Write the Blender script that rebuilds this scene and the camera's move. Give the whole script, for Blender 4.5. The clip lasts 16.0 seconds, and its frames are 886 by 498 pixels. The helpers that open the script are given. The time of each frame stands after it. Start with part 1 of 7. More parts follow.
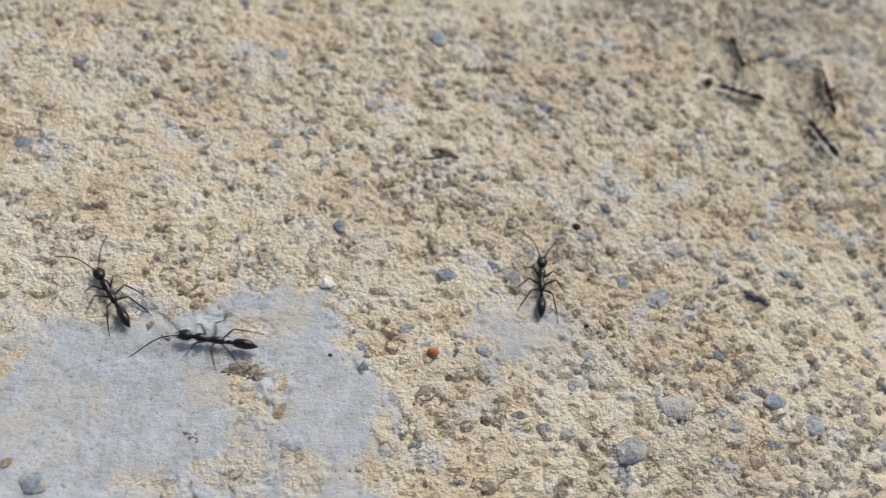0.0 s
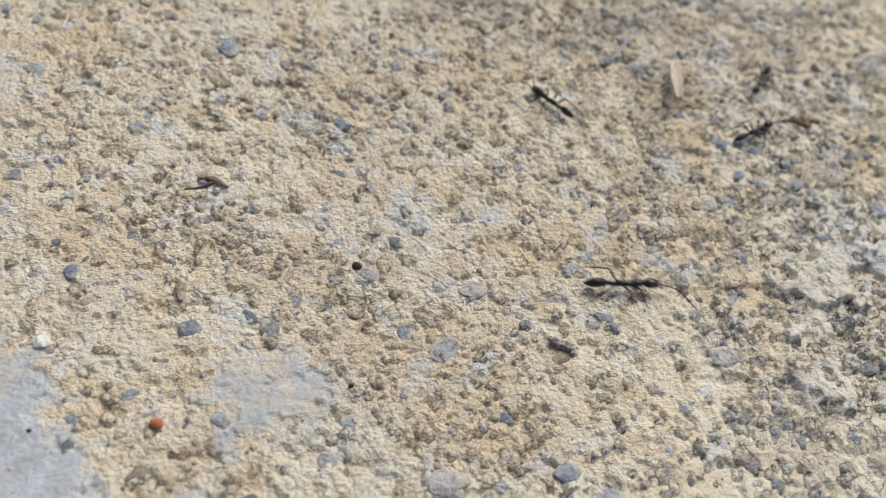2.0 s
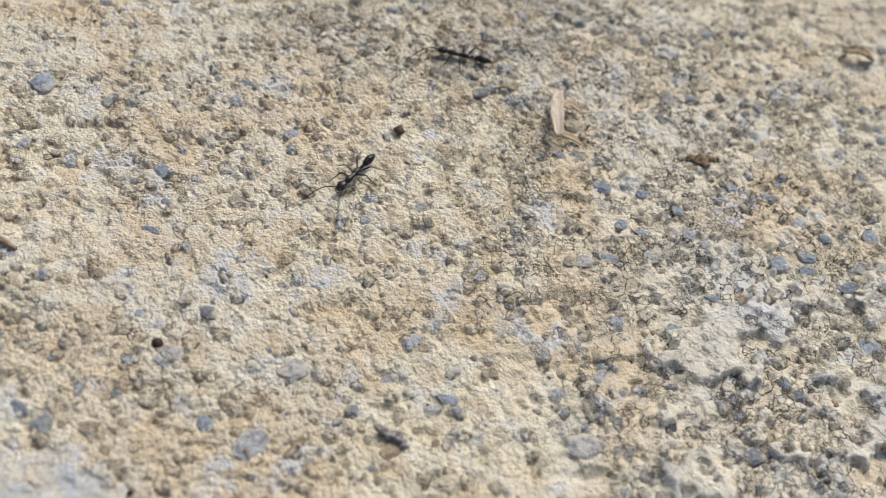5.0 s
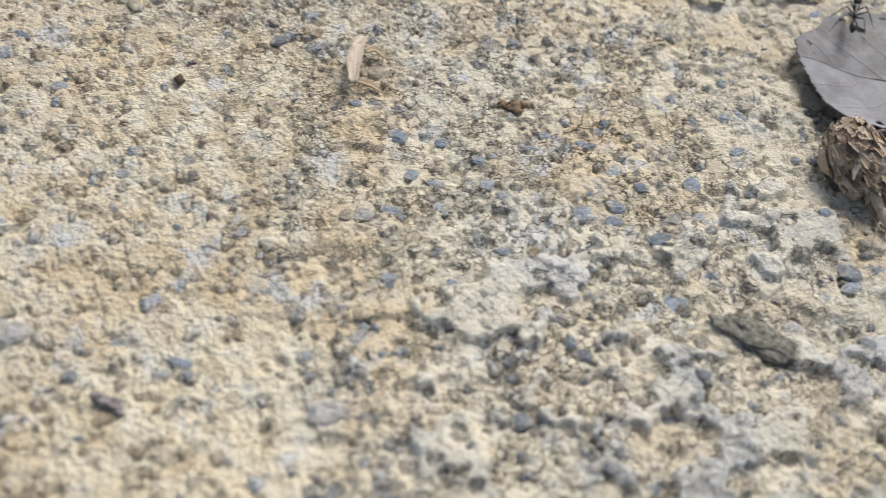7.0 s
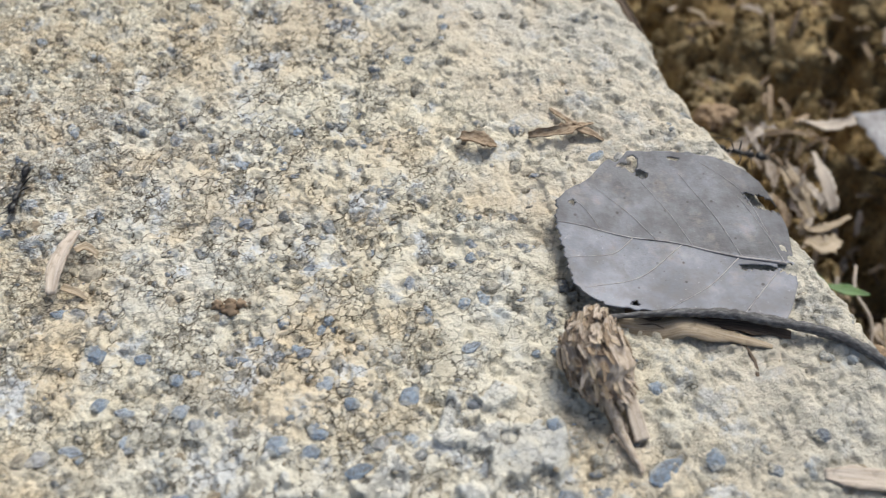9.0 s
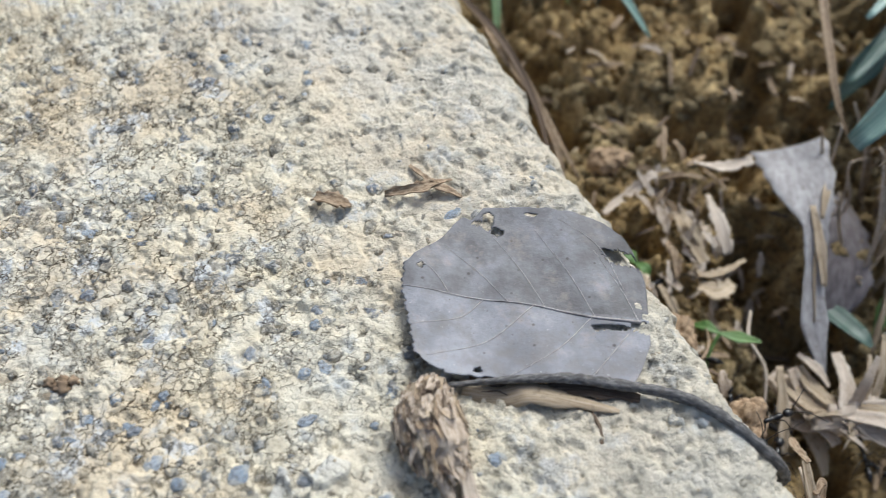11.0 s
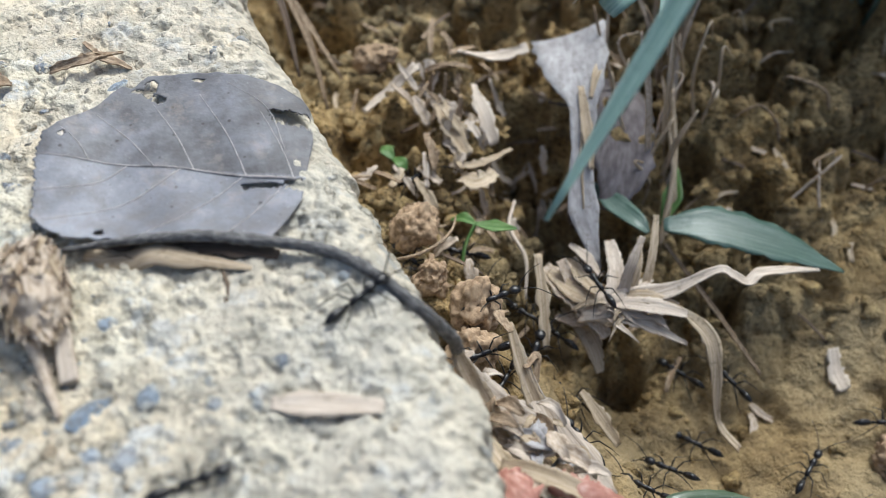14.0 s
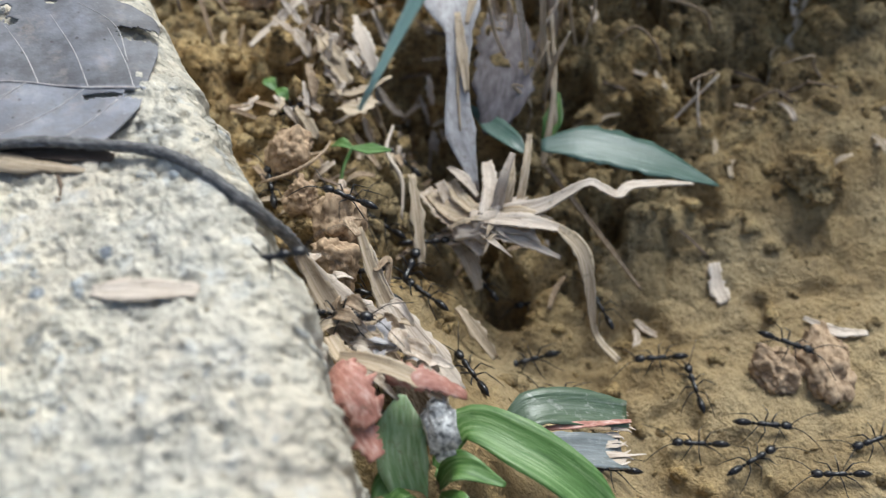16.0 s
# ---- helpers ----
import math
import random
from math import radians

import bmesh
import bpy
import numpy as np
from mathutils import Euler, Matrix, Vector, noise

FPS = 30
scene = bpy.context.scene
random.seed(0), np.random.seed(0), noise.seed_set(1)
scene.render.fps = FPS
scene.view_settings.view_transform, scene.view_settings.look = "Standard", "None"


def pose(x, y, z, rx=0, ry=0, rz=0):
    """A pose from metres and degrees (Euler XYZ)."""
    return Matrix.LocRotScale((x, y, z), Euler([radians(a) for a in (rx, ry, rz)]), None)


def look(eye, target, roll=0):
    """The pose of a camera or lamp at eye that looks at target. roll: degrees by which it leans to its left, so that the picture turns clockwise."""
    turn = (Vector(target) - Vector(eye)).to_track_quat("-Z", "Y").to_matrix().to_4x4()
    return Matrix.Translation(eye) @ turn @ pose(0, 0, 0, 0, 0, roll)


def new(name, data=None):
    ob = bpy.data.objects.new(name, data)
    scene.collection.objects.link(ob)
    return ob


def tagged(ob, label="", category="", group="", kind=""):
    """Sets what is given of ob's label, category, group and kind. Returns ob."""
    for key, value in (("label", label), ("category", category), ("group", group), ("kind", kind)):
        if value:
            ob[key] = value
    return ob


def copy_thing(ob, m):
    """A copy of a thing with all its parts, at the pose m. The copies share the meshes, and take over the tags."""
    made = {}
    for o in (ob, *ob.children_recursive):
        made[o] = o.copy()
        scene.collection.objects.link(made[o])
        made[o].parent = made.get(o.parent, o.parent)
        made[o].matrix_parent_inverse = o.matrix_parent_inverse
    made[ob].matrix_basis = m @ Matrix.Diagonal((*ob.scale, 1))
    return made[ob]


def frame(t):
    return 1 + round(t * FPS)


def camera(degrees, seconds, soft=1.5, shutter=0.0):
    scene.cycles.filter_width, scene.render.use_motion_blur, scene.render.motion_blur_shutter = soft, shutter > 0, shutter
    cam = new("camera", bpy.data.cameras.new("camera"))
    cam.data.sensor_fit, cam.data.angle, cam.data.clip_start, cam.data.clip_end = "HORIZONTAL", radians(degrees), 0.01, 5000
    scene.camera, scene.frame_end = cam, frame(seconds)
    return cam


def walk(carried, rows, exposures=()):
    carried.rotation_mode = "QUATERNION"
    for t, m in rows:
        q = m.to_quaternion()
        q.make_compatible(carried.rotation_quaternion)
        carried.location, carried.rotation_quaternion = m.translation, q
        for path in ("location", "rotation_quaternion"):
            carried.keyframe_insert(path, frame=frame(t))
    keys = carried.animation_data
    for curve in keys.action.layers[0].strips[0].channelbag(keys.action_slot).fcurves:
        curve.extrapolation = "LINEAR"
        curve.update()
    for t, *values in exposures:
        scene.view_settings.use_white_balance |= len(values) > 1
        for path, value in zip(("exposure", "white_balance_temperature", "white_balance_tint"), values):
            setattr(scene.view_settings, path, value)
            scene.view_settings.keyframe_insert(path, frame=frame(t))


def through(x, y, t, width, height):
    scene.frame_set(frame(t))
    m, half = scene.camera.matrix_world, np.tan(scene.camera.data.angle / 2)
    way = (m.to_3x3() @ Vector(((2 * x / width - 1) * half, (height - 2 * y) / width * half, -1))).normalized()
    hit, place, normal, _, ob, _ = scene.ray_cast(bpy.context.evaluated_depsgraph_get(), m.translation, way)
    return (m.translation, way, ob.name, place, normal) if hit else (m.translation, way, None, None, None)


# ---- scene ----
# The camera, carried low over the slab towards its edge.
cam = camera(50.0, 16.0, soft=0.8, shutter=0.3)
PATH = [
    (0, (0.00377, 0.01094, 0.11254), (0.3273, 1.1854, -1.4736), 12.84),
    (0.5, (0.01076, 0.01526, 0.11237), (0.3393, 1.1821, -1.4784), 12.75),
    (1, (0.01808, 0.01679, 0.10847), (0.3540, 1.1940, -1.4731), 12.54),
    (1.5, (0.02881, 0.01913, 0.10485), (0.3675, 1.2035, -1.4708), 12.34),
    (2, (0.03818, 0.02465, 0.10461), (0.3714, 1.1924, -1.4845), 12.36),
    (2.5, (0.04324, 0.02799, 0.10264), (0.3857, 1.1971, -1.4835), 12.70),
    (3, (0.04311, 0.03224, 0.10478), (0.3911, 1.1900, -1.4885), 13.01),
    (3.5, (0.04600, 0.03596, 0.10536), (0.3950, 1.1921, -1.4888), 13.07),
    (3.7, (0.04939, 0.03819, 0.10507), (0.3837, 1.1877, -1.4970), 12.63),
    (5.8, (0.06978, 0.03988, 0.09555), (0.4164, 1.2101, -1.4889), 12.28),
    (6, (0.07287, 0.03906, 0.09569), (0.4039, 1.2056, -1.4947), 11.66),
    (6.5, (0.08031, 0.03817, 0.09534), (0.3930, 1.2021, -1.5008), 10.61),
    (7, (0.09408, 0.03792, 0.09000), (0.3883, 1.2055, -1.5069), 9.52),
    (7.5, (0.10701, 0.04625, 0.09553), (0.3783, 1.1809, -1.5290), 8.36),
    (8, (0.11827, 0.05029, 0.09608), (0.3714, 1.1819, -1.5335), 7.12),
    (8.5, (0.12794, 0.06262, 0.09970), (0.3347, 1.1473, -1.5678), 4.85),
    (9, (0.14025, 0.06523, 0.10328), (0.3019, 1.1563, -1.5651), 2.08),
    (9.2, (0.14382, 0.06683, 0.10328), (0.2976, 1.1541, -1.5683), 1.54),
    (11.3, (0.16817, 0.06936, 0.10389), (0.3202, 1.2082, -1.5332), -0.60),
    (11.5, (0.17374, 0.06954, 0.10280), (0.3101, 1.2143, -1.5315), -1.76),
    (12, (0.18312, 0.06845, 0.09820), (0.3093, 1.2153, -1.5355), -2.71),
    (12.5, (0.18936, 0.06410, 0.09239), (0.3138, 1.2249, -1.5315), -3.45),
    (13, (0.19413, 0.06044, 0.08865), (0.3175, 1.2241, -1.5333), -4.05),
    (13.5, (0.19860, 0.05730, 0.08625), (0.3124, 1.2210, -1.5364), -4.68),
    (14, (0.20358, 0.05310, 0.08273), (0.3097, 1.2228, -1.5361), -5.25),
    (14.5, (0.20701, 0.04991, 0.08360), (0.3088, 1.2173, -1.5371), -5.59),
    (15, (0.21387, 0.04411, 0.08007), (0.3081, 1.2209, -1.5343), -6.28),
    (15.5, (0.21511, 0.04313, 0.08098), (0.3168, 1.2095, -1.5405), -6.65),
    (16, (0.22051, 0.03947, 0.07774), (0.3138, 1.1971, -1.5505), -7.49),
]
walk(cam, [(t, look(eye, target, roll)) for t, eye, target, roll in PATH], exposures=[(0, 0.27, 6350, 9), (3, 0.37, 6330, 9), (7.0, 0.48, 6300, 8), (9.0, 0.58, 6050, 6), (12.5, 0.80, 5750, 4), (16.0, 0.95, 5750, 3)])
cam.data.dof.use_dof = True
cam.data.dof.focus_distance = 0.124
cam.data.dof.aperture_fstop = 18.0

# ---- light: a bright overcast sky, a little stronger from beyond the slab's edge ----
world = bpy.data.worlds.new("overcast_sky")
scene.world = world
world.use_nodes = True
wn = world.node_tree.nodes
sky = wn.new("ShaderNodeTexSky")
sky.sky_type, sky.sun_disc = "NISHITA", False
sky.sun_elevation, sky.sun_rotation = radians(52), radians(35)
sky.air_density, sky.dust_density, sky.ozone_density = 1.0, 6.0, 1.0
world.node_tree.links.new(sky.outputs[0], wn["Background"].inputs[0])
wn["Background"].inputs[1].default_value = 0.08
sun_data = bpy.data.lights.new("sun", "SUN")
sun_data.energy, sun_data.angle, sun_data.color = 1.5, radians(22), (1.0, 0.96, 0.90)
sun = new("sun", sun_data)
sun.matrix_world = look((0.5, 0.7, 1.1), (0, 0, 0))

# ---- numbers in millimetres unless they end in a world place ----
MM = 0.001


def lattice(ix, iy, seed):
    """A repeatable random number for each cell of a lattice."""
    h = (ix.astype(np.int64) * 374761393 + iy.astype(np.int64) * 668265263 + seed * 1442695041) & 0x7FFFFFFF
    h = ((h ^ (h >> 13)) * 1274126177) & 0x7FFFFFFF
    h = ((h ^ (h >> 16)) * 461845907) & 0x7FFFFFFF
    return ((h ^ (h >> 15)) & 0xFFFF) / 65535.0


def value_noise(x, y, size, seed=0):
    x, y = np.asarray(x, float) / size, np.asarray(y, float) / size
    ix, iy = np.floor(x), np.floor(y)
    fx, fy = x - ix, y - iy
    fx, fy = fx * fx * (3 - 2 * fx), fy * fy * (3 - 2 * fy)
    a, b = lattice(ix, iy, seed), lattice(ix + 1, iy, seed)
    c, d = lattice(ix, iy + 1, seed), lattice(ix + 1, iy + 1, seed)
    return (a * (1 - fx) + b * fx) * (1 - fy) + (c * (1 - fx) + d * fx) * fy


def fbm(x, y, size, octaves=3, seed=0):
    total, weight, out = 0.0, 1.0, 0.0
    for k in range(octaves):
        out = out + weight * value_noise(x, y, size / 2**k, seed + 17 * k)
        total, weight = total + weight, weight * 0.5
    return out / total


def cells(x, y, size, seed=0):
    """Distance to the nearest and second nearest of one jittered seed a cell, and the nearest one's random number."""
    x, y = np.asarray(x, float) / size, np.asarray(y, float) / size
    ix, iy = np.floor(x), np.floor(y)
    best, second, mark = np.full(x.shape, 9.0), np.full(x.shape, 9.0), np.zeros(x.shape)
    for dx in (-1, 0, 1):
        for dy in (-1, 0, 1):
            cx, cy = ix + dx, iy + dy
            d = np.hypot(cx + lattice(cx, cy, seed) - x, cy + lattice(cx, cy, seed + 5) - y)
            near = d < best
            second = np.where(near, best, np.minimum(second, d))
            mark = np.where(near, lattice(cx, cy, seed + 9), mark)
            best = np.where(near, d, best)
    return best, second, mark


def step(x, low, high):
    t = np.clip((np.asarray(x, float) - low) / (high - low), 0, 1)
    return t * t * (3 - 2 * t)


def mesh_object(name, verts, faces, material, parent=None, smooth=True):
    me = bpy.data.meshes.new(name)
    me.from_pydata(verts, [], faces)
    me.update()
    me.polygons.foreach_set("use_smooth", np.full(len(me.polygons), smooth))
    me.materials.append(material)
    ob = new(name, me)
    ob.parent = parent
    return ob


def part(name, bm, material, parent=None, label="", smooth=True):
    """Links a bmesh as one mesh object, under a thing or a part."""
    me = bpy.data.meshes.new(name)
    bmesh.ops.recalc_face_normals(bm, faces=bm.faces)
    bm.to_mesh(me)
    bm.free()
    for p in me.polygons:
        p.use_smooth = smooth
    me.materials.append(material)
    ob = new(name, me)
    ob.parent = parent
    if label:
        ob["label"] = label
    return ob


def empty(name, m=None):
    ob = new(name)
    ob.empty_display_size = 0.004
    if m is not None:
        ob.matrix_basis = m
    return ob


def glide(points, count):
    """Points along a smooth line through the given ones (Catmull-Rom)."""
    p = [np.array(q, float) for q in points]
    p = [2 * p[0] - p[1], *p, 2 * p[-1] - p[-2]]
    out = []
    for k in range(count):
        s = k / (count - 1) * (len(p) - 3)
        i = min(int(s), len(p) - 4)
        t = s - i
        a, b, c, d = p[i:i + 4]
        out.append(0.5 * (2 * b + (c - a) * t + (2 * a - 5 * b + 4 * c - d) * t * t + (3 * b - 3 * c + d - a) * t**3))
    return np.array(out)


def lay_uv(bm, at):
    """Writes across and along, in millimetres, as the mesh's UV map."""
    layer = bm.loops.layers.uv.verify()
    for f in bm.faces:
        for corner in f.loops:
            if corner.vert in at:
                corner[layer].uv = at[corner.vert]
    return bm


def tube(bm, points, radii, count=10, sides=7, rough=0.0, seed=0):
    """A closed round tube in millimetres."""
    line = glide(points, count)
    rr = np.interp(np.linspace(0, 1, count), np.linspace(0, 1, len(radii)), radii)
    rng = np.random.default_rng(seed)
    rings, ref, at, run = [], np.array((0.0, 0.0, 1.0)), {}, 0.0
    for k in range(count):
        run += np.linalg.norm(line[k] - line[max(k - 1, 0)])
        tan = line[min(k + 1, count - 1)] - line[max(k - 1, 0)]
        tan /= np.linalg.norm(tan) + 1e-9
        side = np.cross(tan, ref)
        if np.linalg.norm(side) < 0.2:
            side = np.cross(tan, (1.0, 0.0, 0.0))
        side /= np.linalg.norm(side)
        up = np.cross(side, tan)
        ring = []
        for j in range(sides):
            a = 2 * math.pi * j / sides
            r = rr[k] * (1 + rough * rng.uniform(-1, 1))
            ring.append(bm.verts.new((line[k] + r * (math.cos(a) * side + math.sin(a) * up)) * MM))
            at[ring[-1]] = (abs(a - math.pi) * rr[k], run)
        rings.append(ring)
    for a, b in zip(rings, rings[1:]):
        for j in range(sides):
            bm.faces.new((a[j], a[(j + 1) % sides], b[(j + 1) % sides], b[j]))
    bm.faces.new(rings[0][::-1])
    bm.faces.new(rings[-1])
    return lay_uv(bm, at)


def blob(bm, centre, radii, detail=2, rough=0.0, seed=0, point=0.0):
    """A rounded lump in millimetres; point draws its -y end out to a tip."""
    made = bmesh.ops.create_icosphere(bm, subdivisions=detail, radius=1.0)["verts"]
    for v in made:
        n = 1 + rough * (noise.noise(v.co * 1.6 + Vector((seed, 0, 0))) + 0.5 * noise.noise(v.co * 4 + Vector((0, seed, 0))))
        taper = 1 - point * max(0.0, -v.co.y) ** 2 * 0.55
        v.co = Vector(((v.co.x * radii[0] * n * taper + centre[0]) * MM, (v.co.y * radii[1] * n + centre[1]) * MM, (v.co.z * radii[2] * n * taper + centre[2]) * MM))
    return bm


def ribbon(bm, points, widths, thick=0.15, fold=0.2, up=(0, 0, 1), count=18, across=5, ragged=0.0, seed=0, twist=0.0):
    """A leaf blade, straw or flake with thickness, in millimetres: fold raises its rims over its middle."""
    line = glide(points, count)
    ww = np.interp(np.linspace(0, 1, count), np.linspace(0, 1, len(widths)), widths)
    rng = np.random.default_rng(seed)
    top, low, at, run = [], [], {}, seed * 3.7
    for k in range(count):
        tan = line[min(k + 1, count - 1)] - line[max(k - 1, 0)]
        tan /= np.linalg.norm(tan) + 1e-9
        side = np.cross(tan, np.array(up, float))
        side /= np.linalg.norm(side) + 1e-9
        lift = np.cross(side, tan)
        a = math.radians(twist) * (k / (count - 1) - 0.5)
        side, lift = math.cos(a) * side + math.sin(a) * lift, math.cos(a) * lift - math.sin(a) * side
        run += np.linalg.norm(line[k] - line[max(k - 1, 0)])
        row_t, row_l = [], []
        for j in range(across):
            v = 2 * j / (across - 1) - 1
            w = ww[k] * 0.5 * (1 + (ragged * rng.uniform(-1, 1) if abs(v) > 0.9 else 0))
            c = line[k] + side * v * w + lift * (fold * ww[k] * 0.5 * v * v)
            row_t.append(bm.verts.new((c + lift * thick * 0.5) * MM))
            row_l.append(bm.verts.new((c - lift * thick * 0.5) * MM))
            at[row_t[-1]] = at[row_l[-1]] = (v * w + seed * 5.3, run)
        top.append(row_t)
        low.append(row_l)
    for k in range(count - 1):
        for j in range(across - 1):
            bm.faces.new((top[k][j], top[k][j + 1], top[k + 1][j + 1], top[k + 1][j]))
            bm.faces.new((low[k][j], low[k + 1][j], low[k + 1][j + 1], low[k][j + 1]))
        for j, flip in ((0, 1), (across - 1, 0)):
            q = (top[k][j], top[k + 1][j], low[k + 1][j], low[k][j])
            bm.faces.new(q if flip else q[::-1])
    for k in (0, count - 1):
        for j in range(across - 1):
            bm.faces.new((top[k][j], top[k][j + 1], low[k][j + 1], low[k][j]))
    return lay_uv(bm, at)


# ---- the lie of the land ----
EDGE_Y = np.array([-600.0, 60.0, 78.0, 97.0, 105.0, 121.0, 134.0, 152.0, 166.0, 181.0, 240.0, 900.0])
EDGE_X = np.array([206.0, 211.0, 211.2, 209.2, 206.6, 202.4, 198.2, 192.2, 188.6, 184.4, 168.0, -10.0])


def edge_x(y):
    """The outer line of the slab's edge at a place along it."""
    return np.interp(y, EDGE_Y, EDGE_X)


def soil_base(x, y):
    """The height of the bare soil beside the slab, without its crumbs."""
    d = np.asarray(x, float) - edge_x(y)
    deep = 27 - 12 * step(y, 108, 140) - 14 * step(y, 136, 168)
    far = step(d, 90, 400)
    return -30 - deep * step(d, 2, 42) * (1 - far) - 35 * far + 6 * (fbm(x, y, 40, 2, 3) - 0.5)


def soil_height(x, y):
    rough = 0.16 + 0.84 * step(np.asarray(y) - 0.75 * np.clip(np.asarray(x) - 248, 0, 44) + 22 * (fbm(x, y, 30, 2, 47) - 0.5), 104, 140)
    clods = fbm(x, y, 11, 3, 41)
    best, second, mark = cells(x + 3 * fbm(x, y, 6, 2, 7), y, 6.5, 77)
    lump = np.clip(1 - best * 1.15, 0, 1) * (1.3 * mark) ** 2
    cleft = np.exp(-((second - best) / 0.16) ** 2) * step(fbm(x, y, 14, 2, 83), 0.38, 0.58)
    fine = fbm(x, y, 2.2, 3, 61)
    pits = 9 * np.exp(-(np.hypot(x - 230, y - 157) / 7.0) ** 2) + 8 * np.exp(-(np.hypot(x - 251, y - 170) / 9.0) ** 2) + 10 * np.exp(-(np.hypot(x - 274, y - 190) / 13.0) ** 2) + 11 * rough * step(fbm(x, y, 8, 2, 411), 0.55, 0.67) + 11 * np.exp(-(np.hypot(x - 236.0, y - 119.5) / 3.2) ** 2) + 5 * np.exp(-(np.hypot(x - 230, y - 112) / 5.0) ** 2) + 6 * np.exp(-(np.hypot(x - 221, y - 124) / 4.0) ** 2)
    for cx, cy, deep, wide in ((289, 168, 7, 9), (283, 169, 12, 8), (296, 154, 8, 7), (229.5, 146, 8, 5), (239, 169, 9, 7), (243, 190, 9, 8), (292, 178, 10, 8), (228, 183, 7, 5)):
        pits = pits + deep * np.exp(-(np.hypot(x - cx, y - cy) / wide) ** 2)
    return soil_base(x, y) - pits + rough * (11 * (clods - 0.5) + 3.6 * lump - 4.0 * cleft) + (0.3 + rough) * 3.0 * (fine - 0.5)


def smooth_patch(x, y):
    """Where the slab's skin of pale cement is still whole."""
    w = 9 * (fbm(x, y, 14, 3, 5) - 0.5)
    left = 1 - step(np.maximum((x - 10 - 0.36 * (82 - y)), 0.9 * (y - 84 - 0.12 * (x + 10))) + 1.7 * w + 5 * (fbm(x, y, 3.2, 2, 6) - 0.5), -6, 3)
    left = left * (1 - 0.55 * step(fbm(x, y, 11, 3, 15), 0.60, 0.72))
    spot = 1 - step(np.hypot((x - 36) / 1.4, y - 80) + 1.5 * w, 4, 11)
    return np.clip(np.maximum(left, 0.8 * spot), 0, 1)


def bleached(x, y):
    """Where rain has washed the crust pale."""
    w = fbm(x, y, 15, 4, 25) - 0.5
    out = 0.35 * (1 - step(np.hypot((x - 200) / 1.5, (y - 86)) + 34 * w, 16, 44))
    for cx, cy, rx, ry in ((131, 101, 13, 6), (111, 83, 8, 10), (134, 80, 22, 10), (154, 104, 5, 8), (112, 94, 7, 4), (160, 84, 14, 8)):
        out = np.maximum(out, 1 - step(np.hypot((x - cx) / rx, (y - cy) / ry) + 2.4 * w, 0.55, 1.25))
    return np.clip(out, 0, 1)


def plates(x, y):
    """Smooth scabs of pale cement left standing in the washed places."""
    ragged = 0.9 * fbm(x, y, 1.1, 3, 121)
    return step(bleached(x, y), 0.3, 0.7) * step(fbm(x + ragged, y + 0.6 * ragged, 5.2, 4, 123) + 0.05 * (fbm(x, y, 0.9, 2, 125) - 0.5), 0.515, 0.54)


def rubble(x, y):
    """How far the crust has crumbled to sand: most of it near the whole patch, little by the edge."""
    return 1 - step(x + 0.4 * (100 - y) + 44 * (fbm(x, y, 24, 3, 431) - 0.5), 62, 118)


def calm(x, y):
    """Where the cement skin lies smooth, with few grains."""
    return step(fbm(x, y, 27, 4, 77), 0.465, 0.575)


def trodden(x, y):
    """Where the skin by the slab's far end is worn smooth and pale."""
    return step(x + 0.5 * (y - 120) + 16 * (fbm(x, y, 12, 3, 91) - 0.5), 162, 186)


def bare_grains(x, y):
    """How deep each place lies inside a bare grain of sand, in millimetres, and that grain's own random number."""
    loose = rubble(x, y)
    wx, wy = x + 1.5 * (fbm(x, y, 1.3, 3, 8) - 0.5), y + 1.5 * (fbm(x, y, 1.3, 3, 9) - 0.5)
    lot = np.clip(1.0 + 2.6 * (fbm(x, y, 14, 3, 95) - 0.5), 0.2, 1.7) * (1 - 0.6 * calm(x, y)) * (1 - 0.72 * smooth_patch(x, y)) * (1 - 0.7 * plates(x, y)) * (1 - 0.45 * step(x, 110, 150) * step(y, 118, 146)) * (1 - 0.55 * trodden(x, y))
    inside, tone = np.full(np.shape(x), -2.0), np.zeros(np.shape(x))
    for size, seed, low, span, share in ((2.8, 21, 0.16, 0.19, 0.48 - 0.02 * loose), (1.65, 121, 0.18, 0.19, 0.22 + 0.10 * loose), (4.1, 221, 0.15, 0.13, 0.10)):
        best, second, mark = cells(wx + 7 * size, wy, size, seed)
        deep = np.where(mark < share * lot, (low + span * ((mark * 37.3) % 1) - best) * size, -2.0)
        tone = np.where(deep > inside, (mark * 113.7) % 1, tone)
        inside = np.maximum(inside, deep)
    return inside, tone


def granules(x, y):
    """The crumbly skin between the grains: height from 0 to 1, and how near a crevice lies."""
    w = 0.5 * (fbm(x, y, 0.8, 2, 33) - 0.5)
    best, second, mark = cells(x + w, y - w, 1.25, 53)
    return np.clip(1 - 1.15 * best, 0, 1) ** 0.7 * (0.35 + 0.65 * mark), 1 - step(second - best, 0.04, 0.30)


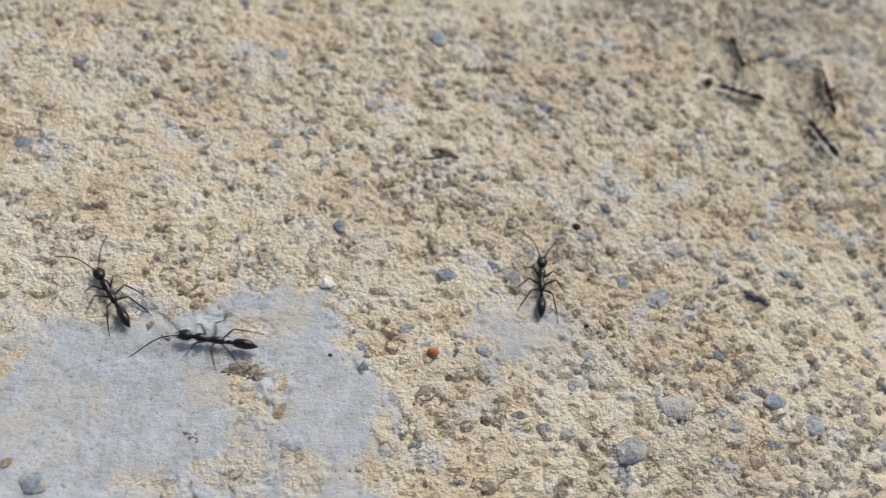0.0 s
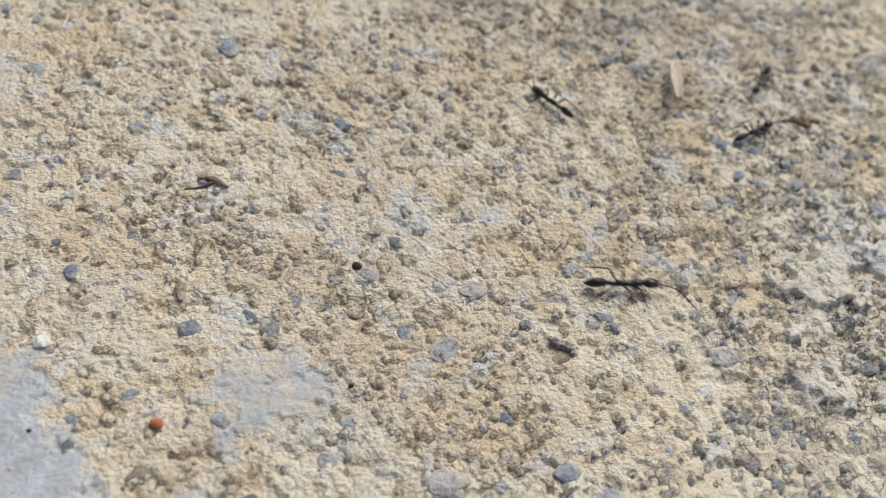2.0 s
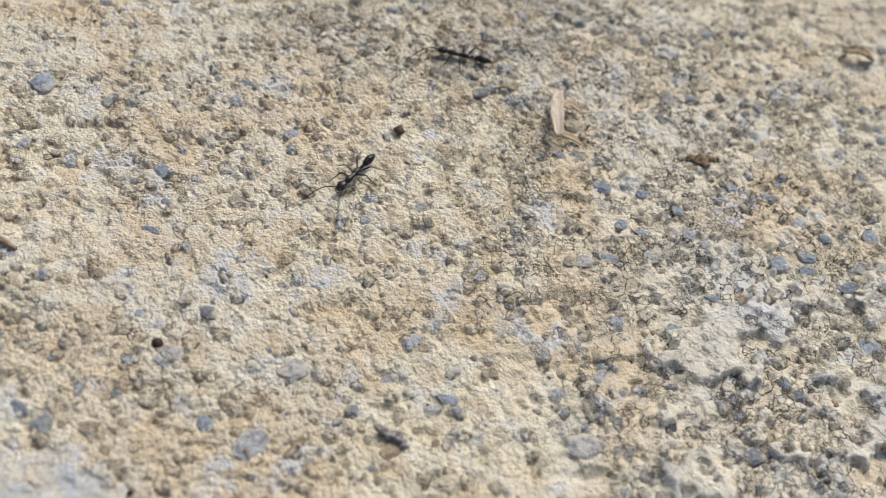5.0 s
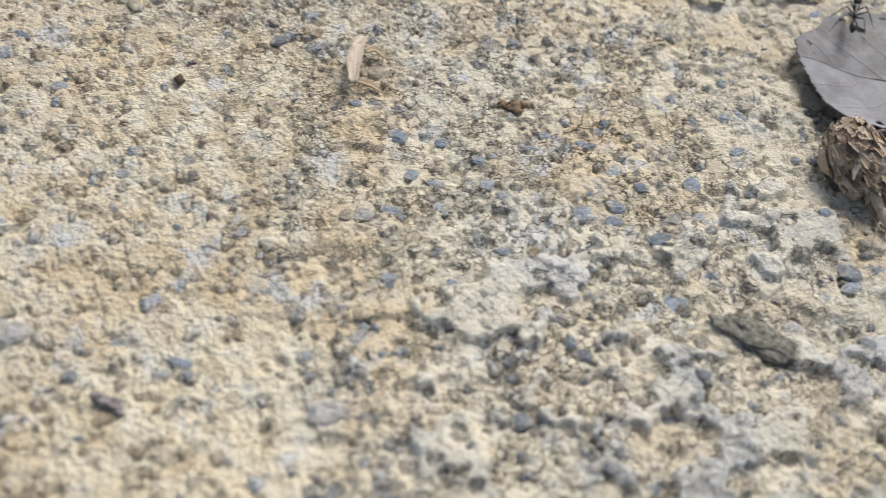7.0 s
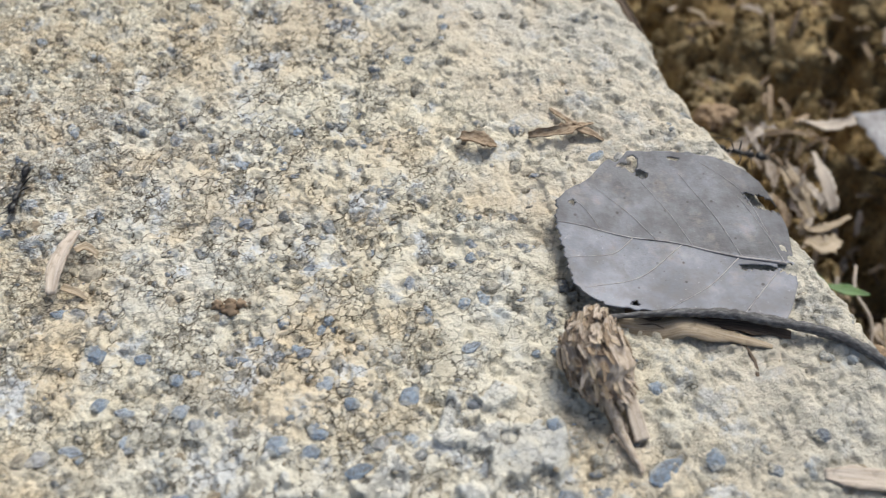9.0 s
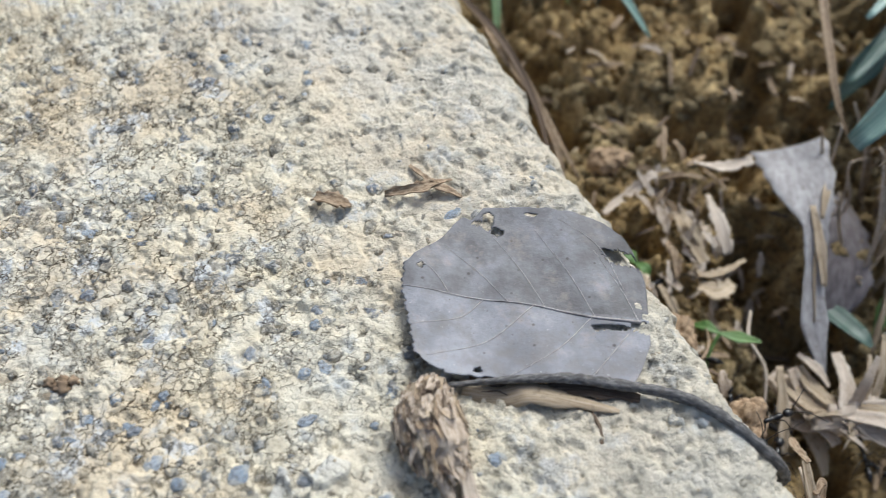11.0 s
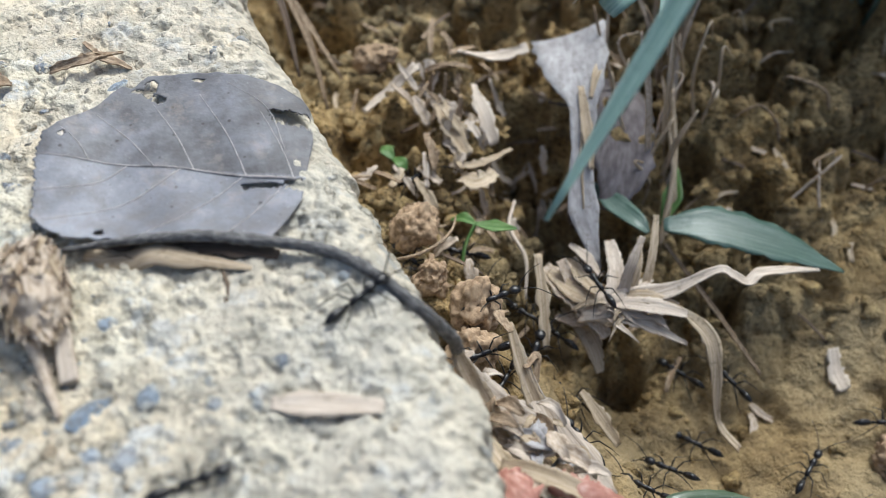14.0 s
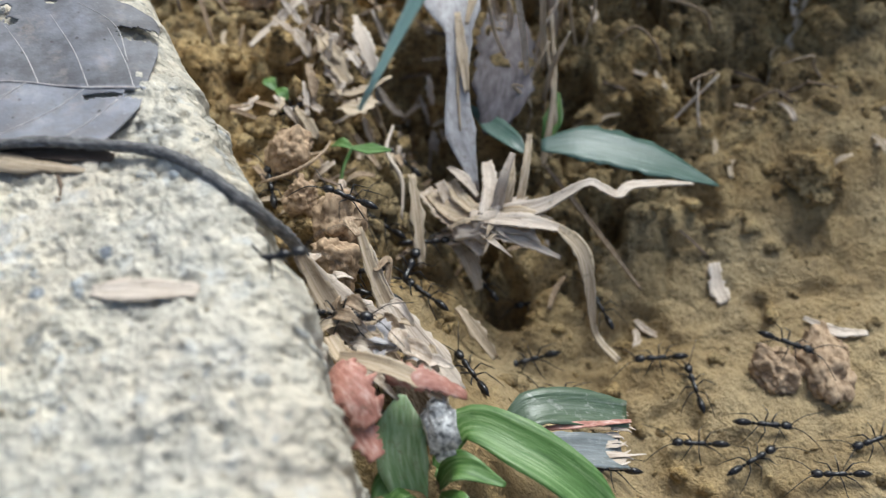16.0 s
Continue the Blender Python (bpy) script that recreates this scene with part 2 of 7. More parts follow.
def slab_height(x, y):
    """The relief of the weathered slab top."""
    whole, loose, plate = smooth_patch(x, y), rubble(x, y), plates(x, y)
    deep, tone = bare_grains(x, y)
    lump, crevice = granules(x, y)
    flake = step(fbm(x + 0.7 * fbm(x, y, 1.0, 2, 93), y, 3.4, 4, 91), 0.49, 0.52)
    scale = step(fbm(x + 0.9 * fbm(x, y, 1.2, 2, 97), y, 6.5, 4, 99), 0.48, 0.505) * (1 - loose)
    pit = step(fbm(x, y, 1.9, 3, 111), 0.61, 0.66) * (1 - plate)
    stone = step(deep, -0.04, 0.14)
    rough = 1 - 0.78 * whole
    skin = (0.12 + 0.10 * loose) * (1 - 0.8 * plate) * (1 - 0.6 * calm(x, y)) * (lump - 0.4 * crevice * loose) + 0.24 * flake + 0.42 * scale + 0.95 * plate - 0.5 * pit
    return (0.9 * (fbm(x, y, 22, 2, 1) - 0.5) + rough * (skin * (1 - 0.7 * stone) + stone * (0.12 + 0.22 * tone + 0.25 * np.clip(deep, 0, 0.7)) - 0.30 * np.exp(-((deep + 0.10) / 0.13) ** 2))
            + (0.05 + 0.34 * rough) * (fbm(x, y, 0.95, 2, 13) - 0.5) + 0.28 * whole)

# ---- materials ----


def node(nt, kind, props=None, **ins):
    """A shader node; ins are its inputs by name (spaces as _), or i0, i1 ... by number: values or sockets."""
    n = nt.nodes.new("ShaderNode" + kind)
    for k, v in (props or {}).items():
        if k == "operation":
            n.operation = v
        elif k == "data_type":
            n.data_type = v
        elif k == "blend_type":
            n.blend_type = v
        elif k == "feature":
            n.feature = v
        elif k == "attribute_name":
            n.attribute_name = v
    for k, v in ins.items():
        sock = n.inputs[int(k[1:])] if k[0] == "i" and k[1:].isdigit() else n.inputs[k.replace("_", " ")]
        if isinstance(v, bpy.types.NodeSocket):
            nt.links.new(v, sock)
        else:
            sock.default_value = v
    return n


def blank(name, roughness=0.85, specular=0.3):
    m = bpy.data.materials.new(name)
    m.use_nodes = True
    b = m.node_tree.nodes["Principled BSDF"]
    b.inputs["Roughness"].default_value = roughness
    b.inputs["Specular IOR Level"].default_value = specular
    return m, m.node_tree, b


def ramp(nt, fac, stops, hard=False):
    n = nt.nodes.new("ShaderNodeValToRGB")
    n.color_ramp.interpolation = "CONSTANT" if hard else "LINEAR"
    while len(n.color_ramp.elements) < len(stops):
        n.color_ramp.elements.new(0.5)
    for e, (at, c) in zip(n.color_ramp.elements, stops):
        e.position, e.color = at, (*c, 1) if len(c) == 3 else c
    nt.links.new(fac, n.inputs[0])
    return n.outputs[0]


def grey(v):
    return (v, v, v)


def mix(nt, fac, a, b, blend="MIX"):
    n = nt.nodes.new("ShaderNodeMix")
    n.data_type, n.blend_type = "RGBA", blend
    for sock, v in ((n.inputs[0], fac), (n.inputs[6], a), (n.inputs[7], b)):
        if isinstance(v, bpy.types.NodeSocket):
            nt.links.new(v, sock)
        else:
            sock.default_value = v if not isinstance(v, tuple) else (*v, 1)
    return n.outputs[2]


def maths(nt, op, a, b=0.0):
    return node(nt, "Math", {"operation": op}, i0=a, i1=b).outputs[0]


def noise_of(nt, co, scale, detail=3.0, rough=0.55):
    return node(nt, "TexNoise", Vector=co, Scale=scale, Detail=detail, Roughness=rough).outputs[0]


def bump(nt, b, height, strength, distance):
    n = node(nt, "Bump", Strength=strength, Distance=distance, Height=height)
    nt.links.new(n.outputs[0], b.inputs["Normal"])


def concrete():
    m, nt, b = blank("weathered_concrete", 0.9, 0.25)
    co = nt.nodes.new("ShaderNodeTexCoord").outputs["Object"]

    def warped(size, amount, base):
        w = node(nt, "TexNoise", Vector=co, Scale=size, Detail=2.0).outputs["Color"]
        return node(nt, "VectorMath", {"operation": "MULTIPLY_ADD"}, i0=w, i1=(amount, amount, amount), i2=base).outputs[0]

    bent = warped(700.0, 0.0022, warped(2600.0, 0.0005, co))
    bent2 = warped(1900.0, 0.0010, co)
    big, mid, fine = noise_of(nt, co, 30.0, 4), noise_of(nt, co, 240.0, 5, 0.65), noise_of(nt, co, 1700.0, 4, 0.7)
    worn = noise_of(nt, co, 75.0, 5, 0.65)
    patchy = noise_of(nt, co, 210.0, 3)
    # cream cement crust
    cream = ramp(nt, mid, [(0.30, (0.58, 0.505, 0.365)), (0.42, (0.69, 0.62, 0.465)), (0.55, (0.74, 0.68, 0.53)), (0.70, (0.78, 0.73, 0.60))])
    cream = mix(nt, ramp(nt, big, [(0.44, grey(0)), (0.62, grey(0.55))]), cream, (0.64, 0.615, 0.54))
    cream = mix(nt, ramp(nt, noise_of(nt, co, 55.0, 5, 0.6), [(0.46, grey(0)), (0.62, grey(0.6))]), cream, (0.64, 0.51, 0.335))
    cream = mix(nt, ramp(nt, fine, [(0.31, grey(0.6)), (0.38, grey(0))]), cream, (0.27, 0.21, 0.13))
    # rain-washed blotches
    cream = mix(nt, ramp(nt, noise_of(nt, bent, 115.0, 6, 0.7), [(0.575, grey(0)), (0.63, grey(0.85))]), cream, (0.60, 0.615, 0.62))
    bleach = node(nt, "Attribute", {"attribute_name": "bleach"}).outputs["Fac"]
    cream = mix(nt, maths(nt, "MULTIPLY", bleach, 0.22), cream, mix(nt, ramp(nt, mid, [(0.40, grey(0)), (0.50, grey(1))]), (0.54, 0.515, 0.455), (0.745, 0.715, 0.645)))
    # cracks, wide and fine
    e = node(nt, "TexVoronoi", {"feature": "DISTANCE_TO_EDGE"}, Vector=bent, Scale=430.0)
    wide = maths(nt, "MULTIPLY", maths(nt, "SUBTRACT", noise_of(nt, co, 900.0, 3), 0.5), 0.07)
    line = maths(nt, "MULTIPLY", ramp(nt, maths(nt, "ADD", e.outputs["Distance"], wide), [(0.004, grey(1)), (0.034, grey(0))]), ramp(nt, patchy, [(0.44, grey(0)), (0.52, grey(1))]))
    e2 = node(nt, "TexVoronoi", {"feature": "DISTANCE_TO_EDGE"}, Vector=bent2, Scale=980.0)
    line2 = maths(nt, "MULTIPLY", ramp(nt, e2.outputs["Distance"], [(0.018, grey(1)), (0.075, grey(0))]), ramp(nt, noise_of(nt, co, 150.0, 4), [(0.48, grey(0)), (0.54, grey(1))]))
    crust = node(nt, "Attribute", {"attribute_name": "crust"}).outputs["Fac"]
    cream = mix(nt, maths(nt, "MULTIPLY", line, maths(nt, "ADD", maths(nt, "MULTIPLY", crust, 0.88), 0.015)), cream, (0.115, 0.082, 0.046))
    cream = mix(nt, maths(nt, "MULTIPLY", line2, maths(nt, "ADD", maths(nt, "MULTIPLY", crust, 0.52), 0.015)), cream, (0.16, 0.118, 0.07))
    # the skin worn smooth by the far end
    smooth_end = node(nt, "Attribute", {"attribute_name": "worn"}).outputs["Fac"]
    cream = mix(nt, maths(nt, "MULTIPLY", smooth_end, 0.5), cream, mix(nt, ramp(nt, worn, [(0.42, grey(0)), (0.60, grey(1))]), (0.615, 0.54, 0.425), (0.565, 0.525, 0.46)))
    # scabs of smooth pale cement
    plate = node(nt, "Attribute", {"attribute_name": "plate"}).outputs["Fac"]
    scab = ramp(nt, maths(nt, "ADD", plate, maths(nt, "MULTIPLY", maths(nt, "SUBTRACT", mid, 0.5), 0.9)), [(0.42, grey(0)), (0.60, grey(0.9))])
    cream = mix(nt, scab, cream, mix(nt, ramp(nt, worn, [(0.42, grey(0)), (0.60, grey(1))]), (0.68, 0.64, 0.535), (0.60, 0.60, 0.585)))
    # the crumbled sand; crevice shade and dirt are both put into its colour
    loose = node(nt, "Attribute", {"attribute_name": "loose"}).outputs["Fac"]
    crevice = node(nt, "Attribute", {"attribute_name": "crevice"}).outputs["Fac"]
    cream = mix(nt, maths(nt, "MULTIPLY", loose, ramp(nt, mid, [(0.34, grey(0.40)), (0.50, grey(0.0))])), cream, (0.56, 0.43, 0.275))
    dirt = ramp(nt, maths(nt, "ADD", crevice, maths(nt, "MULTIPLY", maths(nt, "SUBTRACT", fine, 0.5), 1.2)), [(0.58, grey(0)), (0.98, grey(0.66))])
    cream = mix(nt, maths(nt, "MULTIPLY", dirt, maths(nt, "ADD", maths(nt, "MULTIPLY", loose, 0.30), 0.05)), cream, (0.22, 0.16, 0.09))
    # bare grains of sand, each in its dark seam
    grit = node(nt, "Attribute", {"attribute_name": "grit"}).outputs["Fac"]
    tone = node(nt, "Attribute", {"attribute_name": "tone"}).outputs["Fac"]
    ragged = maths(nt, "MULTIPLY", maths(nt, "SUBTRACT", noise_of(nt, co, 1900.0, 4, 0.65), 0.5), 0.55)
    inside = maths(nt, "ADD", grit, ragged)
    body = ramp(nt, inside, [(0.49, grey(0)), (0.55, grey(1))])
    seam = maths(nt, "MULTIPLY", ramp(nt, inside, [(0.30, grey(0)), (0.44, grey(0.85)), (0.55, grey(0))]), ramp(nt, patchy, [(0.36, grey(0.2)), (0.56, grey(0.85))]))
    warm = ramp(nt, tone, [(0.0, (0.50, 0.42, 0.29)), (0.20, (0.41, 0.335, 0.235)), (0.36, (0.58, 0.51, 0.39)), (0.52, (0.44, 0.40, 0.335)), (0.66, (0.35, 0.29, 0.215)), (0.80, (0.40, 0.43, 0.46)), (0.87, (0.64, 0.60, 0.52)), (0.95, (0.31, 0.34, 0.38))], True)
    cold = ramp(nt, tone, [(0.0, (0.36, 0.335, 0.28)), (0.22, (0.28, 0.285, 0.28)), (0.42, (0.44, 0.405, 0.33)), (0.58, (0.25, 0.27, 0.30)), (0.70, (0.33, 0.30, 0.24)), (0.82, (0.32, 0.365, 0.415)), (0.93, (0.20, 0.20, 0.195))], True)
    sand = mix(nt, loose, cold, warm)
    sand = mix(nt, ramp(nt, fine, [(0.36, grey(0.65)), (0.50, grey(0))]), sand, (0.13, 0.11, 0.08))
    sand = mix(nt, ramp(nt, fine, [(0.55, grey(0)), (0.64, grey(0.6))]), sand, (0.60, 0.565, 0.49))
    sand = mix(nt, ramp(nt, noise_of(nt, co, 620.0, 4, 0.65), [(0.50, grey(0)), (0.58, grey(0.9))]), sand, cream)
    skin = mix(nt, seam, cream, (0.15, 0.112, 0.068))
    skin = mix(nt, body, skin, sand)
    relief = maths(nt, "MULTIPLY", maths(nt, "ADD", maths(nt, "MULTIPLY", line, -0.8), maths(nt, "MULTIPLY", line2, -0.5)), maths(nt, "ADD", maths(nt, "MULTIPLY", crust, 0.85), 0.15))
    v = node(nt, "TexVoronoi", Vector=bent2, Scale=1500.0)
    relief = maths(nt, "ADD", relief, maths(nt, "MULTIPLY", maths(nt, "SUBTRACT", 0.6, v.outputs["Distance"]), maths(nt, "ADD", maths(nt, "MULTIPLY", loose, 0.5), 0.4)))
    relief = maths(nt, "SUBTRACT", relief, maths(nt, "MULTIPLY", seam, 0.5))
    # pale whole skin
    whole = node(nt, "Attribute", {"attribute_name": "whole"}).outputs["Fac"]
    pale = ramp(nt, noise_of(nt, co, 300.0, 6, 0.7), [(0.34, (0.37, 0.385, 0.385)), (0.46, (0.43, 0.46, 0.48)), (0.58, (0.475, 0.52, 0.56)), (0.70, (0.56, 0.60, 0.625))])
    pale = mix(nt, ramp(nt, noise_of(nt, co, 95.0, 4, 0.6), [(0.50, grey(0)), (0.64, grey(0.6))]), pale, (0.55, 0.50, 0.41))
    pale = mix(nt, ramp(nt, fine, [(0.34, grey(0.8)), (0.39, grey(0))]), pale, (0.22, 0.20, 0.165))
    cover = ramp(nt, maths(nt, "ADD", whole, maths(nt, "MULTIPLY", maths(nt, "SUBTRACT", mid, 0.5), 2.6)), [(0.16, grey(0)), (0.74, grey(1))])
    skin = mix(nt, cover, skin, pale)
    # dust trodden over the edge
    dust = node(nt, "Attribute", {"attribute_name": "dust"}).outputs["Fac"]
    skin = mix(nt, maths(nt, "MULTIPLY", dust, ramp(nt, mid, [(0.35, grey(0.62)), (0.65, grey(0.30))])), skin, (0.50, 0.47, 0.395))
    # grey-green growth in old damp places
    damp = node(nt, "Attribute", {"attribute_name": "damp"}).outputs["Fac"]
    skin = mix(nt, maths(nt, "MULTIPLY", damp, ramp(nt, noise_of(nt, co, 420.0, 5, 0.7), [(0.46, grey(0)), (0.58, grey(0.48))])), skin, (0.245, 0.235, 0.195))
    nt.links.new(skin, b.inputs["Base Color"])
    bump(nt, b, maths(nt, "ADD", maths(nt, "MULTIPLY", fine, 0.6), maths(nt, "MULTIPLY", relief, maths(nt, "SUBTRACT", 1.0, maths(nt, "MULTIPLY", cover, 0.9)))), 1.0, 0.00048)
    return m


def stone_mat(name, stops, by_object, film=0.85):
    m, nt, b = blank(name, 0.7, 0.35)
    co = nt.nodes.new("ShaderNodeTexCoord").outputs["Object"]
    if by_object:
        r = nt.nodes.new("ShaderNodeObjectInfo").outputs["Random"]
    else:
        r = nt.nodes.new("ShaderNodeNewGeometry").outputs["Random Per Island"]
    c = ramp(nt, r, stops, True)
    f = noise_of(nt, co, 1600.0, 5, 0.7)
    c = mix(nt, ramp(nt, f, [(0.38, grey(0.8)), (0.54, grey(0))]), c, (0.16, 0.14, 0.11))
    c = mix(nt, ramp(nt, noise_of(nt, co, 700.0, 3), [(0.47, grey(0)), (0.59, grey(film))]), c, (0.52, 0.465, 0.355))
    nt.links.new(c, b.inputs["Base Color"])
    bump(nt, b, f, 0.9, 0.0006)
    return m


def fibrous(name, stops, along=(5.0, 0.25, 0.0), roughness=0.75, specular=0.3, spots=(0.12, 0.09, 0.06), spot=0.5, through=0.0):
    """Dry or green plant matter: streaks along the piece, spots across."""
    m, nt, b = blank(name, roughness, specular)
    co = nt.nodes.new("ShaderNodeTexCoord").outputs["Object"]
    r = nt.nodes.new("ShaderNodeObjectInfo").outputs["Random"]
    uv = nt.nodes.new("ShaderNodeTexCoord").outputs["UV"]
    co2 = node(nt, "VectorMath", {"operation": "MULTIPLY"}, i0=uv, i1=along).outputs[0]
    co2 = node(nt, "VectorMath", {"operation": "MULTIPLY_ADD"}, i0=co, i1=(120.0, 120.0, 120.0), i2=co2).outputs[0]
    s = noise_of(nt, co2, 1.0, 3, 0.6)
    c = ramp(nt, s, [(0.30 + 0.4 * k / max(1, len(stops) - 1), q) for k, q in enumerate(stops)])
    c = mix(nt, maths(nt, "MULTIPLY", r, 0.35), c, stops[0])
    g = noise_of(nt, co, 900.0, 4, 0.65)
    c = mix(nt, ramp(nt, g, [(0.30, grey(spot)), (0.44, grey(0))]), c, spots)
    nt.links.new(c, b.inputs["Base Color"])
    if through:
        b.inputs["Subsurface Weight"].default_value = 0.0
        tr = node(nt, "BsdfTranslucent", Color=c)
        sh = node(nt, "MixShader", i0=through, i1=b.outputs[0], i2=tr.outputs[0])
        nt.links.new(sh.outputs[0], nt.nodes["Material Output"].inputs[0])
    bump(nt, b, maths(nt, "ADD", s, g), 0.5, 0.0002)
    return m


def earth():
    m, nt, b = blank("damp_brown_soil", 0.8, 0.3)
    co = nt.nodes.new("ShaderNodeTexCoord").outputs["Object"]
    big, mid, fine = noise_of(nt, co, 40.0, 3), noise_of(nt, co, 190.0, 4, 0.6), noise_of(nt, co, 1100.0, 4, 0.65)
    c = ramp(nt, mid, [(0.30, (0.115, 0.072, 0.0274)), (0.48, (0.317, 0.212, 0.0847)), (0.66, (0.538, 0.395, 0.183))])
    c = mix(nt, ramp(nt, big, [(0.40, grey(0)), (0.62, grey(0.7))]), c, (0.295, 0.238, 0.135))
    dry = node(nt, "Attribute", {"attribute_name": "dry"}).outputs["Fac"]
    c = mix(nt, maths(nt, "MULTIPLY", dry, 0.6), c, ramp(nt, mid, [(0.32, (0.24, 0.15, 0.0581)), (0.50, (0.48, 0.335, 0.149)), (0.66, (0.643, 0.495, 0.257))]))
    mud = node(nt, "Attribute", {"attribute_name": "mud"}).outputs["Fac"]
    c = mix(nt, maths(nt, "MULTIPLY", mud, 0.65), c, ramp(nt, big, [(0.36, (0.265, 0.190, 0.093)), (0.62, (0.455, 0.350, 0.195))]))
    c = mix(nt, maths(nt, "MULTIPLY", ramp(nt, fine, [(0.35, grey(0.8)), (0.50, grey(0))]), maths(nt, "SUBTRACT", 1.0, maths(nt, "MULTIPLY", mud, 0.65))), c, (0.0336, 0.024, 0.0116))
    nt.links.new(c, b.inputs["Base Color"])
    bump(nt, b, maths(nt, "ADD", fine, maths(nt, "MULTIPLY", noise_of(nt, co, 480.0, 4, 0.7), 1.6)), 1.0, 0.0010)
    return m


def chitin():
    m, nt, b = blank("black_chitin", 0.28, 0.5)
    co = nt.nodes.new("ShaderNodeTexCoord").outputs["Object"]
    f = noise_of(nt, co, 3000.0, 3)
    nt.links.new(ramp(nt, f, [(0.3, (0.004, 0.004, 0.005)), (0.7, (0.014, 0.011, 0.010))]), b.inputs["Base Color"])
    nt.links.new(ramp(nt, f, [(0.3, grey(0.22)), (0.7, grey(0.42))]), b.inputs["Roughness"])
    return m


def leaf_mat():
    m, nt, b = blank("grey_dead_leaf", 0.56, 0.38)
    co = nt.nodes.new("ShaderNodeTexCoord").outputs["Object"]
    big, mid, fine = noise_of(nt, co, 120.0, 4, 0.6), noise_of(nt, co, 380.0, 4, 0.6), noise_of(nt, co, 2200.0, 3, 0.6)
    c = ramp(nt, big, [(0.36, (0.15, 0.152, 0.168)), (0.50, (0.21, 0.213, 0.236)), (0.64, (0.285, 0.29, 0.32))])
    c = mix(nt, ramp(nt, mid, [(0.38, grey(0.45)), (0.56, grey(0))]), c, (0.15, 0.13, 0.12))
    c = mix(nt, ramp(nt, mid, [(0.60, grey(0)), (0.74, grey(0.35))]), c, (0.42, 0.40, 0.40))
    c = mix(nt, ramp(nt, fine, [(0.68, grey(0)), (0.74, grey(0.7))]), c, (0.55, 0.53, 0.52))
    c = mix(nt, ramp(nt, fine, [(0.26, grey(0.8)), (0.34, grey(0))]), c, (0.06, 0.05, 0.045))
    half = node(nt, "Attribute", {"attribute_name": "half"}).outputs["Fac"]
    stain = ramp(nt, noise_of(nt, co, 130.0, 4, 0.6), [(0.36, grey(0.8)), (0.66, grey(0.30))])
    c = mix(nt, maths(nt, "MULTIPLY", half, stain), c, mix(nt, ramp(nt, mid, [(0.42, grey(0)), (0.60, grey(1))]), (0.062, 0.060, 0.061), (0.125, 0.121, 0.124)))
    v = node(nt, "TexVoronoi", Vector=co, Scale=620.0)
    odd = node(nt, "SeparateColor", i0=v.outputs["Color"])
    speck = maths(nt, "MULTIPLY", ramp(nt, v.outputs["Distance"], [(0.10, grey(0.9)), (0.17, grey(0))]), ramp(nt, odd.outputs[0], [(0.62, grey(0)), (0.66, grey(1))]))
    c = mix(nt, speck, c, (0.05, 0.043, 0.04))
    c = mix(nt, ramp(nt, noise_of(nt, co, 240.0, 5, 0.7), [(0.54, grey(0)), (0.66, grey(0.4))]), c, (0.30, 0.25, 0.215))
    nt.links.new(c, b.inputs["Base Color"])
    bump(nt, b, maths(nt, "ADD", mid, maths(nt, "MULTIPLY", fine, 0.7)), 0.4, 0.00022)
    return m


def plain(name, a, b_col, scale=900.0, roughness=0.7, specular=0.35):
    m, nt, b = blank(name, roughness, specular)
    co = nt.nodes.new("ShaderNodeTexCoord").outputs["Object"]
    f = noise_of(nt, co, scale, 4, 0.6)
    nt.links.new(ramp(nt, f, [(0.34, a), (0.64, b_col)]), b.inputs["Base Color"])
    bump(nt, b, f, 0.5, 0.0002)
    return m


PEBBLES = [(0.0, (0.36, 0.285, 0.19)), (0.20, (0.42, 0.36, 0.265)), (0.38, (0.29, 0.265, 0.22)), (0.54, (0.50, 0.44, 0.34)), (0.74, (0.27, 0.295, 0.33)), (0.81, (0.40, 0.40, 0.39)), (0.90, (0.56, 0.51, 0.42))]
CONCRETE = concrete()
GRAIN = stone_mat("sand_grain", PEBBLES, False)
PEBBLE = stone_mat("pebble_stone", PEBBLES, True)
BLUE_STONE = stone_mat("blue_grey_stone", [(0.0, (0.17, 0.20, 0.245)), (0.35, (0.25, 0.28, 0.32)), (0.7, (0.34, 0.365, 0.39))], True)
CLEAR_BLUE = stone_mat("clear_blue_grey_stone", [(0.0, (0.22, 0.275, 0.345)), (0.35, (0.30, 0.365, 0.445)), (0.7, (0.40, 0.45, 0.51))], True, 0.55)
PALE_STONE = stone_mat("pale_stone", [(0.0, (0.41, 0.435, 0.465)), (0.5, (0.50, 0.495, 0.49))], True, 0.6)
SOIL = earth()
CHITIN = chitin()
LEAF = leaf_mat()
VEIN = plain("leaf_vein", (0.28, 0.26, 0.25), (0.52, 0.49, 0.47))
RIB = plain("leaf_midrib", (0.16, 0.145, 0.14), (0.48, 0.44, 0.42), 450.0)
HUSK = fibrous("husk_fibre", [(0.36, 0.275, 0.20), (0.52, 0.43, 0.335), (0.66, 0.58, 0.485)], (4.0, 1.2, 0.0), 0.9, 0.15)
TWIG = fibrous("dark_twig_bark", [(0.05, 0.047, 0.047), (0.13, 0.125, 0.122), (0.30, 0.29, 0.28)], (3.0, 1.0, 0.0))
STRAW = fibrous("dry_straw_skin", [(0.36, 0.27, 0.175), (0.55, 0.445, 0.31), (0.71, 0.61, 0.475)], through=0.2)
PALE_WOOD = fibrous("pale_wood", [(0.42, 0.34, 0.26), (0.57, 0.485, 0.395), (0.70, 0.625, 0.54)], spot=0.4)
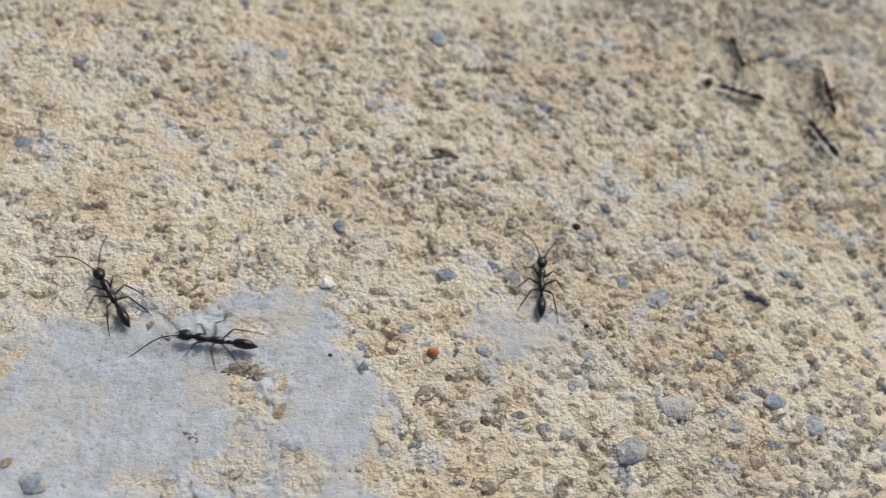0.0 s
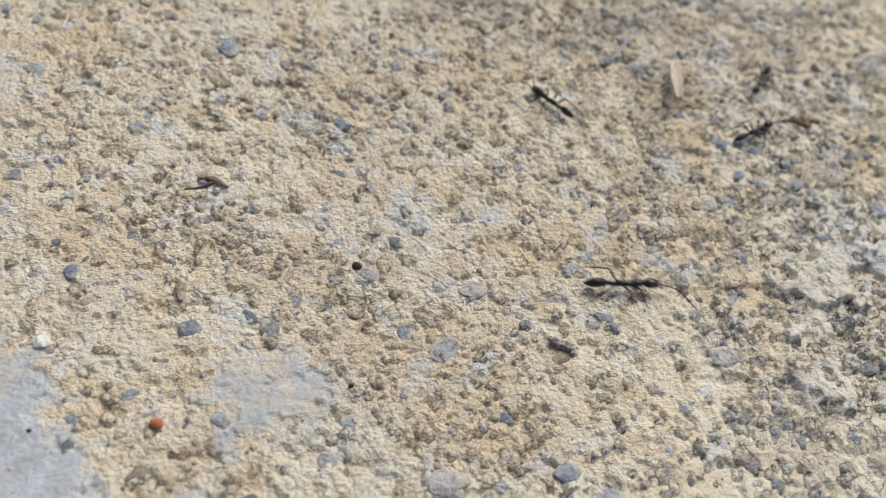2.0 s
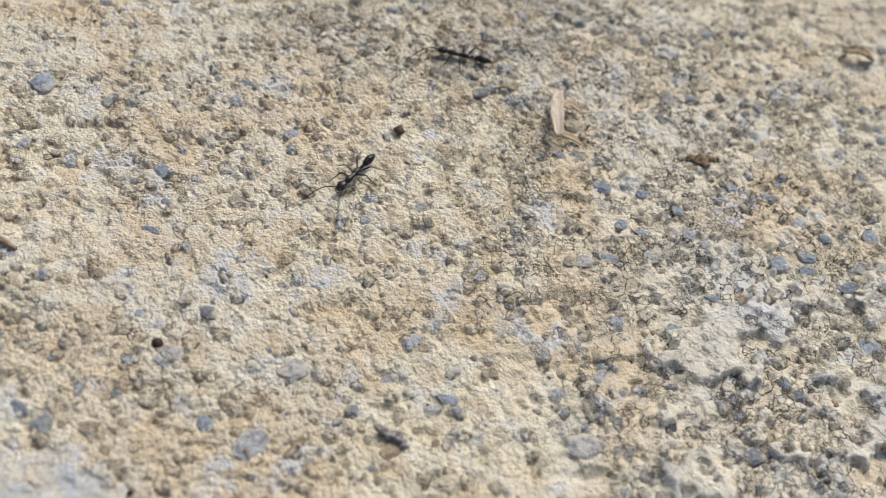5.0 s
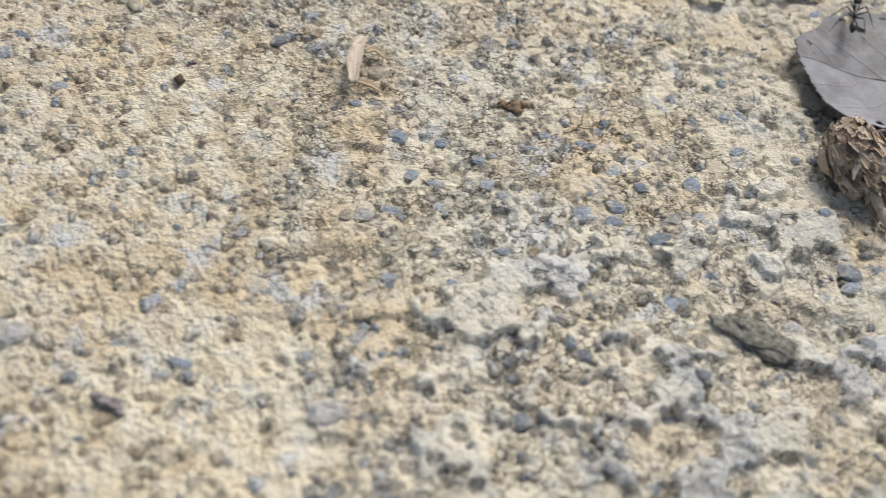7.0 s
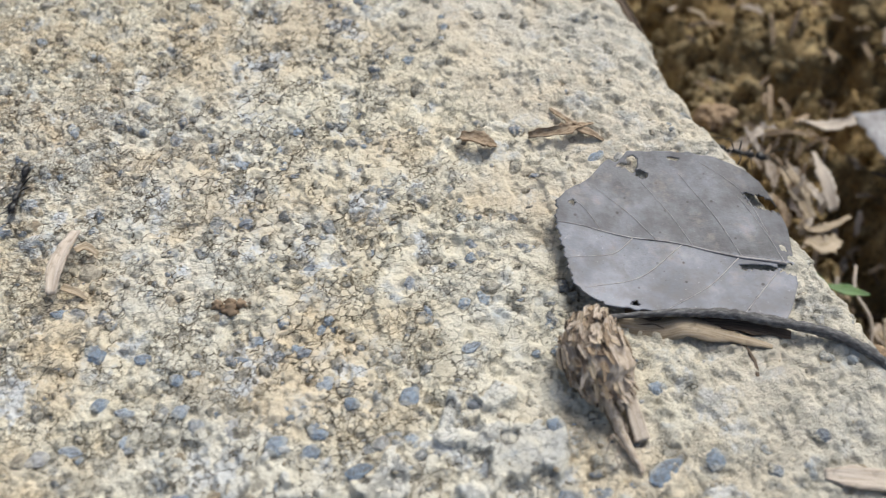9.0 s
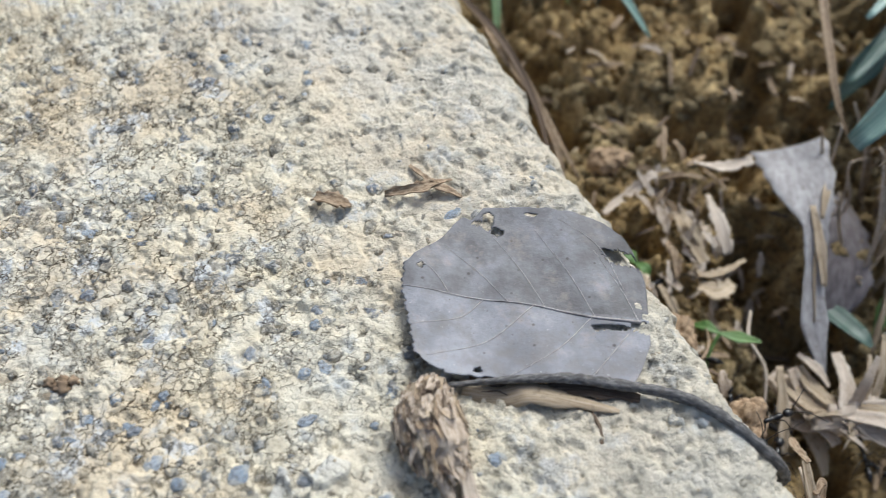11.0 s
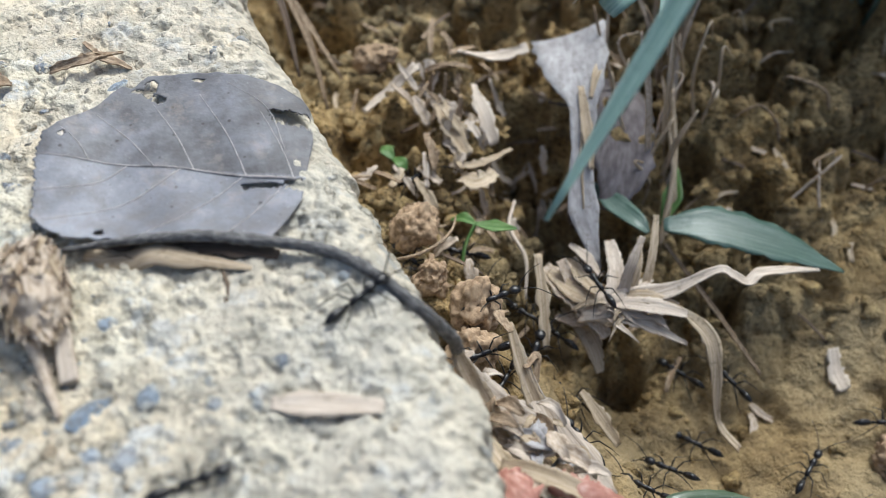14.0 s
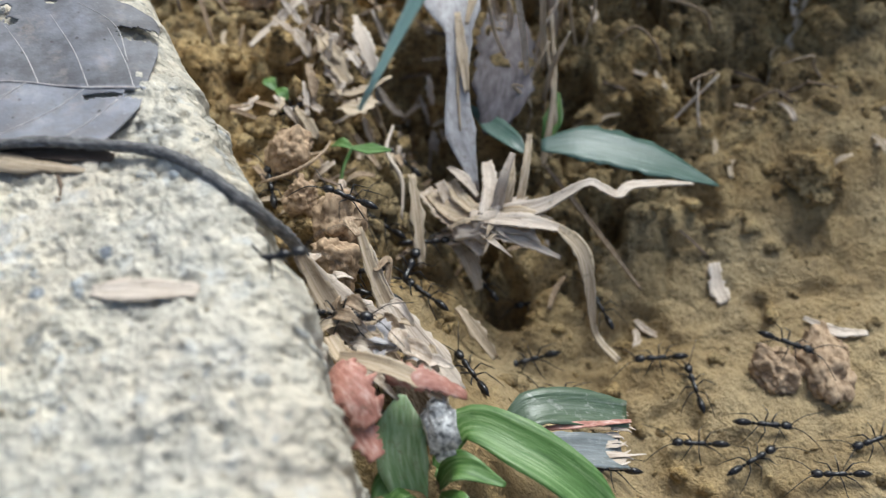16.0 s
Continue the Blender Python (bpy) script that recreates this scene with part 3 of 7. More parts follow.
BROWN = fibrous("brown_bark_fibre", [(0.15, 0.10, 0.06), (0.31, 0.225, 0.145), (0.50, 0.40, 0.28)], (4.0, 1.2, 0.0))
DARK_BROWN = fibrous("dark_bark", [(0.06, 0.042, 0.03), (0.13, 0.09, 0.06), (0.22, 0.165, 0.12)])
GREYLEAF = fibrous("grey_dry_leaf", [(0.26, 0.245, 0.24), (0.40, 0.385, 0.385), (0.54, 0.525, 0.53)], (1.2, 0.5, 0.0))
# purple-grey dry leaf with the shadow it lies in put into its colour
SHADED_PURPLE = fibrous("shaded_purple_grey_leaf", [(0.10, 0.085, 0.085), (0.18, 0.158, 0.158), (0.28, 0.255, 0.26)], (1.2, 0.5, 0.0))
GREEN = fibrous("green_grass_blade", [(0.21, 0.335, 0.28), (0.34, 0.48, 0.41), (0.52, 0.64, 0.58)], (3.5, 0.12, 0.0), 0.4, 0.6, (0.03, 0.08, 0.04), 0.25, 0.25)
BRIGHT = fibrous("fresh_green_leaf", [(0.06, 0.135, 0.025), (0.125, 0.24, 0.06), (0.28, 0.40, 0.17)], (2.5, 0.2, 0.0), 0.45, 0.5, (0.04, 0.10, 0.02), 0.3, 0.25)
BLUEGREEN = fibrous("blue_green_leaf", [(0.055, 0.105, 0.075), (0.10, 0.165, 0.13), (0.20, 0.265, 0.235)], (2.2, 0.15, 0.0), 0.3, 0.6, (0.04, 0.08, 0.05), 0.3, 0.15)
DULL = fibrous("dull_green_leaf", [(0.05, 0.085, 0.04), (0.085, 0.125, 0.07), (0.16, 0.195, 0.145)], (2.2, 0.15, 0.0), 0.32, 0.6, (0.5, 0.5, 0.45), 0.4, 0.1)
RED = fibrous("red_brown_bract", [(0.25, 0.105, 0.08), (0.45, 0.22, 0.165), (0.67, 0.49, 0.42)], (1.6, 0.6, 0.0), 0.6, 0.35)
GREYGREEN = fibrous("grey_green_leaf", [(0.15, 0.165, 0.16), (0.21, 0.23, 0.23), (0.31, 0.33, 0.34)], (2.2, 0.15, 0.0), 0.4, 0.5, (0.5, 0.5, 0.48), 0.4, 0.1)
PALEGREEN = fibrous("pale_green_leaf", [(0.26, 0.40, 0.18), (0.40, 0.54, 0.30), (0.58, 0.68, 0.48)], (2.0, 0.2, 0.0), 0.4, 0.5, (0.25, 0.18, 0.08), 0.4, 0.5)
CLOD = plain("dry_clod", (0.20, 0.135, 0.082), (0.47, 0.345, 0.225), 900.0, 0.9, 0.15)
ORANGE = plain("orange_seed_coat", (0.30, 0.085, 0.025), (0.52, 0.20, 0.07), 1200.0, 0.5)
BLACK_SEED = plain("dark_seed_coat", (0.02, 0.013, 0.01), (0.06, 0.035, 0.025), 1200.0, 0.5)
LUMP = plain("purple_brown_lump", (0.16, 0.14, 0.135), (0.36, 0.325, 0.32))
WHITE = plain("white_stone", (0.62, 0.61, 0.58), (0.80, 0.79, 0.76), 1200.0)
DIRT = plain("grey_brown_dirt", (0.13, 0.112, 0.088), (0.33, 0.29, 0.235), 1500.0, 0.9)
SPECKLED = plain("speckled_grey_stone", (0.06, 0.062, 0.065), (0.74, 0.73, 0.70), 1500.0)
DARK_STONE = plain("dark_flat_stone", (0.06, 0.06, 0.05), (0.27, 0.255, 0.21), 1700.0, 0.85)

# ---- the slab ----


def lines(fine_from, fine_to, pitch, low, high):
    """Grid lines: close together over the part that is walked over, wide apart outside it."""
    core = np.arange(fine_from, fine_to + pitch * 0.5, pitch)
    out_low, out_high, g = [], [], pitch
    a = fine_from
    while a > low:
        g *= 1.5
        a -= g
        out_low.append(max(a, low))
    a, g = core[-1], pitch
    while a < high:
        g *= 1.5
        a += g
        out_high.append(min(a, high))
    return np.concatenate([out_low[::-1], core, out_high])


def grid_faces(rows, cols):
    i = np.arange(rows * cols).reshape(rows, cols)
    return np.stack([i[:-1, :-1], i[:-1, 1:], i[1:, 1:], i[1:, :-1]], -1).reshape(-1, 4)


def sheet(name, verts, rows, cols, material, attributes=None):
    faces = grid_faces(rows, cols)
    me = bpy.data.meshes.new(name)
    me.vertices.add(len(verts))
    me.vertices.foreach_set("co", np.asarray(verts, np.float32).ravel())
    me.loops.add(faces.size)
    me.loops.foreach_set("vertex_index", faces.ravel().astype(np.int32))
    me.polygons.add(len(faces))
    me.polygons.foreach_set("loop_start", np.arange(0, faces.size, 4, dtype=np.int32))
    me.polygons.foreach_set("loop_total", np.full(len(faces), 4, np.int32))
    me.update(calc_edges=True)
    me.polygons.foreach_set("use_smooth", np.full(len(faces), True))
    for key, values in (attributes or {}).items():
        me.attributes.new(key, "FLOAT", "POINT").data.foreach_set("value", np.asarray(values, np.float32).ravel())
    me.materials.append(material)
    me.validate()
    return new(name, me)


def build_slab():
    """Weathered concrete with a rounded edge; the profile runs from its far side over the top and down its face."""
    R = 7.0
    along = lines(44.0, 190.0, 0.27, -500.0, 700.0)
    run = lines(-250.0, R * math.pi / 2 + 24.0, 0.27, -900.0, R * math.pi / 2 + 60.0)
    along, run = np.concatenate([along[:1] - 0.01, along, along[-1:] + 0.01]), np.concatenate([run[:1] - 0.01, run])
    P, Y = np.meshgrid(run, along)
    a = np.clip(P / R, 0, math.pi / 2)
    down = np.clip(P - R * math.pi / 2, 0, None)
    ex = edge_x(Y) + 1.6 * (fbm(P * 0.2, Y, 9, 3, 201) - 0.5) * step(P, -12, 2)
    X = ex - R + np.where(P < 0, P, R * np.sin(a))
    Z = -R * (1 - np.cos(a)) - down
    H = slab_height(X, Y) + step(P, -2, 10) * 2.4 * (fbm(P, Y, 3.5, 3, 211) - 0.5)
    near = step(P, -700, -300)
    nx, nz = np.sin(a), np.cos(a)
    H = H * near
    Z[0], Z[-1], Z[:, 0] = -80, -80, -80
    verts = np.stack([X + H * nx, Y, Z + H * nz], -1).reshape(-1, 3) * MM
    whole = smooth_patch(X, Y) * (1 - 0.5 * step(P, -4, 6))
    wash = bleached(X, Y)
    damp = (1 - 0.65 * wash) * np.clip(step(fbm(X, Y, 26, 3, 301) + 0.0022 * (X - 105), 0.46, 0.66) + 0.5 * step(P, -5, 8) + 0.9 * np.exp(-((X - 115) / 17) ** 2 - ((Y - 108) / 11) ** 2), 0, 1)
    deep, tone = bare_grains(X, Y)
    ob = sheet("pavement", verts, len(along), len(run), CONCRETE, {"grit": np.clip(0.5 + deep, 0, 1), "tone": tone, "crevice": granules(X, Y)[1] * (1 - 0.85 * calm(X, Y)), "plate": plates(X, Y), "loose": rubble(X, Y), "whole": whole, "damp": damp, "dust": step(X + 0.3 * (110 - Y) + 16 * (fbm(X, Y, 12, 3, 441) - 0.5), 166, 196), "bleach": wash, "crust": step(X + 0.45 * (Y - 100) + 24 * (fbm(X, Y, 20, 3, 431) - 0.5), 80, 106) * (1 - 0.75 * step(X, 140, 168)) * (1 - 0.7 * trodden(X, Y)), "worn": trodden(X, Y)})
    return tagged(ob, "weathered cream concrete slab with exposed sand grains and a rounded edge", "pavement", kind="structure")


def build_soil():
    along = lines(66.0, 226.0, 0.6, -40000.0, 60000.0)
    run = lines(184.0, 318.0, 0.6, -40000.0, 60000.0)
    X, Y = np.meshgrid(run, along)
    d = X - edge_x(Y)
    Z = soil_height(X, Y) - 30 * step(-d, 6, 30)
    out = np.maximum(np.maximum(X - 312, 186 - X), np.maximum(Y - 222, 70 - Y))
    flat = step(out, 0, 70)
    Z = Z * (1 - flat) + -62 * flat
    ob = sheet("ground", np.stack([X, Y, Z], -1).reshape(-1, 3) * MM, len(along), len(run), SOIL, {"dry": step(Y + 0.35 * (228 - X) + 24 * (fbm(X, Y, 18, 3, 57) - 0.5), 138, 164) * (1 - flat), "mud": (1 - flat) * (1 - step(Y - 0.42 * np.clip(X - 246, 0, 50) + 22 * (fbm(X, Y, 30, 2, 47) - 0.5), 106, 136))})
    return tagged(ob, "damp brown crumbly soil with smoother mud beside the slab", "soil", kind="structure")


SLAB = build_slab()
GROUND = build_soil()

# ---- ants ----


def lathe_y(bm, profile, z=0.0, sides=10):
    """A body of rings along y: rows of y, half width, half height and lift."""
    rings = []
    for y, w, h, lift in profile:
        rings.append([bm.verts.new((w * math.cos(2 * math.pi * j / sides) * MM, y * MM, (z + lift + h * math.sin(2 * math.pi * j / sides)) * MM)) for j in range(sides)])
    for a, b in zip(rings, rings[1:]):
        for j in range(sides):
            bm.faces.new((a[j], a[(j + 1) % sides], b[(j + 1) % sides], b[j]))
    bm.faces.new(rings[0])
    bm.faces.new(rings[-1][::-1])
    return bm


LEG_LINES = (
    ((0.3, 1.5, 1.35), (1.5, 2.5, 2.35), (2.5, 3.5, 0.6), (3.0, 4.3, 0.02)),
    ((0.35, 0.3, 1.3), (2.1, 0.5, 2.5), (3.6, -0.1, 0.7), (4.4, -0.7, 0.02)),
    ((0.3, -0.6, 1.3), (1.6, -1.9, 2.6), (2.8, -4.0, 0.9), (3.3, -5.6, 0.02)),
)


def build_ant():
    """A slender black ant, head towards +y, its feet on z = 0."""
    ant = empty("ant")
    head = part("head", lathe_y(bmesh.new(), [(3.25, 0.2, 0.2, -0.05), (3.4, 0.5, 0.42, 0.0), (3.75, 0.74, 0.58, 0.03), (4.25, 0.82, 0.62, 0.0), (4.75, 0.76, 0.54, -0.05), (5.1, 0.62, 0.40, -0.12), (5.3, 0.34, 0.22, -0.16)], 1.75, 14), CHITIN, ant)
    for s in (-1, 1):
        part("mandible", tube(bmesh.new(), [(0.36 * s, 5.05, 1.6), (0.42 * s, 5.45, 1.5), (0.08 * s, 5.85, 1.45)], (0.14, 0.10, 0.03), 6, 6), CHITIN, head)
        part("eye", blob(bmesh.new(), (0.68 * s, 4.3, 1.98), (0.16, 0.22, 0.18), 1), CHITIN, head)
        line = [(0.28 * s, 5.0, 1.95), (1.2 * s, 6.5, 2.7), (1.9 * s, 7.6, 2.8), (2.9 * s, 9.2, 1.9), (3.9 * s, 10.8, 0.7)]
        part("antenna", tube(bmesh.new(), line, (0.09, 0.09, 0.085, 0.08, 0.06), 14, 6), CHITIN, ant)
    part("thorax", lathe_y(bmesh.new(), [(3.35, 0.16, 0.16, 0.05), (3.1, 0.36, 0.36, 0.08), (2.5, 0.64, 0.62, 0.14), (1.8, 0.58, 0.58, 0.12), (1.2, 0.38, 0.38, -0.04), (0.5, 0.48, 0.50, 0.05), (-0.3, 0.50, 0.56, 0.08), (-0.9, 0.42, 0.46, 0.0), (-1.2, 0.14, 0.15, -0.2)], 1.5), CHITIN, ant)
    part("petiole", lathe_y(bmesh.new(), [(-1.1, 0.13, 0.13, -0.2), (-1.45, 0.27, 0.38, 0.0), (-1.85, 0.30, 0.42, 0.05), (-2.1, 0.14, 0.16, -0.15)], 1.45), CHITIN, ant)
    part("gaster", lathe_y(bmesh.new(), [(-2.0, 0.15, 0.15, -0.1), (-2.3, 0.46, 0.5, 0.0), (-2.9, 0.64, 0.70, 0.05), (-3.35, 0.66, 0.72, 0.05), (-3.4, 0.70, 0.76, 0.05), (-4.2, 0.66, 0.70, 0.0), (-4.95, 0.42, 0.44, -0.1), (-5.6, 0.06, 0.06, -0.2)], 1.5, 12), CHITIN, ant)
    for s in (-1, 1):
        for line in LEG_LINES:
            root = np.array(line[0]) * (s, 1, 1)
            bm = bmesh.new()
            pts = [np.array(p) * (s, 1, 1) - root for p in line]
            tube(bm, [pts[0], 0.5 * (pts[0] + pts[1]) + (0, 0, 0.08), pts[1]], (0.12, 0.165, 0.10), 6, 6)
            tube(bm, [pts[1], 0.5 * (pts[1] + pts[2]), pts[2]], (0.10, 0.11, 0.075), 5, 6)
            tube(bm, [pts[2], 0.55 * pts[2] + 0.45 * pts[3] - (0, 0, 0.12), pts[3]], (0.07, 0.055, 0.045), 5, 5)
            leg = part("leg", bm, CHITIN, ant)
            leg.location = root * MM
    return tagged(ant, "slender glossy black ant with long thin legs walking", "ant", "ants of the column")


ANT = build_ant()


def slab_top(x, y):
    """The height of the slab's top, or of its rounded edge, in millimetres."""
    d = x - (float(edge_x(y)) - 7.0)
    return 0.0 if d < 0 else -7.0 * (1 - math.sqrt(max(0.0, 1 - min(1.0, d / 7.0) ** 2)))

# ---- things lying on the slab ----


def stone_mesh(name, seed, flat=0.62, detail=2, rough=0.30):
    """One angular pebble, about a millimetre in radius."""
    bm = bmesh.new()
    bmesh.ops.create_icosphere(bm, subdivisions=detail, radius=1.0)
    rng = random.Random(seed)
    planes = [(Vector((rng.gauss(0, 1), rng.gauss(0, 1), rng.gauss(0, 0.6))).normalized(), rng.uniform(0.62, 0.92)) for _ in range(9)]
    stretch = rng.uniform(0.75, 1.3)
    for v in bm.verts:
        for n, d in planes:
            over = v.co.dot(n) - d
            if over > 0:
                v.co -= n * over * 0.85
        v.co *= 1 + rough * 0.35 * noise.noise(v.co * 2.3 + Vector((seed, 0, 0)))
        v.co = Vector((v.co.x * stretch, v.co.y / stretch, v.co.z * flat)) * MM
    me = bpy.data.meshes.new(name)
    bm.to_mesh(me)
    bm.free()
    return me


def leaf_world(u, v):
    """From along and across the big leaf's midrib to the slab, in millimetres."""
    a = math.radians(-12.05)
    return 165.5 + u * math.cos(a) - v * math.sin(a), 133.3 + u * math.sin(a) + v * math.cos(a)


def leaf_lift(u, v):
    x, y = leaf_world(u, v)
    under = slab_top(x, y)
    lift = 1.1 + 2.1 * math.exp(-((u + 1) / 7) ** 2) + 0.9 * math.exp(-((v + 12) / 4) ** 2) + 0.13 * math.sin(u * 0.55 + v * 0.3) - 0.5 * (u / 30) ** 2
    return max(under + 0.45, under * 0.55 + lift * (1.0 - 0.25 * min(1.0, max(0.0, (v - 3) / 6)))) + 0.012 * v * v * 0.25


UP_U, UP_V = (-0.6, 0.5, 1.7, 3.2, 5.2, 7.4, 8.8, 15.8, 23.6, 28.1, 29.4, 30.7), (3.6, 4.8, 6.9, 8.0, 11.0, 12.0, 14.2, 14.9, 14.4, 12.6, 10.8, 4.6)
LOW_U, LOW_V = (-0.6, 0.4, 1.6, 3.0, 12.0, 22.0, 28.0, 29.6, 30.7), (-9.4, -10.4, -11.5, -11.8, -11.9, -11.5, -10.7, -7.8, -4.8)
LEAF_HOLES = ((9.6, 11.9, 0.75, 1.5), (10.9, 10.4, 0.9, 0.7), (8.2, 11.2, 1.0, 0.35), (27.3, 8.2, 2.1, 1.3), (25.6, 8.9, 1.0, 0.45), (29.2, 8.6, 1.5, 1.3), (30.6, 9.4, 1.2, 1.6), (25.9, -2.9, 2.4, 0.42), (24.2, -3.2, 0.7, 0.3), (9.5, -11.0, 0.55, 0.42), (1.4, 3.2, 0.4, 0.5), (30.4, -2.6, 2.2, 1.0), (15.2, 13.5, 0.8, 0.25), (5.2, -11.9, 0.4, 0.5))


def build_dead_leaf():
    leaf = empty("dead_leaf", pose(0, 0, 0))
    nu, nv = 130, 110
    grid = {}
    bm = bmesh.new()
    for i in range(nu + 1):
        u = -0.6 + 31.3 * i / nu
        hi = float(np.interp(u, UP_U, UP_V)) + (1.0 if u < 9 else 0.4) * (float(fbm(np.array([u]), np.array([3.0]), 1.6, 3, 5)[0]) - 0.5) * 2
        lo = float(np.interp(u, LOW_U, LOW_V)) + 0.4 * (float(fbm(np.array([u]), np.array([9.0]), 1.8, 3, 6)[0]) - 0.5) * 2
        for j in range(nv + 1):
            v = lo + (hi - lo) * j / nv
            uu = u + (1 - max(0.0, u) / 31) * max(0.0, -v) * 0.27 + 0.25 * math.sin(v * 2.1) * math.sin(v * 5.3) * max(0.0, 1 - (u + 0.6) / 3)
            x, y = leaf_world(uu, v)
            grid[i, j] = (uu, v, x, y, leaf_lift(uu, v))
    top = {k: bm.verts.new((g[2] * MM, g[3] * MM, (g[4] + 0.09) * MM)) for k, g in grid.items()}
    for i in range(nu):
        for j in range(nv):
            u, v = grid[i, j][:2]
            wob = 0.35 * math.sin(u * 7) * math.sin(v * 6)
            if any(((u - a) / p) ** 2 + ((v - b) / q) ** 2 < 1 + wob for a, b, p, q in LEAF_HOLES):
                continue
            bm.faces.new((top[i, j], top[i + 1, j], top[i + 1, j + 1], top[i, j + 1]))
    bmesh.ops.delete(bm, geom=[v for v in bm.verts if not v.link_faces], context="VERTS")
    bmesh.ops.solidify(bm, geom=bm.faces[:], thickness=0.16 * MM)
    blade = part("leaf_blade", bm, LEAF, leaf)
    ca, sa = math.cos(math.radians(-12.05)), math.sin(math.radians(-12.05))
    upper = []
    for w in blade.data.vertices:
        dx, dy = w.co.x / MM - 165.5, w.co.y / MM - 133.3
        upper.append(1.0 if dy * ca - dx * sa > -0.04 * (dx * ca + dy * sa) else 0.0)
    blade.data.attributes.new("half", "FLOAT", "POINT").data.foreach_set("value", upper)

    def vein(points, radii, mat=VEIN):
        line = glide([(u, v, 0) for u, v in points], 22)
        pts = [(*leaf_world(u, v), leaf_lift(u, v) + 0.11) for u, v, _ in line]
        part("vein", tube(bmesh.new(), pts, radii, 22, 6), mat, blade)

    vein([(-0.4, 0.0), (8, -0.1), (16, -0.4), (24, -1.5), (29.6, -1.7)], (0.07, 0.1, 0.13, 0.19, 0.26), RIB)
    for a, b, c in (((29.4, -1.6), (27.2, 3.2), (23.9, 8.8)), ((24.0, -1.6), (20.5, 5.0), (16.0, 11.4)), ((17.6, -0.5), (14.5, 4.6), (10.6, 9.6)), ((12.8, -0.1), (9.0, 3.8), (4.4, 7.2)), ((5.4, 0.0), (3.6, 2.4), (1.2, 4.4)), ((27.6, 3.0), (24.6, 9.4), (19.0, 13.4))):
        vein([a, b, c], (0.075, 0.06, 0.03))
    for a, b, c in (((16.1, -0.5), (10.3, -6.4), (3.4, -9.7)), ((9.7, -0.2), (6.8, -3.4), (1.2, -5.3)), ((23.4, -1.6), (19.0, -6.8), (13.4, -11.2)), ((28.0, -3.6), (25.6, -7.0), (22.6, -11.4))):
        vein([a, b, c], (0.075, 0.06, 0.03))
    return tagged(leaf, "torn grey dead leaf with pale veins and small holes", "leaf")


def build_twig():
    pts = [(168.8, 119.3, 2.3), (176.2, 118.9, 2.6), (183.2, 118.3, 2.3), (189.0, 116.9, 1.8), (195.8, 114.8, 1.2), (200.7, 111.4, 0.7), (205.4, 106.9, -1.4), (208.5, 106.2, -7.5), (209.3, 108.4, -15.0)]
    ob = part("leaf_stalk_twig", tube(bmesh.new(), pts, (0.3, 0.5, 0.62, 0.66, 0.68, 0.7, 0.76, 0.7), 80, 10, 0.2, 4), TWIG)
    frayed = part("frayed_end", ribbon(bmesh.new(), [(209.1, 108.4, -14.6), (209.9, 108.6, -16.2), (211.2, 108.6, -15.8)], (1.2, 1.6, 0.5), 0.1, 0.4), PALE_WOOD, ob, "pale frayed end")
    return tagged(ob, "dark grey curved twig hanging over the slab edge", "twig")


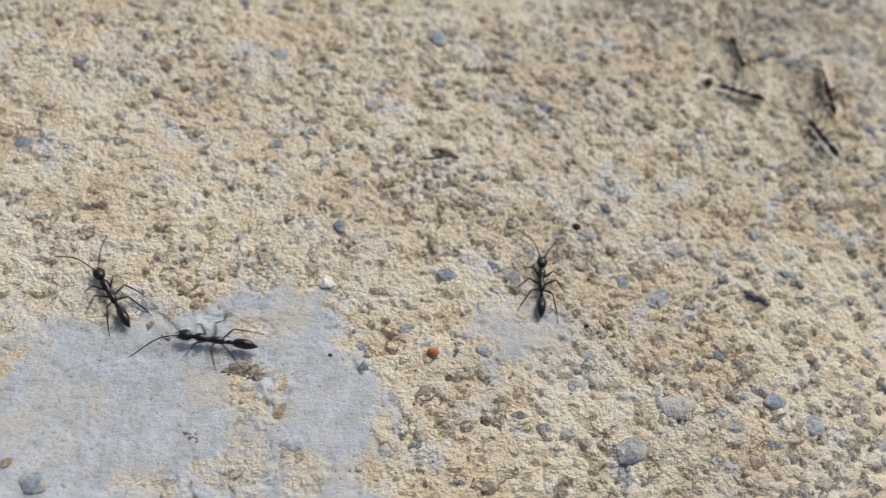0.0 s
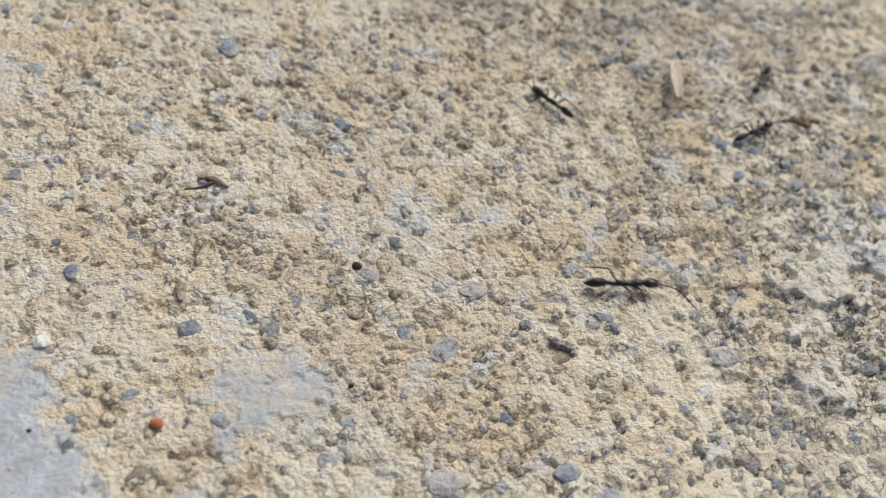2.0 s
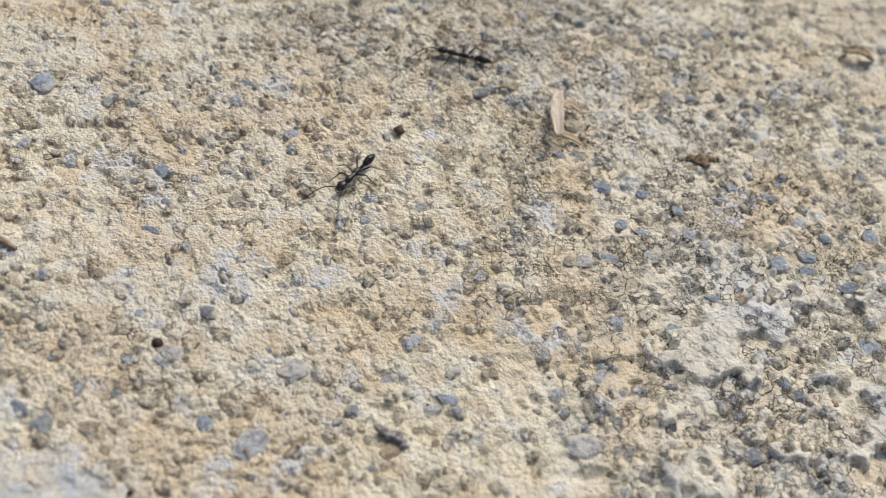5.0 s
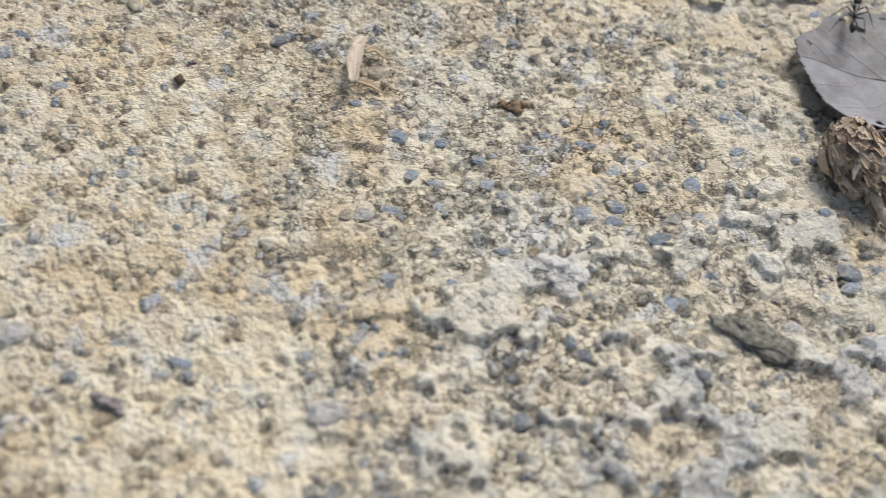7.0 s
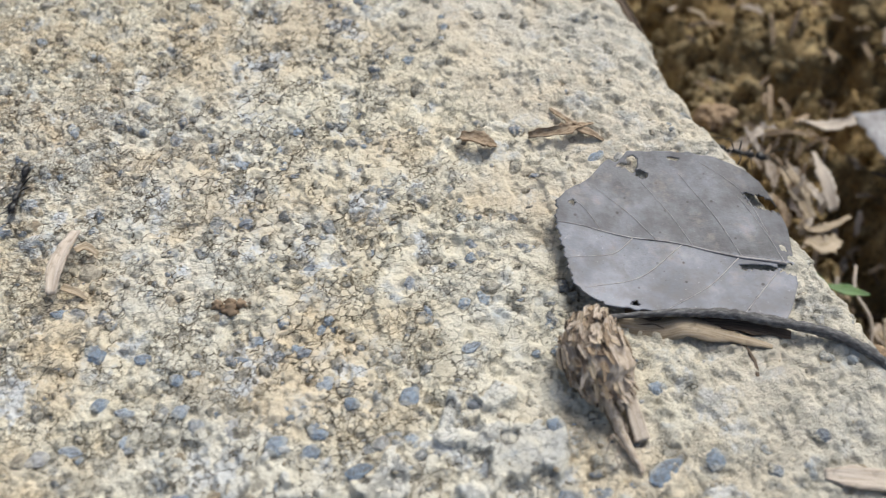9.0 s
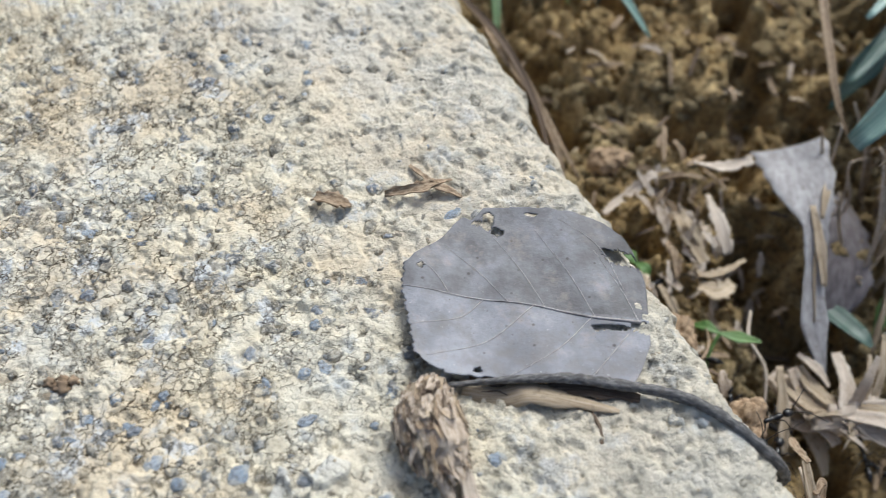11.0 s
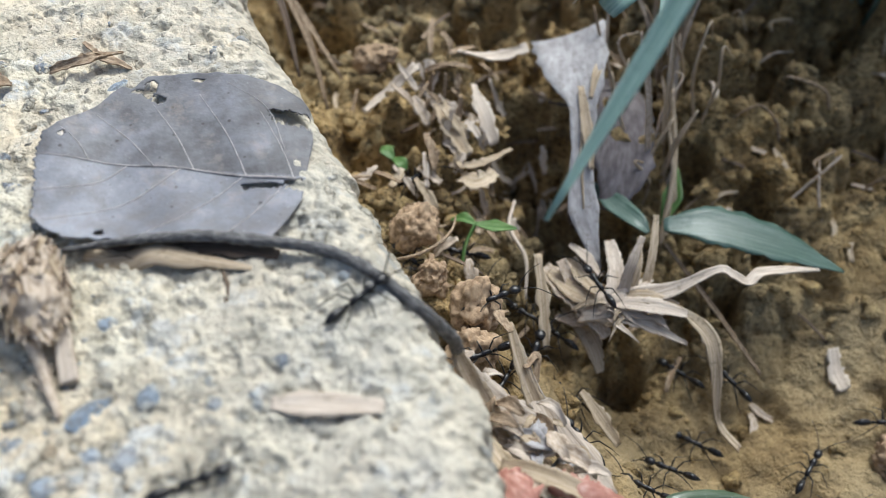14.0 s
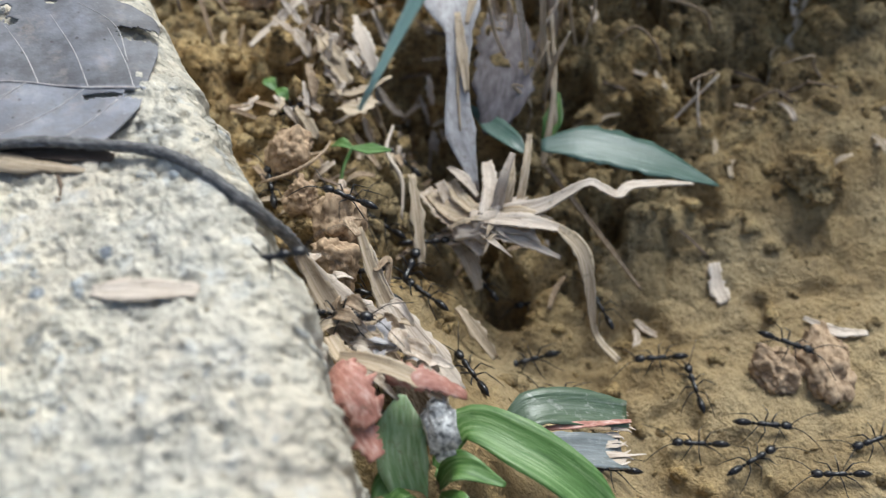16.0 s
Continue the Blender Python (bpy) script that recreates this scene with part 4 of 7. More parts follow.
def build_gall():
    """A torn fibrous lump, broad at its far end and narrowed to a stalk."""
    g = empty("dried_seed_head")
    axis = [(167.0, 118.9, 3.4), (166.3, 117.2, 3.6), (165.9, 114.6, 3.4), (166.5, 111.7, 3.0), (167.2, 109.4, 2.4), (167.4, 108.2, 1.8)]
    radii = (1.0, 2.8, 3.8, 3.5, 2.3, 1.0)
    bm = bmesh.new()
    tube(bm, axis, radii, 26, 30)
    bmesh.ops.subdivide_edges(bm, edges=bm.edges[:], cuts=1, use_grid_fill=True)
    bm.normal_update()
    for v in bm.verts:
        v.co += v.normal * MM * (1.1 * noise.noise(v.co * 210) + 0.55 * noise.noise(v.co * 620) + 0.3 * noise.noise(v.co * 1900))
        v.co.z = max(v.co.z * 0.92, 0.0001)
    core = part("husk", bm, HUSK, g)
    line, rr = glide(axis, 40), np.interp(np.linspace(0, 1, 40), np.linspace(0, 1, 6), radii)
    rng = random.Random(5)
    for k in range(290):
        i = rng.randrange(1, 38)
        along = Vector(line[i + 1] - line[i - 1]).normalized()
        side = along.cross(Vector((0, 0, 1))).normalized()
        a = rng.uniform(-0.35, math.pi + 0.35)
        n = side * math.cos(a) + side.cross(along) * math.sin(a)
        c = Vector(line[i]) + n * rr[i] * rng.uniform(0.88, 1.08)
        c.z = max(c.z, 0.3)
        run = (along + n.cross(along) * rng.gauss(0, 0.35)).normalized() * rng.uniform(0.4, 1.5)
        lift = n * rng.uniform(-0.1, 0.6) * (1.6 if rng.random() < 0.12 else 1.0)
        part("fibre", ribbon(bmesh.new(), [c - run, c + lift * 0.4, c + run + lift], (0.35, rng.uniform(0.3, 1.0), 0.2), 0.12, 0.35, tuple(n), 6, 3, 0.4, k), (HUSK, HUSK, BROWN, STRAW, HUSK, DARK_BROWN)[k % 6], core, smooth=False)
    part("stalk", tube(bmesh.new(), [(164.8, 113.8, 6.2), (165.3, 111.4, 5.0), (166.2, 108.9, 3.2), (167.5, 104.9, 1.4), (168.3, 102.4, 0.9), (169.1, 100.0, 0.6)], (0.5, 0.95, 0.8, 0.6, 0.5, 0.32), 34, 9, 0.2, 2), HUSK, g, "grey-brown fibrous stalk")
    part("stalk", tube(bmesh.new(), [(165.9, 108.6, 2.0), (166.9, 105.6, 1.0), (167.5, 103.6, 0.5)], (0.35, 0.26, 0.14), 12, 6, 0.18, 3), BROWN, g)
    for k in range(9):
        x, y = 165.8 + rng.uniform(0, 2.4), 107.6 - rng.uniform(0, 6.0)
        part("loose_fibre", tube(bmesh.new(), [(x, y, 1.6), (x + rng.uniform(-0.8, 0.8), y - 0.8, 1.3), (x + rng.uniform(-1.8, 1.8), y - 1.8, 0.5)], (0.09, 0.08, 0.04), 6, 4, 0.1, k), HUSK, g)
    return tagged(g, "brown torn fibrous dried seed head narrowing to a stalk", "seed head")


def flake(name, pts, widths, mat, label, category, thick=0.25, fold=0.15, ragged=0.15, seed=0, twist=0.0, group="", up=(0, 0, 1), count=18):
    ob = part(name, ribbon(bmesh.new(), pts, widths, thick, fold, up, count, 7, ragged, seed, twist), mat)
    return tagged(ob, label, category, group)


def build_slab_litter():
    flake("wood_chip", [(169.2, 109.4, 1.6), (169.5, 106.6, 1.2), (169.9, 103.8, 0.6)], (1.5, 1.7, 1.8), PALE_WOOD, "pale splinter of wood lying by the seed head", "wood chip", 0.7, 0.05, 0.05, 1)
    flake("dry_leaf_strip", [(170.5, 119.0, 0.9), (175.2, 117.9, 0.8), (178.2, 117.6, 1.9), (182.4, 116.6, 1.1), (188.6, 114.0, 0.8)], (1.6, 3.0, 3.2, 2.6, 0.7), STRAW, "curled pale strip of dry leaf under the twig", "dry leaf", 0.14, -0.35, 0.2, 2, 40)
    flake("dry_leaf_strip", [(171.5, 119.8, 0.6), (178.0, 119.0, 0.7), (186.0, 117.4, 0.6), (191.5, 115.4, 0.3)], (2.0, 3.0, 2.6, 1.2), DARK_BROWN, "dark strip of rotting leaf under the twig", "dry leaf", 0.14, 0.2, 0.2, 5)
    ob = part("thin_stick", tube(bmesh.new(), [(185.2, 114.8, 0.5), (185.9, 112.2, 0.45), (185.6, 109.6, 0.4), (186.2, 106.4, 0.35)], (0.22, 0.3, 0.25, 0.12), 14, 6, 0.2, 7), DARK_BROWN)
    tagged(ob, "thin dark stick lying on the slab", "stick")
    flake("straw_flake", [(101.4, 129.8, 2.0), (101.7, 133.0, 2.3), (102.5, 136.2, 2.0), (103.6, 139.4, 1.4)], (1.2, 2.0, 1.8, 1.1), PALE_WOOD, "pale curved flake of straw standing off the slab", "straw", 0.3, 0.5, 0.08, 3, 25)
    flake("straw_flake", [(103.6, 136.2, 1.6), (104.9, 136.9, 1.4), (106.2, 136.0, 0.8)], (0.9, 1.1, 0.5), STRAW, "small brown flake of straw beside a pale one", "straw", 0.2, 0.3, 0.2, 4)
    flake("straw_flake", [(102.2, 131.4, 0.9), (104.0, 130.6, 0.8), (105.4, 129.6, 0.4)], (0.9, 1.0, 0.3), STRAW, "small brown flake of straw beside a pale one", "straw", 0.2, 0.3, 0.2, 6)
    bm = bmesh.new()
    for cx, cy, r in ((121.4, 127.0, 0.8), (122.8, 126.2, 1.0), (124.3, 126.9, 0.75), (122.9, 127.4, 0.6)):
        blob(bm, (cx, cy, 0.35), (r, r * 0.8, r * 0.75), 3, 0.75, cx * 7)
    ob = part("bark_crumb", bm, BROWN)
    tagged(ob, "small brown crumb of bark on the slab", "bark")
    ob = part("bark_crumb", blob(bmesh.new(), (79.0, 132.3, 0.4), (0.7, 0.7, 0.6), 2, 0.5, 8), DARK_BROWN)
    tagged(ob, "small brown crumb of bark on the slab", "bark")
    # by the far end: flakes of bark
    flake("bark_flake", [(154.8, 150.8, 0.7), (156.9, 149.3, 1.8), (158.3, 149.0, 1.2), (159.6, 148.8, 0.5)], (1.4, 2.2, 2.0, 0.5), BROWN, "dark curled flake of bark on the slab", "bark", 0.3, 0.45, 0.3, 7)
    flake("bark_flake", [(164.4, 150.3, 0.6), (167.3, 149.7, 1.5), (169.8, 149.5, 1.9), (171.4, 150.2, 1.6), (173.8, 151.1, 1.0)], (0.8, 1.7, 1.9, 1.3, 0.5), BROWN, "thin brown flake of bark on the slab", "bark", 0.18, 0.5, 0.45, 8, 60)
    flake("bark_flake", [(168.3, 154.9, 0.5), (169.9, 152.5, 1.0), (171.4, 150.0, 1.6), (173.2, 149.2, 1.1), (174.8, 148.3, 0.5)], (0.4, 0.7, 1.1, 0.9, 0.4), BROWN, "narrow dark flake of bark on the slab", "bark", 0.22, 0.3, 0.3, 9)
    flake("wood_flake", [(189.6, 97.6, 0.5), (192.6, 96.9, 0.7), (196.0, 96.2, 0.7), (200.4, 95.2, 0.45)], (1.2, 2.6, 2.4, 1.4), PALE_WOOD, "pinkish brown flake of wood on the slab", "wood flake", 0.35, 0.15, 0.12, 10)
    # near the start: seeds, crumbs and a bit of twig
    tw = part("twig_bit", tube(bmesh.new(), [(26.6, 113.9, 0.5), (28.8, 113.4, 0.8), (30.8, 112.1, 0.5)], (0.2, 0.42, 0.25), 12, 7, 0.25, 1), BROWN)
    tagged(tw, "short brown bit of twig on the slab", "twig")
    tw = part("twig_bit", tube(bmesh.new(), [(24.9, 111.9, 0.35), (27.0, 112.2, 0.35), (28.6, 113.0, 0.5)], (0.12, 0.2, 0.2), 8, 6, 0.2, 2), DARK_BROWN)
    tagged(tw, "thin bit of twig on the slab", "twig")
    for x, y, mat, size, label in ((23.6, 76.2, ORANGE, 0.85, "small round orange seed on the slab"), (48.0, 98.4, BLACK_SEED, 0.72, "small dark seed on the slab"), (46.4, 80.5, BLACK_SEED, 0.4, "tiny black seed on the slab"), (9.6, 76.0, BLACK_SEED, 0.4, "tiny black seed on the slab")):
        ob = part("seed", blob(bmesh.new(), (0, 0, 0), (size, size * 0.85, size * 0.8), 2, 0.15, x), mat)
        ob.location = (x * MM, y * MM, size * 0.7 * MM)
        tagged(ob, label, "seed")
    ob = part("white_chip", blob(bmesh.new(), (0, 0, 0), (1.0, 0.85, 0.55), 2, 0.5, 2), WHITE, smooth=False)
    ob.location = (9.4 * MM, 87.7 * MM, 0.4 * MM)
    tagged(ob, "small white chip of stone on the slab", "chip")
    bm = bmesh.new()
    for cx, cy, r in ((73.2, 86.1, 0.65), (74.0, 85.5, 0.75), (74.9, 84.8, 0.65), (75.4, 84.2, 0.45)):
        blob(bm, (cx, cy, 0.55), (r, r * 0.8, r * 0.6), 3, 0.9, cx * 3)
    tagged(part("dirt_lump", bm, LUMP), "dark purple-brown lump of dirt on the slab", "dirt")
    for k, (x, y, r) in enumerate(((-2.5, 74.2, 1.3), (-0.2, 73.4, 1.1), (-14.2, 80.7, 1.2), (-12.2, 79.0, 0.9), (-8.3, 85.8, 0.7), (21.0, 70.2, 1.6), (23.4, 83.9, 1.3), (-7.6, 64.6, 0.9), (8.1, 67.7, 0.7), (-10.5, 86.1, 0.6))):
        ob = part("dirt_crumb", blob(bmesh.new(), (0, 0, 0), (r, r * 0.7, 0.26), 4, 1.1, x * 3), DIRT)
        ob.matrix_basis = pose(x * MM, y * MM, (slab_top(x, y) + 0.05) * MM, 0, 0, 47 * k)
        tagged(ob, "flat dark crumb of dirt stuck to the slab", "dirt", "crumbs of dirt on the slab")
    ob = part("flat_stone", blob(bmesh.new(), (0, 0, 0), (4.9, 2.0, 0.55), 4, 0.5, 5), DARK_STONE)
    ob.matrix_basis = pose(0.1462, 0.0890, 0.0006, 0, 0, -36)
    tagged(ob, "dark flat stone set in the slab", "stone")


build_dead_leaf()
build_twig()
build_gall()
build_slab_litter()

# ---- things on the soil ----


def on_soil(x, y):
    return float(soil_height(np.array([float(x)]), np.array([float(y)]))[0])


def blade_part(name, thing, pts, widths, mat, label="", thick=0.16, fold=0.25, ragged=0.0, seed=0, twist=0.0, up=(0, 0, 1), count=26):
    return part(name, ribbon(bmesh.new(), pts, widths, thick, fold, up, count, 7, ragged, seed, twist), mat, thing, label)


def build_grass():
    """A tussock of broad grass whose blades hang over the soil."""
    g = empty("grass_tussock", pose(0, 0, 0))
    z = on_soil(302, 196)
    blade_part("blade", g, [(300, 194, z - 1), (292, 180, 6), (268, 152, 38), (250, 134, 33), (240.3, 125.8, 26.7), (230.6, 118.4, 17), (219.4, 109.8, 6.2)], (2.4, 3.2, 3.4, 3.2, 2.9, 2.3, 0.5), GREEN, "long blue-green blade")
    blade_part("blade", g, [(302, 197, z - 1), (292, 192, -22), (276, 182, -6), (258, 171, -6), (241.2, 161.4, -13.5)], (3.0, 7.4, 9.0, 9.0, 3.4), GREEN, "broad blue-green blade", fold=0.35, up=(-0.1, -0.7, 0.7))
    blade_part("blade", g, [(302, 195, z - 1), (286, 178, 2), (262, 158, 13), (246, 150, 12), (230.2, 142, 5.6)], (1.2, 1.4, 1.4, 0.9, 0.15), STRAW, "dry pale blade")
    blade_part("blade", g, [(301, 195, z - 1), (280, 184, -4), (262, 172, 3), (250, 160, 3), (241.6, 140.6, -4.4)], (1.8, 2.2, 2.4, 2.4, 0.3), GREEN, "drooping blue-green blade")
    blade_part("blade", g, [(304, 196, z - 1), (288, 194, -20), (266, 190, -16), (250, 180, -20)], (2.6, 4.0, 4.4, 1.0), BLUEGREEN, "shaded dark green blade", fold=0.4)
    blade_part("blade", g, [(304, 199, z - 1), (290, 203, -18), (270, 199, -10), (254, 188, -12)], (2.6, 4.4, 4.4, 1.0), GREEN, fold=0.4)
    blade_part("blade", g, [(306, 194, z - 1), (302, 178, -12), (296, 162, -16), (293, 150, -28)], (2.4, 3.0, 2.6, 0.8), BLUEGREEN, "shaded dark green blade", fold=0.3)
    blade_part("blade", g, [(305, 197, z - 1), (296, 196, -6), (282, 192, 6), (270, 192, 8)], (2.0, 3.0, 3.0, 0.8), BRIGHT, "bright green blade")
    blade_part("blade", g, [(251.1, 202.0, -14.0), (246.7, 183.6, -16.0), (245.8, 175.0, -19.0), (248.0, 170.3, -24.0)], (1.6, 1.5, 1.3, 0.3), BROWN, "withered brown blade", 0.2, 0.5, 0.1, 5, 30)
    blade_part("blade", g, [(288.7, 194.9, -20.0), (272.6, 189.0, -14.0), (265.2, 186.4, -14.0), (262.6, 188.0, -20.0)], (1.0, 5.0, 5.6, 1.2), BRIGHT, "bright green blade", fold=0.35)
    blade_part("blade", g, [(283.8, 209.1, -20.0), (264.0, 190.4, -18.0), (256.8, 185.4, -22.0), (251.3, 183.2, -30.0)], (2.0, 5.0, 5.4, 0.8), BLUEGREEN, "shaded dark green blade", fold=0.4)
    # extra tall blades, mostly out of view, added to shade the far soil
    rng = random.Random(31)
    for k in range(96):
        bx, by = rng.uniform(296, 352), rng.uniform(176, 236)
        a, tall, out = rng.uniform(0, 2 * math.pi), rng.uniform(28, 62), rng.uniform(14, 40)
        if bx + out * math.cos(a) < 292 and by + out * math.sin(a) < 190:
            a += math.pi
        zz = on_soil(bx, by)
        blade_part("blade", g, [(bx, by, zz - 1), (bx + 0.25 * out * math.cos(a), by + 0.25 * out * math.sin(a), zz + 0.7 * tall), (bx + 0.65 * out * math.cos(a), by + 0.65 * out * math.sin(a), zz + tall), (bx + out * math.cos(a), by + out * math.sin(a), zz + 0.75 * tall)], (2.0, 3.6, 3.4, 0.4), (GREEN, BLUEGREEN, BRIGHT)[k % 3], "", 0.16, 0.3, 0.0, k, 0.0, (0, 0, 1), 12)
    return tagged(g, "tussock of broad blue-green grass hanging over the soil", "grass")


def build_back_grass():
    g = empty("grass_tuft", pose(0, 0, 0))
    z = on_soil(214, 226)
    blade_part("blade", g, [(216, 228, z - 1), (206, 224, -8), (208, 210, -8), (217, 194.5, -18)], (2.6, 4.0, 4.0, 0.6), GREEN, "pale grey-green blade", fold=0.4)
    blade_part("blade", g, [(213, 227, z - 1), (198, 224, -6), (191, 212, -8), (189, 198.5, -17)], (2.0, 3.0, 3.0, 1.2), PALEGREEN, "pale grey-green blade", fold=0.3)
    blade_part("blade", g, [(215, 226, z - 1), (226, 222, -4), (232, 210, -18)], (2.0, 3.0, 0.6), BLUEGREEN)
    return tagged(g, "tuft of pale grass behind the slab", "grass")


def build_weed():
    """A small weed with a long dark leaf, growing among the straw."""
    w = empty("weed", pose(0, 0, 0))
    z = on_soil(246, 138)
    part("stem", tube(bmesh.new(), [(246.4, 138.0, z - 1), (247.5, 140.0, -42), (251, 148, -36), (253.5, 160, -30)], (0.7, 0.6, 0.5, 0.35), 16, 7, 0.1, 1), STRAW, w)
    part("stem", tube(bmesh.new(), [(247.4, 139.4, z - 1), (250.0, 143.0, -40), (251.0, 152, -33), (252.0, 161, -29)], (0.5, 0.45, 0.35, 0.2), 14, 6, 0.1, 2), STRAW, w)
    blade_part("leaf", w, [(246.2, 137.6, -37.6), (253.6, 135.6, -37.4), (262.8, 131.6, -39.4), (272.4, 126.6, -42.6)], (2.2, 7.4, 7.0, 0.4), BLUEGREEN, "long dark blue-green leaf", 0.2, 0.12, 0.10, 3, 15)
    blade_part("leaf", w, [(243.0, 135.8, -36.4), (241.8, 138.0, -36.0), (239.7, 142.6, -37.0), (236.8, 150.0, -38.4)], (0.8, 3.0, 4.0, 0.6), BLUEGREEN, "", 0.2, 0.3, 0.0, 4)
    blade_part("leaf", w, [(247.5, 140.6, -42), (249.8, 143.8, -39.4), (252.0, 148.6, -38)], (0.8, 3.4, 0.5), BRIGHT, "bright green young leaf", 0.2, 0.5, 0.0, 5)
    return tagged(w, "small weed with a long dark blue-green leaf among straw", "weed")


def build_sprout():
    s = empty("seedling", pose(0, 0, 0))
    z = on_soil(214, 134)
    part("stem", tube(bmesh.new(), [(213.4, 134.0, z - 1), (214.6, 137.0, -33.5), (216.8, 139.6, -31.6)], (0.3, 0.3, 0.3), 10, 6), BRIGHT, s)
    blade_part("leaf", s, [(216.6, 139.5, -31.8), (219.4, 138.0, -31.4), (222.4, 136.4, -30.6)], (0.6, 2.3, 0.4), BRIGHT, "", 0.18, 0.3)
    blade_part("leaf", s, [(216.6, 139.5, -31.8), (215.0, 141.4, -32.4), (213.4, 142.8, -34.2)], (0.6, 2.2, 0.5), BRIGHT, "", 0.18, 0.3)
    tagged(s, "tiny green seedling with two narrow leaves on the soil", "seedling")
    s = empty("seedling", pose(0, 0, 0))
    x, y = 206.6, 154.0
    z = on_soil(x, y)
    part("stem", tube(bmesh.new(), [(x, y - 2, z - 1), (x, y - 0.6, z + 2.0), (x - 0.4, y, z + 3.4)], (0.25, 0.25, 0.2), 8, 6), BRIGHT, s)
    blade_part("leaf", s, [(x - 0.4, y, z + 3.4), (x - 1.2, y + 1.4, z + 3.9), (x - 1.4, y + 3.0, z + 3.4)], (0.6, 2.4, 0.8), BRIGHT, "", 0.18, 0.3)
    blade_part("leaf", s, [(x - 0.4, y, z + 3.4), (x + 0.6, y - 1.4, z + 3.8), (x + 1.0, y - 2.6, z + 3.2)], (0.6, 2.2, 0.8), BRIGHT, "", 0.18, 0.3)
    tagged(s, "tiny green seedling with two round leaves on the soil", "seedling")


def build_grey_leaves():
    d = empty("dry_leaf", pose(0, 0, 0))
    blade_part("leaf_blade", d, [(239.4, 174.2, -29.0), (238.0, 164.5, -26.6), (236.9, 154.6, -26.8), (235.0, 147.4, -30.0), (233.7, 140.3, -34.0), (234.6, 132.6, -39.6)], (13.5, 11.5, 4.2, 3.2, 4.8, 0.8), GREYLEAF, "", 0.2, 0.12, 0.10, 2, 30, (-0.1, -0.6, 0.75))
    part("midrib", tube(bmesh.new(), [(238.9, 168.0, -28.8), (236.9, 154.6, -26.9), (235.0, 147.4, -29.6), (233.8, 140.3, -33.6)], (0.4, 0.35, 0.3, 0.12), 16, 6), STRAW, d)
    tagged(d, "pale grey twisted dry leaf hanging over a hollow in the soil", "dry leaf")
    d = empty("dry_leaf", pose(0, 0, 0))
    blade_part("leaf_blade", d, [(247.0, 168.0, -36.0), (244.8, 157.0, -33.8), (242.2, 148.4, -34.8), (239.0, 142.6, -38.6)], (6.0, 9.4, 9.6, 3.0), SHADED_PURPLE, "", 0.2, 0.2, 0.12, 4, -10, (0.0, -0.6, 0.75))
    tagged(d, "purple-grey flat dry leaf coloured dark as in shade, lying on the soil", "dry leaf")
    for n, (pts, ww) in enumerate((([(236.0, 145.0, -30.2), (236.6, 151.0, -27.4), (237.4, 158.4, -25.6)], (0.8, 1.9, 1.0)), ([(238.4, 156.0, -26.2), (240.6, 160.6, -25.4), (243.4, 165.4, -26.4)], (0.6, 1.5, 0.7)))):
        flake("straw_flake", pts, ww, STRAW, "pale splinter of straw leaning on a dry leaf", "straw", 0.2, 0.4, 0.1, 7 + n)


